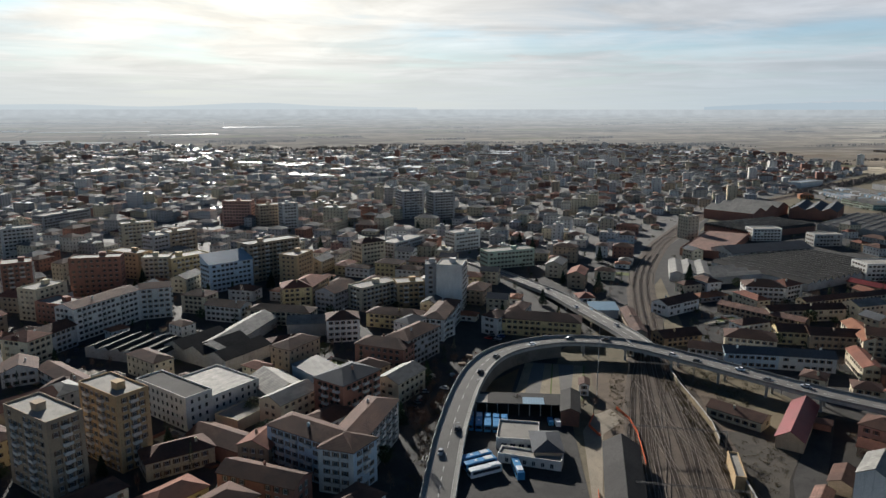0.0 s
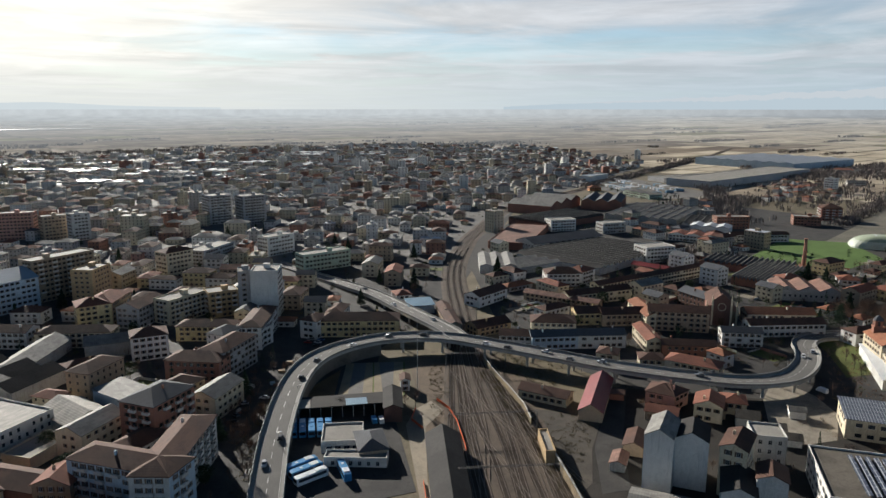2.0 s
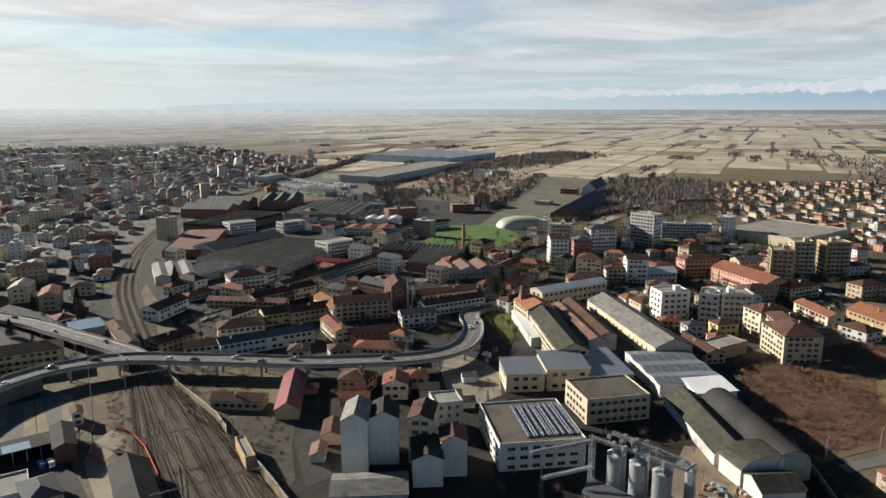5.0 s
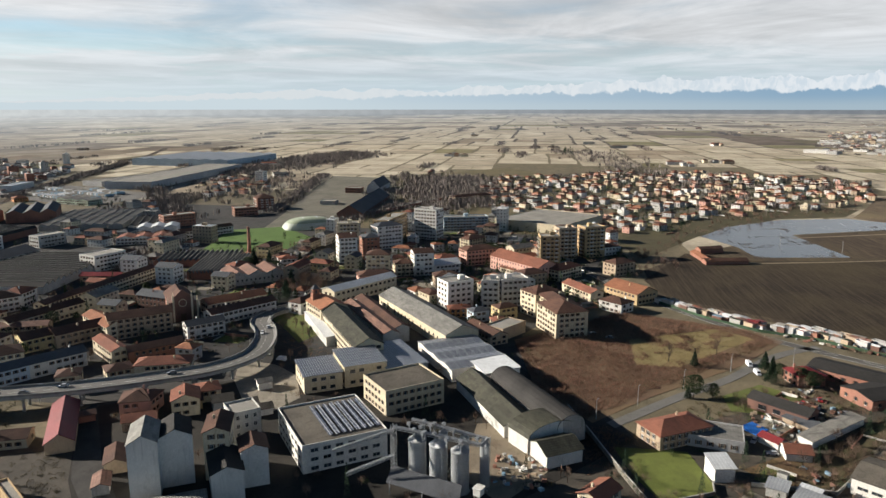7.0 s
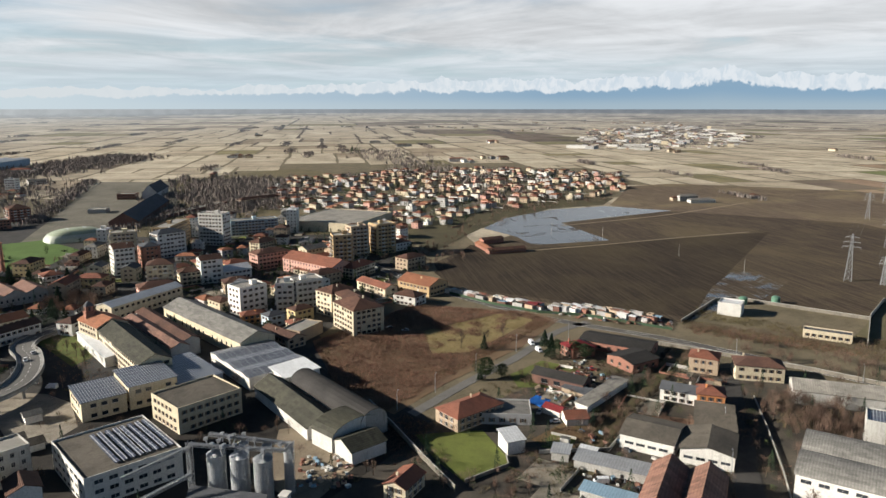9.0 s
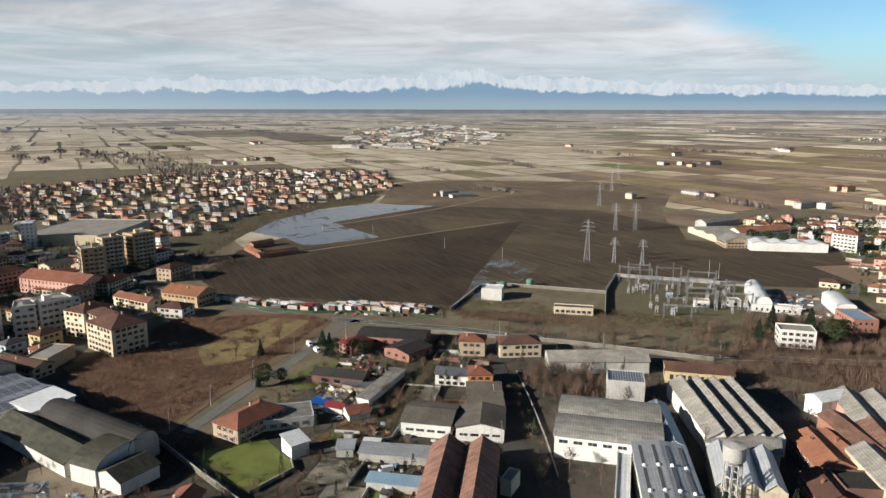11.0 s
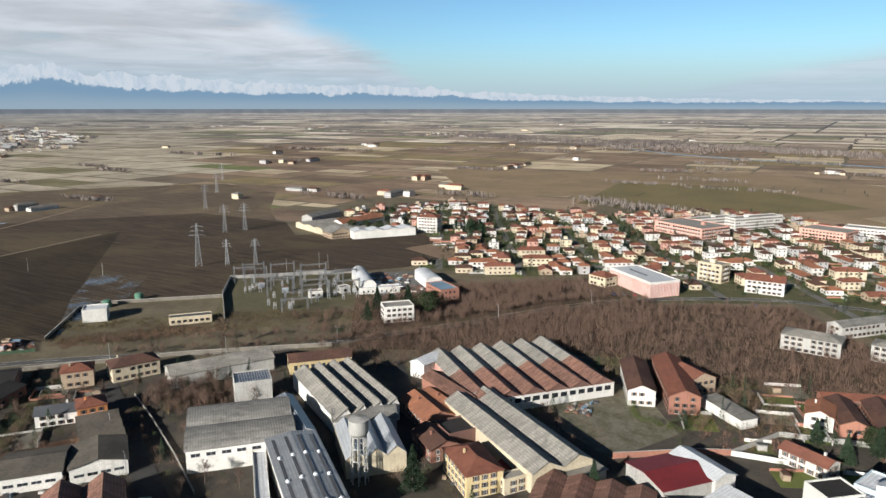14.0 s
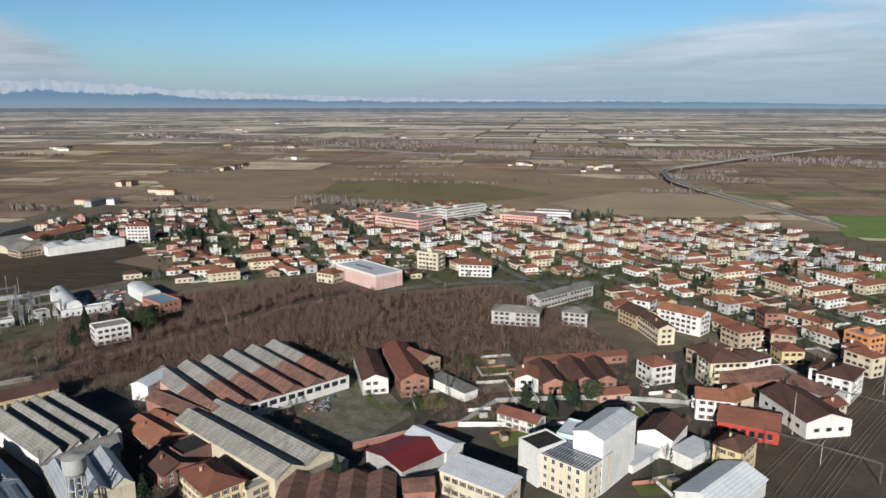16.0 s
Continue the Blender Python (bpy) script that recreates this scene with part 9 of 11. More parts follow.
def water_tower(x, y):
    ob = thing("water_tower", x, y, 10, 0, "old concrete water tower, a drum tank on eight slender legs", "water tower")
    legs = 8
    for i in range(legs):
        q = 2 * math.pi * i / legs
        s = Shape()
        s.bar((math.cos(q) * 2.9, math.sin(q) * 2.9, -0.2), (math.cos(q) * 2.4, math.sin(q) * 2.4, 17.3), 0.34)
        part("leg", s, WALL["concrete"], ob)
    for z, r in ((4.2, 2.78), (8.4, 2.66), (12.6, 2.55), (16.6, 2.45)):
        s = Shape()
        for i in range(legs):
            a, b = 2 * math.pi * i / legs, 2 * math.pi * (i + 1) / legs
            s.bar((math.cos(a) * r, math.sin(a) * r, z), (math.cos(b) * r, math.sin(b) * r, z), 0.3)
        part("ring_beam", s, WALL["concrete"], ob)
    s = Shape()
    s.lathe([(2.5, 17.0), (3.25, 17.9), (3.25, 22.0), (3.45, 22.1), (3.45, 22.4), (0.5, 23.0)], 28)
    part("tank", s, WALL["concrete"], ob, "stained round concrete tank")
    s = Shape()
    s.bar((0, 0, 0), (0, 0, 17.2), 0.5, sides=8)
    part("pipe", s, STEEL, ob)


water_tower(180.9, -105.8)


def brick_chimney(x, y, h, r):
    ob = thing("factory_chimney", x, y, 0, 0, "slender round brick factory chimney", "chimney")
    s = Shape()
    s.box(-r * 1.5, -r * 1.5, -0.2, r * 1.5, r * 1.5, h * 0.16)
    part("plinth", s, WALL["brick"], ob)
    s = Shape()
    s.lathe([(r, h * 0.16), (r * 0.62, h - 1.2), (r * 0.8, h - 1.0), (r * 0.8, h)], 16)
    part("shaft", s, WALL["brick"], ob)


brick_chimney(401, 431, 24.5, 1.7)


def bell_tower(x, y, h, w, rot, label):
    ob = thing("bell_tower", x, y, rot, 0, label, "tower")
    s = Shape()
    s.box(-w / 2, -w / 2, -0.2, w / 2, w / 2, h * 0.72)
    s.box(-w / 2 - 0.2, -w / 2 - 0.2, h * 0.72, w / 2 + 0.2, w / 2 + 0.2, h * 0.74)
    s.box(-w * 0.42, -w * 0.42, h * 0.74, w * 0.42, w * 0.42, h * 0.88)
    part("wall", s, WALL["brick"], ob)
    s = Shape()
    s.lathe([(w * 0.62, h * 0.88), (w * 0.3, h * 0.95), (0.05, h)], 8)
    part("spire", s, ROOF["slate"], ob)
    for i in range(4):
        s = Shape()
        s.box(-w * 0.14, -w * 0.43, h * 0.76, w * 0.14, -w * 0.41, h * 0.86)
        o = part("belfry_opening", s, GLASS, ob)
        o.rotation_euler = (0, 0, i * math.pi / 2)


bell_tower(292, 262, 22, 4.2, -33, "small brick bell tower with a pointed roof")


def church():
    ob = thing("church", 252, 327, -31, 0, "brick church with a tall gabled facade and a round window", "church")
    s = Shape()
    s.box(-7, 0.6, -0.2, 7, 30, 11)
    a = Shape()
    gable_roof(s, a, 29, 14, 11, 4.5, 0.3)
    n = [(p[1] * -1, p[0] + 15.5, p[2]) for p in a.v]
    a.v = n
    part("nave_roof", a, ROOF["brown"], ob)
    s = Shape()
    s.box(-7, 0.6, -0.2, 7, 30, 11)
    part("nave", s, WALL["brick"], ob)
    f = Shape()
    f.v, f.f = [], []
    outline = [(-8, 0), (8, 0), (8, 11.5), (5, 12), (5, 14.5), (0, 19), (-5, 14.5), (-5, 12), (-8, 11.5)]
    n = len(outline)
    f.v = [(x, -0.6, z) for x, z in outline] + [(x, 0.6, z) for x, z in outline]
    f.f = [tuple(range(n)), tuple(range(2 * n - 1, n - 1, -1))] + [(i, n + i, n + (i + 1) % n, (i + 1) % n) for i in range(n)]
    f.m = [0] * len(f.f)
    part("facade", f, WALL["dark"], ob, "dark brick facade with pale mouldings")
    r = Shape()
    for i in range(20):
        p, q = 2 * math.pi * i / 20, 2 * math.pi * (i + 1) / 20
        r.bar((math.cos(p) * 2.1, -0.7, 11 + math.sin(p) * 2.1), (math.cos(q) * 2.1, -0.7, 11 + math.sin(q) * 2.1), 0.35)
    part("rose_window", r, WALL["cream"], ob)
    for x in (-8, -5, 5, 8):
        p = Shape()
        p.box(x - 0.5, -0.9, 0, x + 0.5, -0.55, 12 if abs(x) == 8 else 15)
        p.lathe([(0.45, 12 if abs(x) == 8 else 15), (0.05, 15 if abs(x) == 8 else 18)], 8, at=(x, -0.7))
        part("pinnacle", p, WALL["cream"], ob)
    d = Shape()
    d.box(-1.4, -0.68, 0, 1.4, -0.55, 4.6)
    part("door", d, SHUT, ob)


church()

# bus depot below the flyover
BUSBLUE = mat("bus_paint_blue", (0.05, 0.24, 0.48), (0.04, 0.19, 0.40), rough=0.35, spec=0.5, bump=0.0)
BUSWHITE = mat("bus_paint_white", (0.70, 0.72, 0.74), rough=0.35, spec=0.5, bump=0.0)
TYRE = mat("tyre_rubber", (0.02, 0.02, 0.02))
CARMATS = [mat("car_paint_" + n, c, tuple(v * 0.85 for v in c), rough=0.3, spec=0.5, bump=0.0, vary=0.05) for n, c in
           (("white", (0.72, 0.72, 0.72)), ("silver", (0.38, 0.39, 0.41)), ("grey", (0.14, 0.145, 0.15)), ("black", (0.02, 0.02, 0.022)), ("red", (0.32, 0.03, 0.025)), ("blue", (0.04, 0.09, 0.22)))]


def wheel_mesh(r, w):
    s = Shape()
    for x0, x1, rr in ((-w / 2, w / 2, r),):
        n = 12
        a = [(x0, math.cos(2 * math.pi * i / n) * rr, math.sin(2 * math.pi * i / n) * rr) for i in range(n)]
        b = [(x1, p[1], p[2]) for p in a]
        s.face(a[::-1])
        s.face(b)
        for i in range(n):
            s.face([a[i], a[(i + 1) % n], b[(i + 1) % n], b[i]])
    return s.mesh("wheel", TYRE)


WHEEL, BIGWHEEL = wheel_mesh(0.32, 0.22), wheel_mesh(0.5, 0.3)


def profile_body(name, prof, half, taper=0.0):
    """A body from a side profile of (y, z), pulled out to both sides."""
    s = Shape()
    n = len(prof)
    top = max(z for _, z in prof)
    for k in (-1, 1):
        s.v += [(k * (half - taper * (z / top)), y, z) for y, z in prof]
    s.f = [tuple(range(n))[::-1], tuple(range(n, 2 * n))] + [(i, (i + 1) % n, n + (i + 1) % n, n + i) for i in range(n)]
    s.m = [0] * len(s.f)
    return s


def vehicle(kind, x, y, rot, paint, z=0.0, roof=None):
    if kind == "bus":
        ob = thing("bus", x, y, rot, z, "parked %s coach" % ("blue city" if paint is BUSBLUE else "white and blue"), "bus", "buses in the depot")
        part("body", profile_body("body", [(-5.9, 0.35), (5.8, 0.35), (6.0, 1.2), (5.8, 2.9), (5.5, 3.05), (-5.7, 3.05), (-5.95, 2.8)], 1.27, 0.06), paint, ob)
        s = Shape()
        for k in (-1, 1):
            s.box(k * 1.245 - 0.03, -5.3, 1.45, k * 1.245 + 0.03, 5.2, 2.5)
        s.box(-1.1, 5.7, 1.2, 1.1, 5.98, 2.6)
        part("window_band", s, GLASS, ob)
        s = Shape()
        s.box(-1.0, -4.6, 3.05, 1.0, -1.6, 3.3)
        s.box(-0.45, 1.2, 3.05, 0.45, 2.1, 3.18)
        part("roof_unit", s, roof or BUSWHITE, ob)
        spots, me = ((-1.1, -3.6), (1.1, -3.6), (-1.1, 3.4), (1.1, 3.4)), BIGWHEEL
    elif kind == "van":
        ob = thing("van", x, y, rot, z, "white delivery van", "van")
        tagged(ob, "plain white delivery van parked outdoors")
        part("body", profile_body("body", [(-2.5, 0.35), (2.4, 0.35), (2.5, 0.9), (2.0, 1.25), (1.4, 2.1), (-2.45, 2.2)], 0.95, 0.06), paint, ob)
        s = Shape()
        s.face([(-0.8, 1.99, 1.3), (0.8, 1.99, 1.3), (0.75, 1.46, 2.06), (-0.75, 1.46, 2.06)])
        part("windscreen", s, GLASS, ob)
        spots, me = ((-0.85, -1.6), (0.85, -1.6), (-0.85, 1.6), (0.85, 1.6)), WHEEL
    else:
        ob = thing("car", x, y, rot, z, "small %s car" % paint.name.replace("car_paint_", ""), "car")
        tagged(ob, "small %s car standing on the asphalt" % paint.name.replace("car_paint_", ""))
        part("body", profile_body("body", [(-2.0, 0.28), (2.0, 0.28), (2.08, 0.55), (1.9, 0.78), (0.95, 0.9), (-1.75, 0.95), (-2.05, 0.8)], 0.86, 0.04), paint, ob)
        part("cabin", profile_body("cabin", [(-1.75, 0.92), (0.98, 0.88), (0.35, 1.4), (-1.2, 1.45)], 0.78, 0.1), GLASS, ob)
        s = Shape()
        s.slab([(-0.62, -1.25, 1.48), (0.62, -1.25, 1.48), (0.62, 0.3, 1.44), (-0.62, 0.3, 1.44)], 0.05)
        part("roof", s, paint, ob)
        spots, me = ((-0.78, -1.25), (0.78, -1.25), (-0.78, 1.3), (0.78, 1.3)), WHEEL
    if math.hypot(x, y) < 330:
        for wx, wy in spots:
            o = part("wheel", me, None, ob)
            o.location = (wx, wy, 0.32 if me is WHEEL else 0.5)
    return ob


for i, (x, y) in enumerate(((10.6, 253.6), (13.9, 253.0), (17.2, 252.4), (20.4, 251.8), (23.6, 251.2))):
    vehicle("bus", x, y, 176, BUSBLUE, roof=BUSWHITE if i < 2 else BUSBLUE)
for x, y, r in ((11.3, 224.5, 116), (12.6, 220.5, 116), (14.0, 216.0, 116), (25.0, 217.5, 6)):
    vehicle("bus", x, y, r, BUSWHITE if y == 216.0 else BUSBLUE)
vehicle("van", 41.6, 254.6, 0, BUSBLUE)
vehicle("van", 44.2, 253.6, 0, BUSWHITE)


def depot():
    ob = thing("bus_shelter", 30, 266, -4.5, 0, "long open bus shed with a dark flat roof", "shelter")
    s = Shape()
    s.slab([(-17, -4.5, 5.2), (18, -4.5, 5.2), (18, 7, 5.0), (-17, 7, 5.0)], 0.3)
    part("roof", s, ROOF["felt"], ob, "dark felt roof")
    s = Shape()
    s.slab([(2, -4.6, 5.32), (10.5, -4.6, 5.32), (10.5, 2.0, 5.3), (2, 2.0, 5.3)], 0.08)
    part("roof_patch", s, ROOF["blue"], ob, "pale blue sheet")
    s = Shape()
    s.slab([(-17, -4.6, 5.32), (-12, -4.6, 5.32), (-12, 4, 5.3), (-17, 4, 5.3)], 0.08)
    part("roof_patch", s, ROOF["gravel"], ob, "pale worn sheet")
    s = Shape()
    s.box(-17, 6.7, -0.2, 18, 7, 5.0)
    part("back_wall", s, WALL["concrete"], ob)
    for i in range(9):
        s = Shape()
        s.bar((-16.5 + i * 4.25, -4.0, -0.2), (-16.5 + i * 4.25, -4.0, 5.0), 0.28)
        part("post", s, STEEL, ob)
    yard = Shape()
    yard.slab([(4, 196, 0.12), (46, 200, 0.12), (52, 280, 0.12), (13, 283, 0.12), (8, 250, 0.12)], 0.1)
    lone("yard_depot", yard, ASPHALT, "dark asphalt bus yard", "yard", kind="structure")
    tan = mat("lot_tan", (0.27, 0.225, 0.155), (0.17, 0.14, 0.098), scale=0.9, fine=16, stains=0.45, vary=0.05)
    cuts = ((tan, 680, 697, 697, 711), (LIGHTROAD, 697, 723, 711, 731), (tan, 723, 741, 731, 743), (GRASS, 741, 744, 743, 745), (tan, 744, 760, 745, 754), (LIGHTROAD, 760, 777, 754, 780), (tan, 777, 795, 780, 796), (GRASS, 795, 798, 796, 799))
    for m, a, b, c, d in cuts:
        s = Shape()
        low = lambda k: (30.4 + (k - 680) * 0.238, 281.8 - (k - 680) * 0.0475, 0.13)
        high = lambda k: (44.5 + (k - 715) * 0.27, 320.9 - (k - 715) * 0.0525, 0.13)
        s.slab([low(a), low(b), high(d), high(c)], 0.1)
        lone("lot_strip", s, m, "strip of the old goods yard, paved or overgrown", "ground", kind="structure")
    s = Shape()
    s.slab([(14, 284, 0.12), (28.4, 280, 0.12), (36, 314, 0.12), (24, 300, 0.12)], 0.1)
    lone("dry_lawn", s, DRYGRASS, "dry brown lawn inside the bend", "lawn", kind="structure")
    s = Shape()
    s.slab([(44, 180, 0.13), (49, 180, 0.13), (51, 205, 0.13), (60, 245, 0.13), (71, 258, 0.13), (68, 268, 0.13), (60, 262, 0.13), (53, 248, 0.13)], 0.1)
    lone("sand_track", s, mat("pale_gravel", (0.30, 0.255, 0.195), (0.21, 0.18, 0.14), scale=0.9, fine=18, stains=0.35), "pale gravel track beside the shed", "track", kind="structure")


depot()
house(27.6, 240.0, 15.0, 15.0, -9.0, 4.0, "flat", wall="white", tile="gravel", kind="depot_office", label="low white depot office with a flat roof", floors=1, shutters=False, size=(2.0, 1.2))
house(60.5, 285.0, 4.0, 7.0, -10.0, 5.0, "gable", wall="white", tile="brown", kind="signal_box", label="small white signal box beside the yard", floors=2)
house(50.5, 262.0, 7.0, 20.0, -10.0, 6.0, "gable", wall="dark", tile="felt", kind="warehouse", windows=False)


def on_line(line, x, y, lane):
    p = min(range(1, len(line) - 1), key=lambda i: (line[i].x - x) ** 2 + (line[i].y - y) ** 2)
    d = line[p + 1] - line[p - 1]
    n = Vector((-d.y, d.x, 0)).normalized()
    q = line[p] + n * lane
    return q.x, q.y, q.z + 0.02, math.degrees(math.atan2(-d.x, d.y))


CARS = random.Random(12)
for x, y, lane, c in ((11, 291, -2, 3), (23, 310, -2, 2), (43, 328, -2, 0), (4, 240, -2, 3), (1, 226, 2, 1), (82, 333, 2, 3), (110, 312, -2, 0), (116, 306, -2, 3), (130, 291, 2, 0), (139, 283, -2, 2), (183, 247, 2, 2), (249, 262, 2, 0), (255, 270, -2, 1), (150, 272, 2, 1), (62, 335, 2, 2)):
    px, py, pz, r = on_line(VLINE, x, y, lane)
    vehicle("car", px, py, r + (180 if lane > 0 else 0), CARMATS[c], pz)
for x, y, lane, c in ((80, 400, 2, 0), (66, 450, -2, 2), (90, 360, -2, 1)):
    px, py, pz, r = on_line(BLINE, x, y, lane)
    vehicle("car", px, py, r, CARMATS[c], pz)
for x, y, r in ((24, 357, 60), (26, 362, 60), (29, 356, 60), (28, 351, 60), (31, 360, 60), (27, 370, 60), (24, 367, 60), (0.5, 289, 70), (1, 268, 70), (-0.5, 263, 70), (-11, 274, 30), (-9, 198, 110), (-19, 227, 75), (-8, 285, 75), (-12, 268, 70), (-17, 240, 75),
                (390, -247, 20), (396, -250, 40), (383, -243, 70), (400, -258, 0), (392, -255, 110), (379, -262, 30), (386, -266, 60), (409, -246, 80), (372, -240, 20), (-2, -322, 65), (-10, -350, 65), (-14, -333, 65), (8, -290, 50), (118, -420, 65), (110, -412, 65),
                (43, -352, 30), (30, -285, 20), (70, -300, 60), (150, -410, 80), (283, -368, 60), (279, -374, 60), (275, -379, 60), (288, -363, 60), (271, -384, 60), (292, -358, 60), (231, -420, 30), (222, -408, 30),
                (252, 205, 20), (243, 196, 20), (238, 214, 110), (322, 262, 60), (330, 256, 60), (337, 250, 60), (160, 60, 20), (262, 24, 80), (255, 17, 20), (308, 12, 70), (316, 6, 100), (306, -3, 20), (209, 2, 40), (196, -12, 60), (350, 108, 20), (352, 118, 30)):
    if clear(x, y, 1.0):
        vehicle("car", x, y, r + CARS.uniform(-6, 6), CARS.choice(CARMATS[:4] + CARMATS))
vehicle("van", 335, 33, 120, BUSWHITE)
vehicle("van", 345, 38, 118, BUSWHITE)
vehicle("van", 213, -2, 15, BUSWHITE)
vehicle("van", 234, 233, 10, BUSWHITE)
vehicle("van", 200, -3, 100, BUSWHITE)


def pylon(x, y, h, rot, arms=3):
    ob = thing("pylon", x, y, rot, 0, "tall lattice steel power pylon standing in the field", "pylon", "power pylons")
    w = h * 0.14
    mast = Shape()
    n = 9
    def corner(f, k):
        r = w / 2 * (1 - 0.86 * f)
        return Vector(((-1, 1, 1, -1)[k] * r, (-1, -1, 1, 1)[k] * r, h * f))
    for i in range(n):
        f, g = (i / n) ** 0.9, ((i + 1) / n) ** 0.9
        for k in range(4):
            m = (k + 1) % 4
            mast.bar(corner(f, k), corner(g, k), 0.22)
            mast.bar(corner(f, k), corner(g, m), 0.12)
            mast.bar(corner(f, m), corner(g, k), 0.12)
            mast.bar(corner(g, k), corner(g, m), 0.12)
    part("mast", mast, STEEL, ob)
    for i in range(arms):
        s = Shape()
        z = h * (0.72 + 0.1 * i)
        L = h * (0.17 - 0.025 * i)
        for k in ((-1, 1) if arms > 2 else (-1, 1)):
            s.bar((0, 0.3, z), (k * L, 0, z + 0.2), 0.16)
            s.bar((0, -0.3, z), (k * L, 0, z + 0.2), 0.16)
            s.bar((0, 0, z + 1.3), (k * L, 0, z + 0.2), 0.16)
            s.bar((k * L, 0, z + 0.2), (k * L, 0, z - 1.2), 0.14)
        part("cross_arm", s, STEEL, ob)


for x, y, h, r in ((537, -161, 34, 70), (677, -229, 28, 70), (676, -249, 28, 70), (530, -181, 20.5, 65), (522, -201, 20, 65), (854, -265, 30, 70), (1010, -330, 30, 70), (1180, -395, 30, 70)):
    pylon(x, y, h, r)


def pole(x, y, h, label="plain concrete pole", cat="pole", lampe=False):
    ob = thing(cat, x, y, 0, 0, label, "pole")
    s = Shape()
    s.bar((0, 0, -0.2), (0, 0, h), 0.26, sides=8, w2=0.14)
    part("shaft", s, STEEL if lampe else WALL["concrete"], ob)
    if lampe:
        s = Shape()
        s.bar((0, 0, h), (1.3, 0, h + 0.2), 0.1)
        s.box(1.1, -0.18, h + 0.1, 1.9, 0.18, h + 0.3)
        part("lamp_head", s, STEEL, ob)
    return ob


for x, y, h in ((596, -51, 10), (546, -94, 10), (670, 13, 10), (690, 63, 10), (463, -202, 14), (478, -235, 12), (469, -238, 12)):
    pole(x, y, h, "tall plain pole in the ploughed field")
pole(65.5, 282, 33, "very tall steel floodlight mast in the yard", "light_mast")
pole(9, -283, 17, "tall steel light mast by the tracks", "light_mast")
for x, y in ((-2, -262), (-6, -300), (-20, -345), (-28, -372), (16, -200)):
    pole(x, y, 9, "steel catenary mast beside the tracks", "catenary_mast")
for x, y in ((250, 80), (272, 70), (300, 58), (332, 44), (355, 20), (352, -62), (330, -112), (312, -165), (296, -262), (286, -330), (4, 238), (14, 280), (50, 338), (105, 322), (144, 282), (190, 250), (232, 252), (190, -36), (230, -44), (265, -46)):
    pole(x, y, 8.0, "slim steel street lamp with a single arm", "street_lamp", True)


PORTALSTEEL = mat("weathered_steel", (0.17, 0.16, 0.15), (0.10, 0.095, 0.09), rough=0.6, metal=0.3)


def rail_portal(a, b, h=7.5):
    ob = thing("catenary_portal", 0, 0, 0, 0, "steel catenary portal spanning the tracks", "portal", "catenary portals")
    for p in (a, b):
        s = Shape()
        truss(s, (*p, -0.2), (*p, h), 0.42, 8, 0.06)
        part("mast", s, PORTALSTEEL, ob)
    s = Shape()
    truss(s, (*a, h), (*b, h), 0.45, 18, 0.06)
    part("beam", s, PORTALSTEEL, ob)
    for i in range(1, 6):
        f = i / 6
        s = Shape()
        x, y = a[0] + (b[0] - a[0]) * f, a[1] + (b[1] - a[1]) * f
        s.bar((x, y, h), (x, y, h - 1.6), 0.08)
        part("hanger", s, PORTALSTEEL, ob)


for c, w in (((84, 235), 17), ((76, 195), 17), ((98, 300), 14), ((64, 140), 17), ((-2, -262), 18), ((-14, -318), 18), ((-27, -370), 18), ((112, 372), 9), ((139, 481), 8)):
    n = min(range(len(TRACKS) - 1), key=lambda i: abs(TRACKS[i][1] - c[1]))
    dx, dy = TRACKS[n + 1][0] - TRACKS[n][0], TRACKS[n + 1][1] - TRACKS[n][1]
    L = math.hypot(dx, dy)
    rail_portal((c[0] - dy / L * w, c[1] + dx / L * w), (c[0] + dy / L * w, c[1] - dx / L * w))


def wires():
    """Overhead wires between the pylons."""
    curve = Shape()
    runs = [((537, -161), (854, -265), 33), ((537, -161), (470, -190), 30), ((677, -229), (854, -265), 27), ((530, -181), (677, -229), 20), ((522, -201), (676, -249), 20), ((522, -201), (455, -190), 18), ((530, -181), (465, -172), 18), ((854, -265), (1180, -395), 29)]
    for a, b, z in runs:
        for k in (-4, 0, 4):
            last = None
            for i in range(9):
                f = i / 8
                p = Vector((a[0] + (b[0] - a[0]) * f, a[1] + (b[1] - a[1]) * f + k, z - 3 + (12 if False else 0) - 4 * 4 * f * (1 - f) * 0.8))
                if last is not None:
                    curve.bar(last, p, 0.05, sides=3)
                last = p
    lone("overhead_wires", curve, DARKSTEEL, "sagging overhead power lines between the pylons", "wires", kind="stuff")


wires()


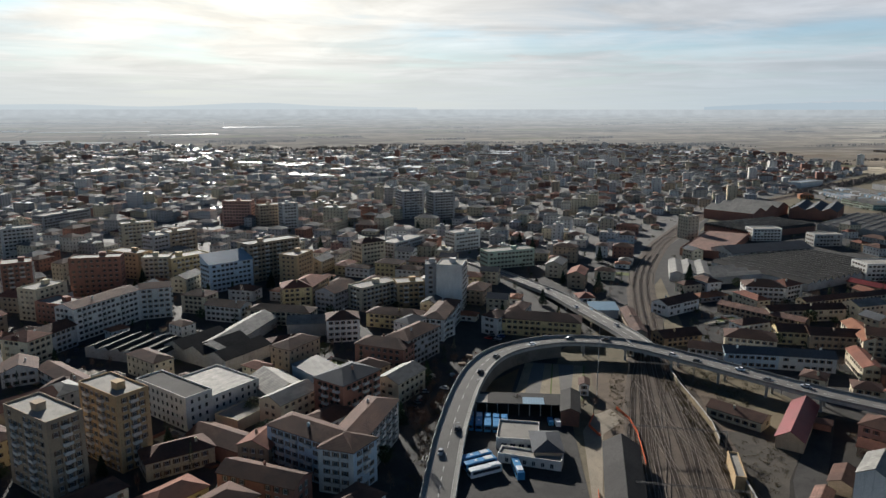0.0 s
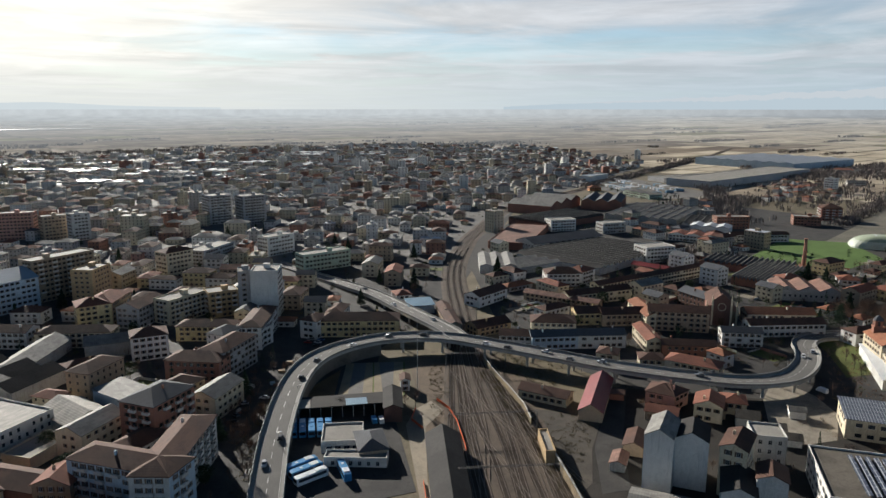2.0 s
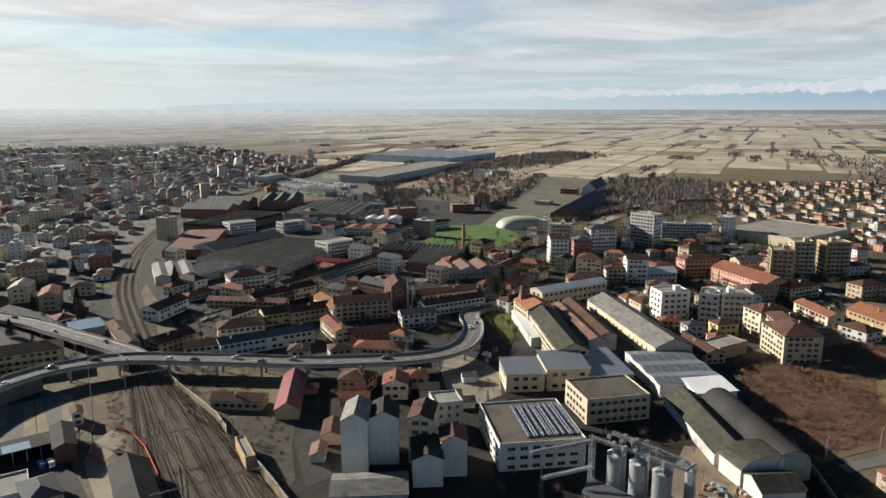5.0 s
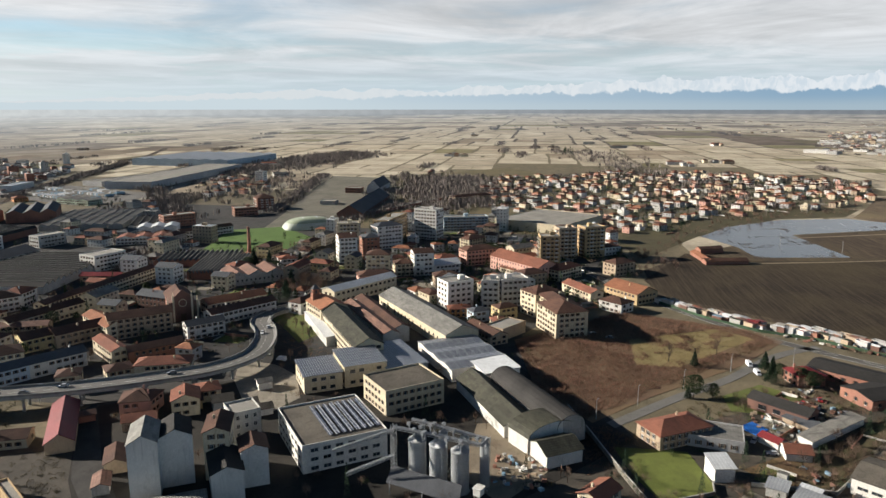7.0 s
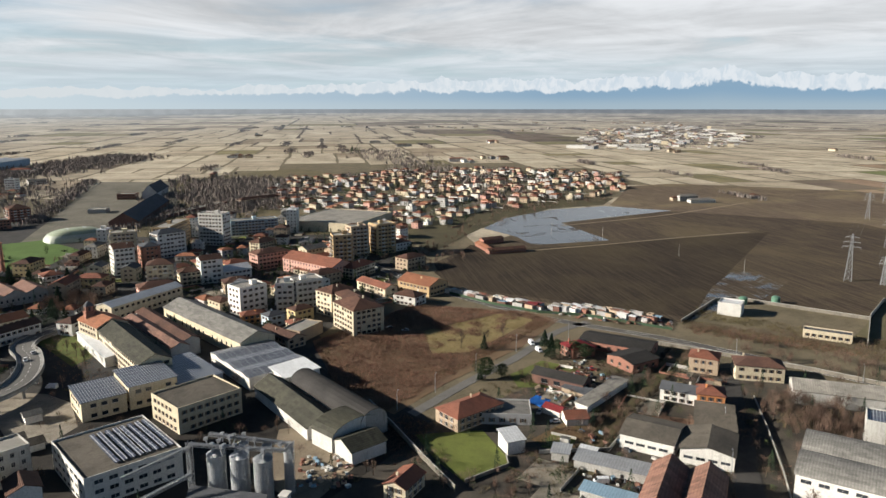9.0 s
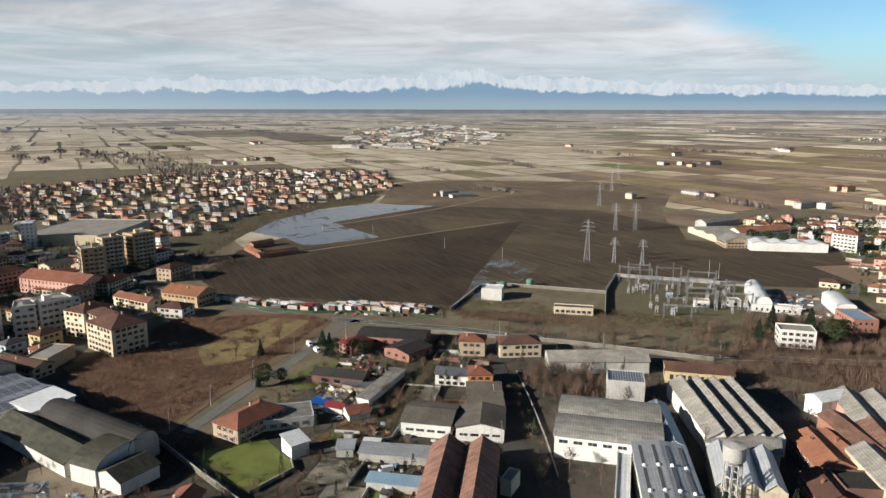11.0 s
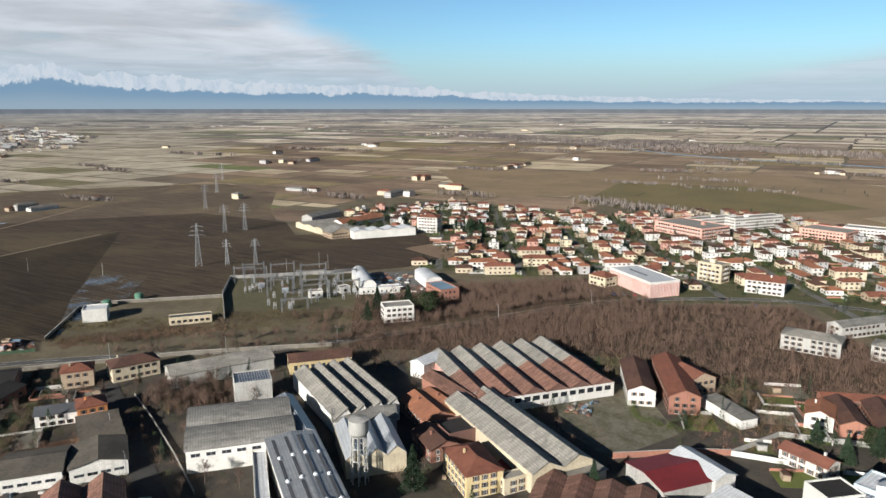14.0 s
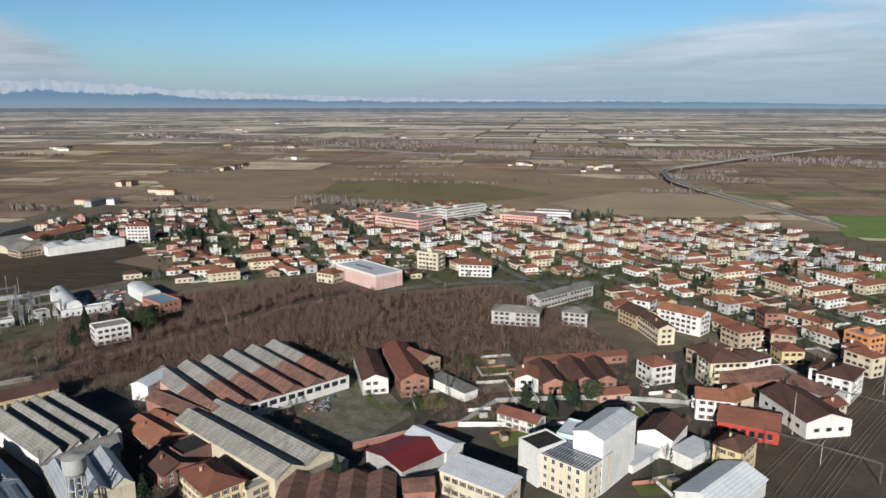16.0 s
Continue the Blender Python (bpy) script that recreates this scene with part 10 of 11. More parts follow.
def substation():
    rnd = random.Random(31)
    def gantry(a, b, h):
        ob = thing("gantry", 0, 0, 0, 0, "grey lattice steel substation gantry", "gantry", "substation gantries")
        tagged(ob, "grey lattice steel gantry in the substation")
        for p in (a, b):
            s = Shape()
            truss(s, (*p, -0.2), (*p, h + 1.5), 0.7, 8, 0.14)
            part("column", s, LATTICE, ob)
        s = Shape()
        truss(s, (*a, h), (*b, h), 0.7, 10, 0.14)
        part("beam", s, LATTICE, ob)
        for i in range(1, 4):
            s = Shape()
            p = (a[0] + (b[0] - a[0]) * i / 4, a[1] + (b[1] - a[1]) * i / 4)
            s.lathe([(0.12, h - 1.6), (0.2, h - 1.2), (0.1, h - 0.8), (0.2, h - 0.5), (0.08, h)], 6, at=p)
            part("insulator", s, WALL["brick"], ob)
    for a, b, h in (((470, -172), (466, -186), 12), ((455, -168), (451, -182), 12), ((420, -170), (416, -186), 11), ((415, -205), (410, -220), 11), ((445, -205), (440, -222), 12), ((392, -170), (388, -186), 9), ((425, -222), (420, -236), 10), ((468, -165), (463, -178), 11), ((463, -190), (459, -206), 11), ((434, -178), (430, -193), 9), ((436, -200), (430, -216), 10), ((402, -186), (397, -203), 9), ((380, -163), (376, -178), 8), ((396, -208), (391, -222), 10), ((448, -170), (444, -184), 8), ((415, -192), (410, -208), 9)):
        gantry(a, b, h)
    for i in range(46):
        x, y = rnd.uniform(382, 462), 0
        f = rnd.random()
        y = -150 - 75 * f - (462 - x) * 0.15
        if not clear(x, y, 0.8):
            continue
        ob = thing("switchgear", x, y, rnd.uniform(0, 90), 0, "grey switchgear stand with porcelain insulators", "switchgear", "substation switchgear")
        s = Shape()
        s.box(-0.9, -0.25, 0, -0.6, 0.25, 2.4)
        s.box(0.6, -0.25, 0, 0.9, 0.25, 2.4)
        s.box(-1.1, -0.35, 2.4, 1.1, 0.35, 2.7)
        part("stand", s, STEEL, ob)
        for k in (-0.75, 0, 0.75):
            s = Shape()
            s.lathe([(0.16, 2.7), (0.26, 3.0), (0.13, 3.3), (0.26, 3.6), (0.13, 3.9), (0.2, 4.6), (0.05, 4.9)], 6, at=(k, 0))
            part("insulator", s, WALL["grey"], ob)
    for x, y in ((424, -184), (446, -176), (404, -196)):
        ob = thing("transformer", x, y, 65, 0, "large grey power transformer with cooling fins", "transformer", "transformers")
        s = Shape()
        s.box(-2.2, -1.3, 0, 2.2, 1.3, 3.2)
        part("tank", s, WALL["blue"], ob)
        for i in range(6):
            s = Shape()
            s.box(-2.0 + i * 0.7, 1.3, 0.6, -1.6 + i * 0.7, 1.9, 2.8)
            part("fin", s, STEEL, ob)
        for k in (-1.2, 0, 1.2):
            s = Shape()
            s.lathe([(0.2, 3.2), (0.32, 3.6), (0.18, 4.0), (0.3, 4.4), (0.08, 4.9)], 8, at=(k, 0))
            part("bushing", s, WALL["brick"], ob)
    patch("substation_ground", [(482, -168), (448, -247), (372, -228), (372, -150), (400, -128), (440, -148)], 0.17, mat("gravel_grass", (0.14, 0.12, 0.075), (0.10, 0.095, 0.05), scale=0.7, fine=15, stains=0.3), "gravel and thin grass of the substation", "ground")
    patch("works_yard", [(447, -248), (420, -300), (368, -270), (372, -228)], 0.18, LIGHTROAD, "asphalt yard with stored material", "yard")
    for x, y in ((455, -80), (461, -100)):
        ob = thing("tank", x, y, 0, 0, "green cylindrical fuel tank", "tank")
        tagged(ob, "round green storage tank in a walled yard")
        s = Shape()
        s.lathe([(2.6, -0.1), (2.6, 4.0), (1.8, 4.7), (0.3, 4.9)], 18)
        part("shell", s, mat("tank_green", (0.10, 0.20, 0.14), (0.07, 0.14, 0.10), rough=0.5), ob)


substation()


def wall_line(pts, h, material, label, name="boundary_wall", thick=0.3, cap=True):
    s = Shape()
    line = [Vector((x, y, 0)) for x, y in pts]
    ribbon(s, line, thick / 2, -thick / 2, h, -0.2)
    ob = lone(name, s, material, label, "wall")
    if cap:
        s = Shape()
        ribbon(s, line, thick / 2 + 0.06, -thick / 2 - 0.06, h + 0.12, h)
        part("coping", s, WALL["concrete"], ob)


STAINED = mat("stained_wall", (0.23, 0.205, 0.17), (0.125, 0.115, 0.098), scale=1.5, stains=0.6, streak=0.6)
C, Bk, Wt = WALL["concrete"], WALL["brick"], WALL["white"]
wall_line([(482, -167), (448, -248)], 2.6, C, "long concrete wall round the substation")
wall_line([(482, -167), (440, -147), (386, -130)], 2.6, C, "concrete wall round the substation")
wall_line([(436, -146), (464, -77), (457, -64), (404, -40)], 2.0, STAINED, "pale wall round the pumping yard")
wall_line([(361, -25), (339, -94), (319, -138), (308, -160)], 2.0, STAINED, "stained concrete wall along the road")
wall_line([(253, 93), (235, 77), (215, 60), (196, 43)], 2.2, STAINED, "stained concrete wall beside the lawn")
wall_line([(143, -186), (128, -212), (120, -222)], 2.4, Bk, "brick boundary wall of the yard")
wall_line([(120, -222), (104, -232), (84, -232)], 2.0, Wt, "white boundary wall beside the ruins")
wall_line([(120, -222), (118, -250), (92, -270), (70, -282), (46, -292)], 2.0, C, "pale boundary wall of the old works")
OLDWALL = mat("crumbling_plaster", (0.30, 0.225, 0.13), (0.13, 0.105, 0.08), scale=2.5, fine=20, stains=0.6, streak=0.6)
wall_line([(104, 305), (103, 287), (103, 268), (102.5, 250), (100, 236)], 3.0, OLDWALL, "crumbling ochre wall beside the tracks")
wall_line([(98, 219), (96.5, 205), (94, 186), (91, 168)], 4.0, OLDWALL, "tall crumbling ochre wall beside the tracks", thick=0.5)
FENCE = mat("orange_mesh", (0.62, 0.13, 0.05), (0.45, 0.09, 0.04))
wall_line([(70.5, 268), (73, 258), (73, 246), (71, 232), (69.5, 222)], 1.3, FENCE, "orange plastic mesh fence round the site", "fence", 0.06, False)
wall_line([(58.5, 243), (56, 252), (60, 262)], 1.2, FENCE, "orange plastic mesh fence round the site", "fence", 0.06, False)
wall_line([(49.5, 205), (47.5, 192), (46, 180)], 1.2, FENCE, "orange plastic mesh fence beside the shed", "fence", 0.06, False)
patch("yard_lot", [(104, 250), (116, 245), (128, 232), (114, 212), (103, 190), (95.5, 184), (97.5, 205), (99, 219), (101, 236)], 0.16, mat("old_concrete_lot", (0.088, 0.076, 0.062), (0.045, 0.04, 0.034), scale=0.9, fine=14, stains=0.6), "worn concrete lot beside the tracks", "yard")
patch("lane_stores", [(103, 183), (115, 212), (146, 259), (157, 263), (128, 215), (113, 183)], 0.17, ASPHALT, "dark asphalt lane beside the grain stores", "lane")
wall_line([(255, -36), (215, -38), (196, -40)], 2.0, C, "concrete wall of a yard")
wall_line([(300, -62), (270, -62), (236, -61), (205, -59)], 1.0, STAINED, "old plastered wall along a dark lane")
wall_line([(223, 31), (216, 29), (202, 41)], 1.3, STAINED, "low wall at the lawn's edge")
wall_line([(228, 20), (236, -4), (262, -12)], 1.4, C, "low garden wall between sheds")


def roof_fittings():
    """Rows of solar panels, rooflights and vents on the big roofs."""
    def panels(x, y, rot, z, cols, rows, w, l, gap, tilt=12, name="solar_array"):
        ob = thing(name, x, y, rot, z, "rows of dark solar panels on a flat roof", "solar panels")
        k = 0
        for c in range(cols):
            s = Shape()
            x0 = (c - cols / 2) * (w + gap)
            rise = w * math.sin(radians(tilt))
            s.slab([(x0, -l / 2, 0.35), (x0 + w, -l / 2, 0.35 + rise), (x0 + w, l / 2, 0.35 + rise), (x0, l / 2, 0.35)], 0.06)
            part("panel", s, ROOF["solar"], ob)
            s = Shape()
            for r in range(6):
                yy = -l / 2 + l * (r + 0.5) / 6
                s.bar((x0 + 0.1, yy, 0), (x0 + 0.1, yy, 0.4), 0.08)
                s.bar((x0 + w - 0.1, yy, 0), (x0 + w - 0.1, yy, 0.4 + rise), 0.08)
            part("rack", s, STEEL, ob)
    panels(184.0, 152.3, -32.4, 9.85, 8, 6, 1.5, 26, 1.0)


roof_fittings()


def allotments():
    """Small sheds, huts and caravans along the main road."""
    rnd = random.Random(17)
    pts = [(432, 103), (417, 72), (408, 42), (408, 14), (401, -6), (394, -32)]
    line = smooth([(x, y, 0) for x, y in pts], 9)
    for i, p in enumerate(line):
        for k in range(2):
            x, y = p.x + 3 + 7 * k + rnd.uniform(-2, 2), p.y + rnd.uniform(-3, 3)
            if rnd.random() < 0.3:
                continue
            w, l, h = rnd.uniform(3, 8), rnd.uniform(2.5, 4), rnd.uniform(2.0, 2.8)
            house(x, y, round(w, 1), round(l, 1), 62 + rnd.uniform(-8, 8), round(h, 1), rnd.choice(("shed", "gable", "flat")), wall=rnd.choice(("white", "concrete", "grey", "dark", "tan", "brick")), tile=rnd.choice(("white", "white", "metal", "pale", "rust", "claret", "felt", "red", "blue", "moss")),
                  windows=False, kind="hut", rise=0.4, over=0.2, label="small makeshift garden hut with a sheet roof", group="roadside garden huts")
    wall_line([(434, 106), (414, 72), (403, 42), (403, 14), (396, -8), (388, -34)], 1.6, mat("screen_green", (0.05, 0.085, 0.05), (0.03, 0.05, 0.03)), "dark green screened fence along the road", "fence", 0.1, False)


allotments()
patch("swimming_pool", [(271.8, 30.7), (279.1, 27.3), (275.1, 20.7), (267.5, 24)], 0.35, POOL, "small garden pool under a blue cover", "pool")
patch("apron", [(225, 252), (228, 230), (223, 213), (205, 194), (191, 194), (185, 195), (197, 211), (191, 214), (204, 233)], 0.13, mat("cracked_apron", (0.30, 0.265, 0.215), (0.165, 0.147, 0.118), scale=1.2, fine=9, stains=0.6), "cracked pale concrete apron", "apron")
patch("garden_lawn", [(300, 42), (322, 30), (316, 12), (290, 20), (286, 36)], 0.13, GRASS, "green garden lawn", "lawn")
patch("lawn_plot", [(238, 24), (262, 10), (255, -8), (228, 6)], 0.12, DRYGRASS, "rough grass plot between sheds", "plot")
patch("clay_plot", [(272, -20), (256, -16), (255, -40), (270, -42)], 0.13, mat("red_clay", (0.17, 0.10, 0.065), (0.12, 0.075, 0.05)), "bare reddish earth plot", "plot")
patch("green_verge", [(118, 398 + 110), (128, 512), (150, 506), (140, 498)], 0.13, GRASS, "small green plot by the works", "lawn")
patch("meadow_south", [(250, -790), (620, -830), (760, -600), (1150, -820), (700, -1250), (200, -1150)], 0.15, mat("meadow_olive", (0.31, 0.225, 0.135), (0.20, 0.15, 0.09), scale=0.1, fine=6), "wide olive meadow beyond the suburb", "meadow")
patch("river", [(1700, -1830), (1380, -1660), (1115, -1575), (930, -1560), (632, -1590), (392, -1680), (392, -1702), (632, -1612), (930, -1582), (1115, -1598), (1380, -1690)], 0.2, WATER, "broad shallow river across the plain", "river")


def rooflight_strips(x, y, rot, z, length, width, strips, k=0.05):
    """Dark rooflight strips with small white domes on a low roof."""
    ob = thing("rooflight_set", x, y, rot, z, "dark rooflight strips with white domes on a metal roof", "rooflights")
    for i in range(strips):
        u = ((i + 0.5) / strips - 0.5) * width
        zz = (width / 2 - abs(u)) * k * 2
        for c in range(3):
            v0 = -length / 2 + length * (c + 0.06) / 3
            v1 = -length / 2 + length * (c + 0.92) / 3
            s = Shape()
            s.slab([(u - 0.55, v0, zz + 0.12), (u + 0.55, v0, zz + 0.12), (u + 0.55, v1, zz + 0.12), (u - 0.55, v1, zz + 0.12)], 0.1)
            part("rooflight", s, ROOF["slate"], ob)
            s = Shape()
            s.lathe([(0.7, zz + 0.1), (0.65, zz + 0.5), (0.3, zz + 0.8)], 10, at=(u, v1 + 0.7))
            part("dome", s, BUSWHITE, ob)


rooflight_strips(184.3, -87.9, 76.4, 9.25, 46, 17.1, 4, 0.07)


def sports_fins():
    """Red upright fins round the sports hall."""
    hall = bpy.data.objects["sports_hall"]
    w, l, h = 48.4, 22.8, 10.0
    for n, along in ((40, "x"), (20, "y")):
        me = Shape()
        me.box(-0.14, -0.12, 0, 0.14, 0.12, h - 0.9)
        me = me.mesh("fin", mat("fin_red", (0.50, 0.20, 0.16)))
        for i in range(n):
            f = (i + 0.5) / n - 0.5
            for k in (-1, 1):
                o = part("fin", me, None, hall)
                o.location = (f * w, k * (l / 2 + 0.13), 0) if along == "x" else (k * (w / 2 + 0.13), f * l, 0)
                if along == "y":
                    o.rotation_euler = (0, 0, math.pi / 2)
    s = Shape()
    s.box(-14, -2.0, h + 0.13, 6, -0.8, h + 0.6)
    part("roof_slot", s, ROOF["slate"], hall)


sports_fins()


def debris(name, pts, n, seed, tones, label, size=(0.5, 1.8)):
    """Stacks, crates and rubble lying about in a yard."""
    rnd = random.Random(seed)
    s = Shape()
    for x, y in area(pts, n, seed):
        if not clear(x, y, 0.2):
            continue
        w, l, h = rnd.uniform(*size), rnd.uniform(*size), rnd.uniform(0.3, 1.3)
        m = pose(x, y, 0.1, rnd.uniform(-6, 6), rnd.uniform(-6, 6), rnd.uniform(0, 180))
        a = Shape()
        a.box(-w / 2, -l / 2, 0, w / 2, l / 2, h, rnd.randrange(len(tones)))
        k = len(s.v)
        s.v += [tuple(m @ Vector(p)) for p in a.v]
        s.f += [tuple(k + i for i in f) for f in a.f]
        s.m += a.m
    lone(name, s, tones, label, "clutter", kind="stuff")


TONES = [WALL["concrete"], WALL["white"], ROOF["rust"], WALL["brick"], ROOF["slate"], WALL["tan"], ROOF["blue"]]
debris("yard_clutter", [(376, -228), (372, -262), (412, -296), (440, -252)], 90, 41, TONES, "stored crates, pipes and machines in the works yard", (0.8, 4.0))
debris("rubble", [(172, -205), (182, -222), (190, -214), (180, -200)], 60, 42, TONES, "heaps of rubble and sacks in the factory yard", (0.6, 2.2))
debris("silo_clutter", [(184, 92), (204, 100), (214, 84), (190, 76)], 60, 43, TONES, "scrap and loose material round the silos", (0.4, 1.8))
debris("garden_clutter", [(292, 30), (330, 12), (300, -6), (262, 10), (268, 26)], 110, 44, TONES, "garden clutter, boxes and tarpaulins", (0.4, 1.8))
debris("allotment_clutter", [(436, 108), (412, 44), (404, -36), (390, -34), (398, 44), (424, 106)], 150, 45, TONES, "boxes, boards and covers among the huts", (0.5, 2.4))
debris("plot_clutter", [(250, 10), (205, 2), (200, -36), (250, -34)], 110, 46, TONES, "boards and boxes lying in small yards", (0.4, 2.0))
debris("lane_clutter", [(130, -170), (165, -125), (182, -140), (145, -182)], 80, 47, TONES, "odds and ends in a narrow lane", (0.4, 1.8))
debris("rail_clutter", [(64, 175), (96, 175), (112, 280), (90, 300)], 90, 48, [SLEEPER, RAIL, WALL["concrete"]], "old sleepers and rail parts beside the tracks", (0.3, 2.4))
debris("roof_clutter_town", [(-260, 170), (-20, 180), (20, 330), (-100, 390), (-240, 330)], 160, 49, TONES, "small sheds and lumber in the courtyards", (0.8, 3.5))
for spots, n, h, seed in (([(143, -186), (190, -206), (187, -252), (176, -246), (178, -212), (150, -194)], 160, 0.7, 51), ([(118, -222), (144, -232), (186, -262), (150, -282), (110, -250)], 320, 2.2, 52), ([(60, -290), (118, -252), (128, -262), (80, -318)], 200, 2.0, 53),
                           ([(215, -60), (240, -60), (238, -84), (210, -80)], 200, 1.4, 54), ([(250, -42), (285, -48), (284, -60), (250, -58)], 60, 2.5, 55), ([(206, 30), (238, 20), (262, 8), (240, -6), (214, 8)], 200, 1.0, 56), ([(350, 12), (380, -4), (360, -24), (300, -6), (330, 8)], 240, 2.0, 57),
                           ([(398, -45), (378, -128), (364, -128), (384, -45)], 260, 2.6, 58), ([(222, 88), (246, 76), (240, 62), (214, 70)], 160, 1.2, 59)):
    rnd = random.Random(seed)
    s = Shape()
    for x, y in area(spots, n, seed):
        if clear(x, y, 0.2):
            spray(s, Vector((x, y, 0)), rnd, h * rnd.uniform(0.5, 1.2), 10, 0.9, 0.8)
    lone("weeds", s, rnd.choice((SCRUB, TWIG)), "tufts of dry weeds and brambles", "weeds", kind="stuff")


# ---- pitch dome and trailer park ----
def air_dome(x, y, rot):
    ob = thing("air_dome", x, y, rot, 0, "white and green air dome beside the football pitch", "sports dome")
    s = Shape()
    n, k, w, l, h = 24, 10, 27.0, 17.0, 11.0
    for j in range(k + 1):
        v = j / k * math.pi / 2
        for i in range(n):
            u = 2 * math.pi * i / n
            c, d = math.cos(u), math.sin(u)
            s.v.append((w * math.copysign(abs(c) ** 0.55, c) * math.cos(v) ** 0.8, l * math.copysign(abs(d) ** 0.55, d) * math.cos(v) ** 0.8, -0.1 + h * math.sin(v)))
    for j in range(k):
        for i in range(n):
            a = j * n + i
            b = j * n + (i + 1) % n
            s.f.append((a, b, b + n, a + n))
            s.m.append(0 if j < 4 else 1)
    part("skin", s, (mat("dome_white", (0.46, 0.49, 0.42), rough=0.5), mat("dome_green", (0.33, 0.37, 0.27), rough=0.5)), ob)
    s = Shape()
    for u in (-7, 7):
        for i in range(10):
            a0, a1 = radians(18 * i), radians(18 * (i + 1))
            s.face([(u - 1.2, 16.6 * math.cos(a0), 11.0 * math.sin(a0)), (u + 1.2, 16.6 * math.cos(a0), 11.0 * math.sin(a0)), (u + 1.2, 16.6 * math.cos(a1), 11.0 * math.sin(a1)), (u - 1.2, 16.6 * math.cos(a1), 11.0 * math.sin(a1))])
    part("light_bands", s, ROOF["white"], ob)


air_dome(536, 487, -34)
park = Shape()
prnd = random.Random(6)
for (x0, y0), (x1, y1), n in (((590, 1075), (582, 890), 46), ((540, 1020), (530, 862), 40), ((560, 1040), (556, 880), 34), ((620, 1010), (606, 900), 24)):
    for i in range(n):
        f = (i + prnd.uniform(-0.2, 0.2)) / n
        q = pose(x0 + (x1 - x0) * f, y0 + (y1 - y0) * f, 0, 0, 0, prnd.choice((86, 88, 90)))
        b = Shape()
        b.box(-1.25, -6.5, 0.9, 1.25, 6.5, 3.9, prnd.choice((0, 1, 2, 2, 2)))
        b.box(-1.1, -6.0, 0.0, 1.1, -4.2, 0.9, 3)
        b.box(-1.1, 3.2, 0.0, 1.1, 5.4, 0.9, 3)
        n0 = len(park.v)
        park.v += [tuple(q @ Vector(p)) for p in b.v]
        park.f += [tuple(n0 + k for k in fc) for fc in b.f]
        park.m += b.m
lone("parked_trailers", park, (ROOF["white"], ROOF["blue"], ROOF["pale"], TYRE), "rows of parked white lorry trailers", "trailers", kind="stuff")
patch("yard_trailers", [(510, 1040), (505, 850), (560, 830), (640, 860), (640, 1080), (600, 1120)], 0.14, LIGHTROAD, "asphalt lorry park", "yard")
road("road_warehouse", [(560, 812), (582, 824), (780, 970), (968, 1120), (1200, 1290)], 16.0, mat("pale_road", (0.29, 0.265, 0.22), (0.21, 0.19, 0.16), scale=0.4, fine=10), "wide pale road past the warehouses", kerbs=False)


# ---- lanes, hedges and greens ----
patch("lane_mill", [(322, -53), (321, -59), (193, -51), (194, -41)], 0.16, ASPHALT, "dark asphalt lane between the works", "lane")
patch("lane_weaving", [(270, -171), (270, -179), (187, -136), (188, -129)], 0.16, ASPHALT, "dark wet lane between the halls", "lane")
patch("yard_silos", [(222, 118), (236, 100), (214, 78), (176, 84), (184, 104)], 0.15, mat("tan_yard", (0.24, 0.195, 0.14), (0.13, 0.108, 0.08), scale=0.8, fine=14, stains=0.5), "bare tan yard beside the silos", "yard")
patch("meadow_green", [(40, -905), (-60, -960), (-60, -790), (13, -768)], 0.16, mat("meadow_bright", (0.17, 0.24, 0.06), (0.12, 0.16, 0.045), scale=0.2, fine=6), "bright green winter meadow", "meadow")
patch("meadow_green_near", [(11, -637), (-50, -690), (-50, -560), (3, -566)], 0.16, mat("meadow_bright", (0.17, 0.24, 0.06)), "bright green winter meadow", "meadow")
hedge = Shape()
hrnd = random.Random(61)
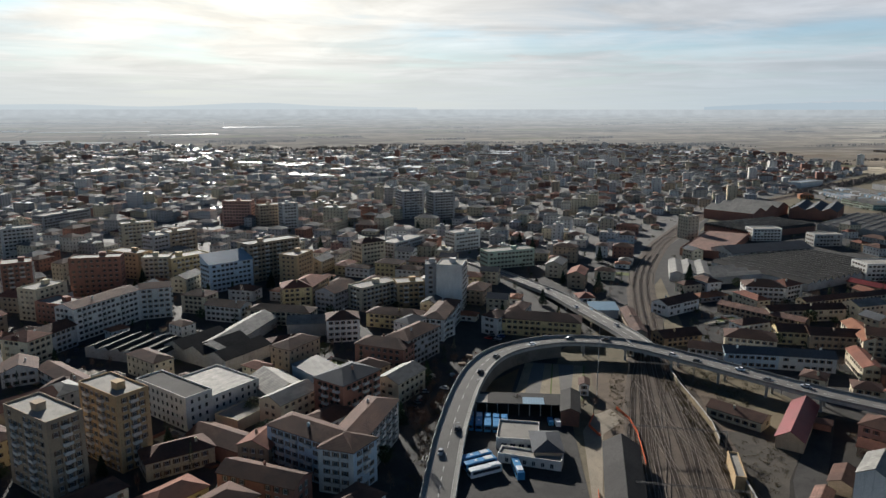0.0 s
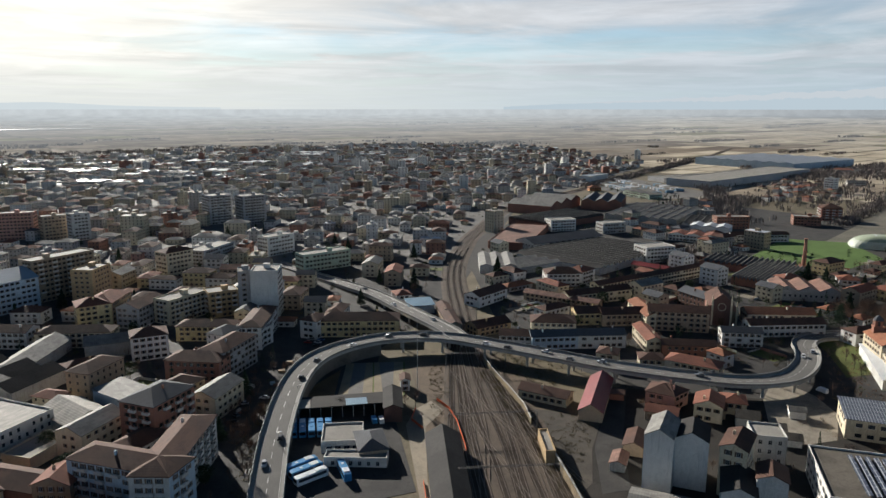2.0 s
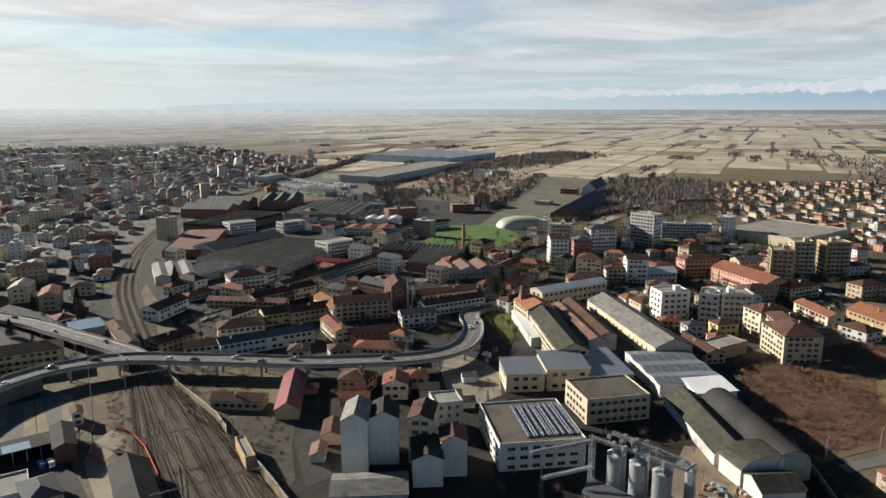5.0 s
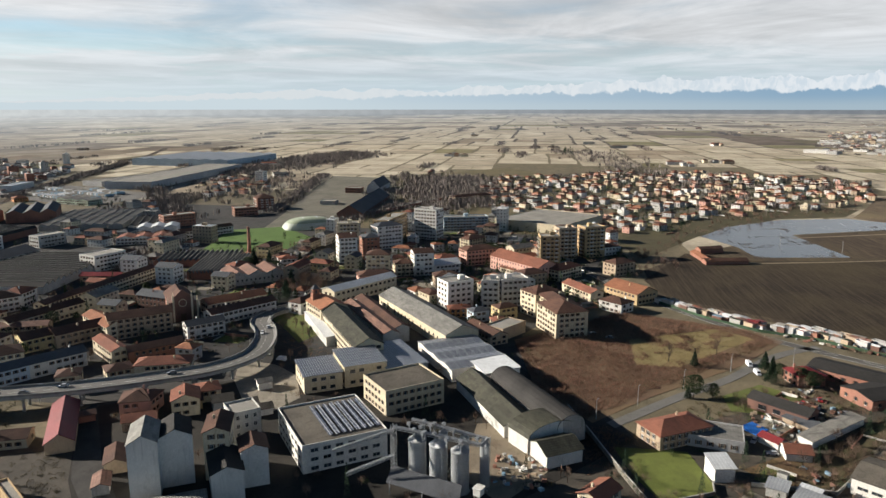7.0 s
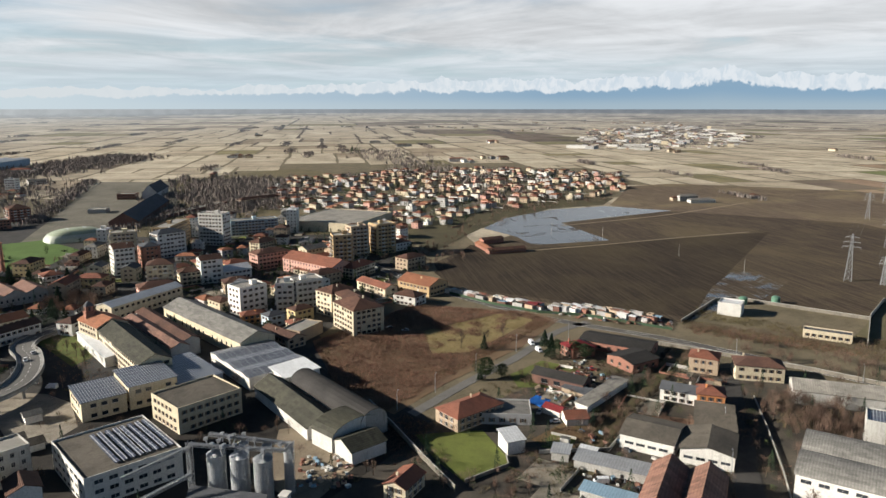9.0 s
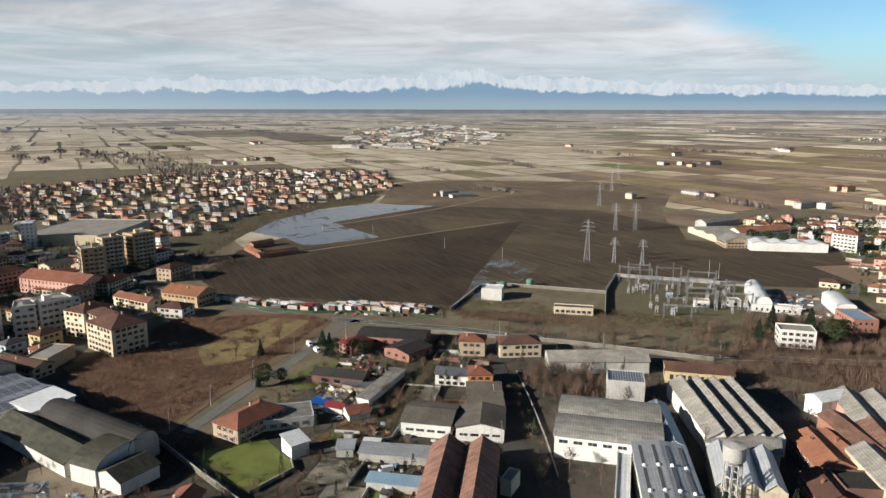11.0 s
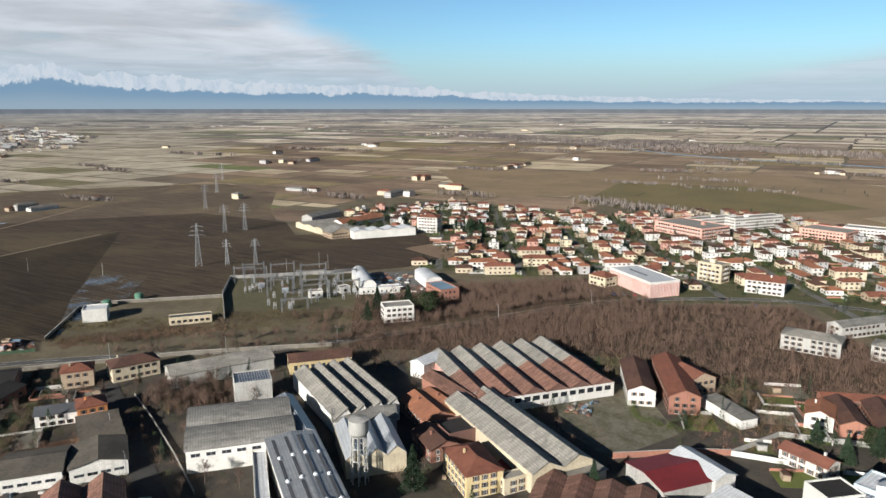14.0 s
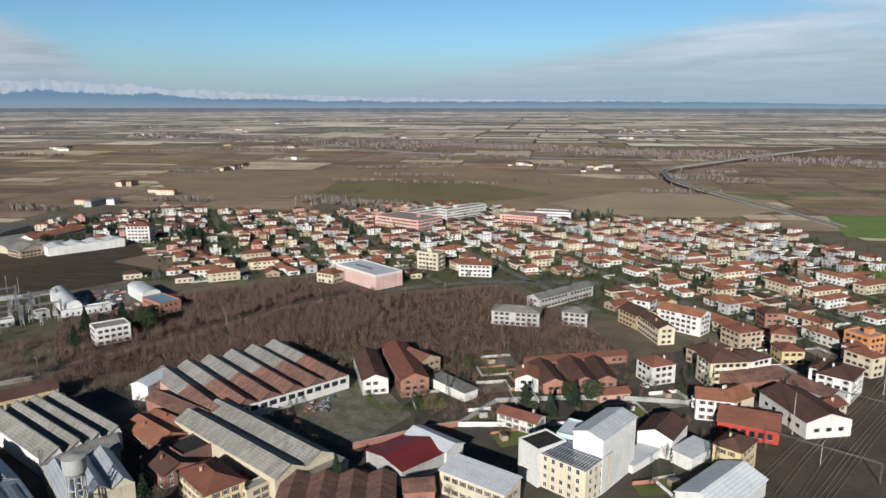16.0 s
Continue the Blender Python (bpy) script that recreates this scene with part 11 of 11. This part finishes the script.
for poly, n, h in (([(415, -49), (371, -151), (339, -201), (348, -206), (388, -158), (436, -51)], 700, 2.6), ([(401, -40), (378, -110), (386, -112), (410, -42)], 220, 1.6), ([(268, -97), (273, -63), (314, -76), (304, -109)], 260, 3.2), ([(205, 62), (240, 70), (300, 44), (296, 36), (240, 58), (214, 50)], 260, 1.2),
                   ([(340, 300), (470, 420), (480, 410), (352, 292)], 200, 3), ([(330, 205), (345, 170), (352, 175), (338, 210)], 160, 3), ([(392, 30), (345, 48), (290, 72), (292, 76), (350, 54), (394, 38)], 240, 1.3)):
    for x, y in area(poly, n, n + 3):
        if clear(x, y, 0.2):
            spray(hedge, Vector((x, y, 0)), hrnd, h * hrnd.uniform(0.4, 1.1), 10, 1.2, 0.9)
lone("hedgerow", hedge, mat("hedge_mix", (0.15, 0.125, 0.06), (0.09, 0.07, 0.04), island=0.5), "tangled olive and brown hedgerow", "hedge", kind="stuff")

# ---- sheets of water shining far off ----
far_water = Shape()
wrnd = random.Random(21)
for b, d, w, l in ((35.5, 3300, 260, 60), (31, 2900, 300, 70), (33, 4200, 420, 120), (28, 2700, 300, 60), (26, 3900, 500, 90), (23.5, 2500, 120, 50), (20, 3400, 300, 60), (14, 4600, 500, 120), (37, 5200, 700, 160), (10, 5600, 500, 120), (29, 6200, 900, 200)):
    q = radians(b)
    cx, cy = -d * math.sin(q), d * math.cos(q)
    t = radians(24 + wrnd.uniform(-4, 4))
    pts = [(cx + u * w / 2 * math.cos(t) - v * l / 2 * math.sin(t), cy + u * w / 2 * math.sin(t) + v * l / 2 * math.cos(t)) for u, v in ((-1, -1), (1, -1), (1, 1), (-1, 1))]
    far_water.face([(lambda p: (p[0], p[1], p[2] + 3.0))(drawn_in(*p)) for p in pts])
lone("water_far_paddies", far_water, mat("still_water", (0.06, 0.065, 0.065), rough=0.12, spec=0.6, bump=0.0, vary=0), "flooded paddies shining in the distance", "water", kind="structure")

# ---- zebra crossings at the foot of the ramp ----
for (cx, cy), turn, n in (((-3.5, 226.5), 80, 8), ((3.0, 199.0), 62, 7)):
    crossing = thing("zebra_crossing", cx, cy, turn, 0, "white zebra crossing at the foot of the ramp", "crossing", kind="structure")
    for i in range(n):
        s = Shape()
        s.box(-2.0, (i - n / 2) * 1.1, 0.10, 2.0, (i - n / 2) * 1.1 + 0.55, 0.135)
        part("stripe", s, PAINT, crossing)
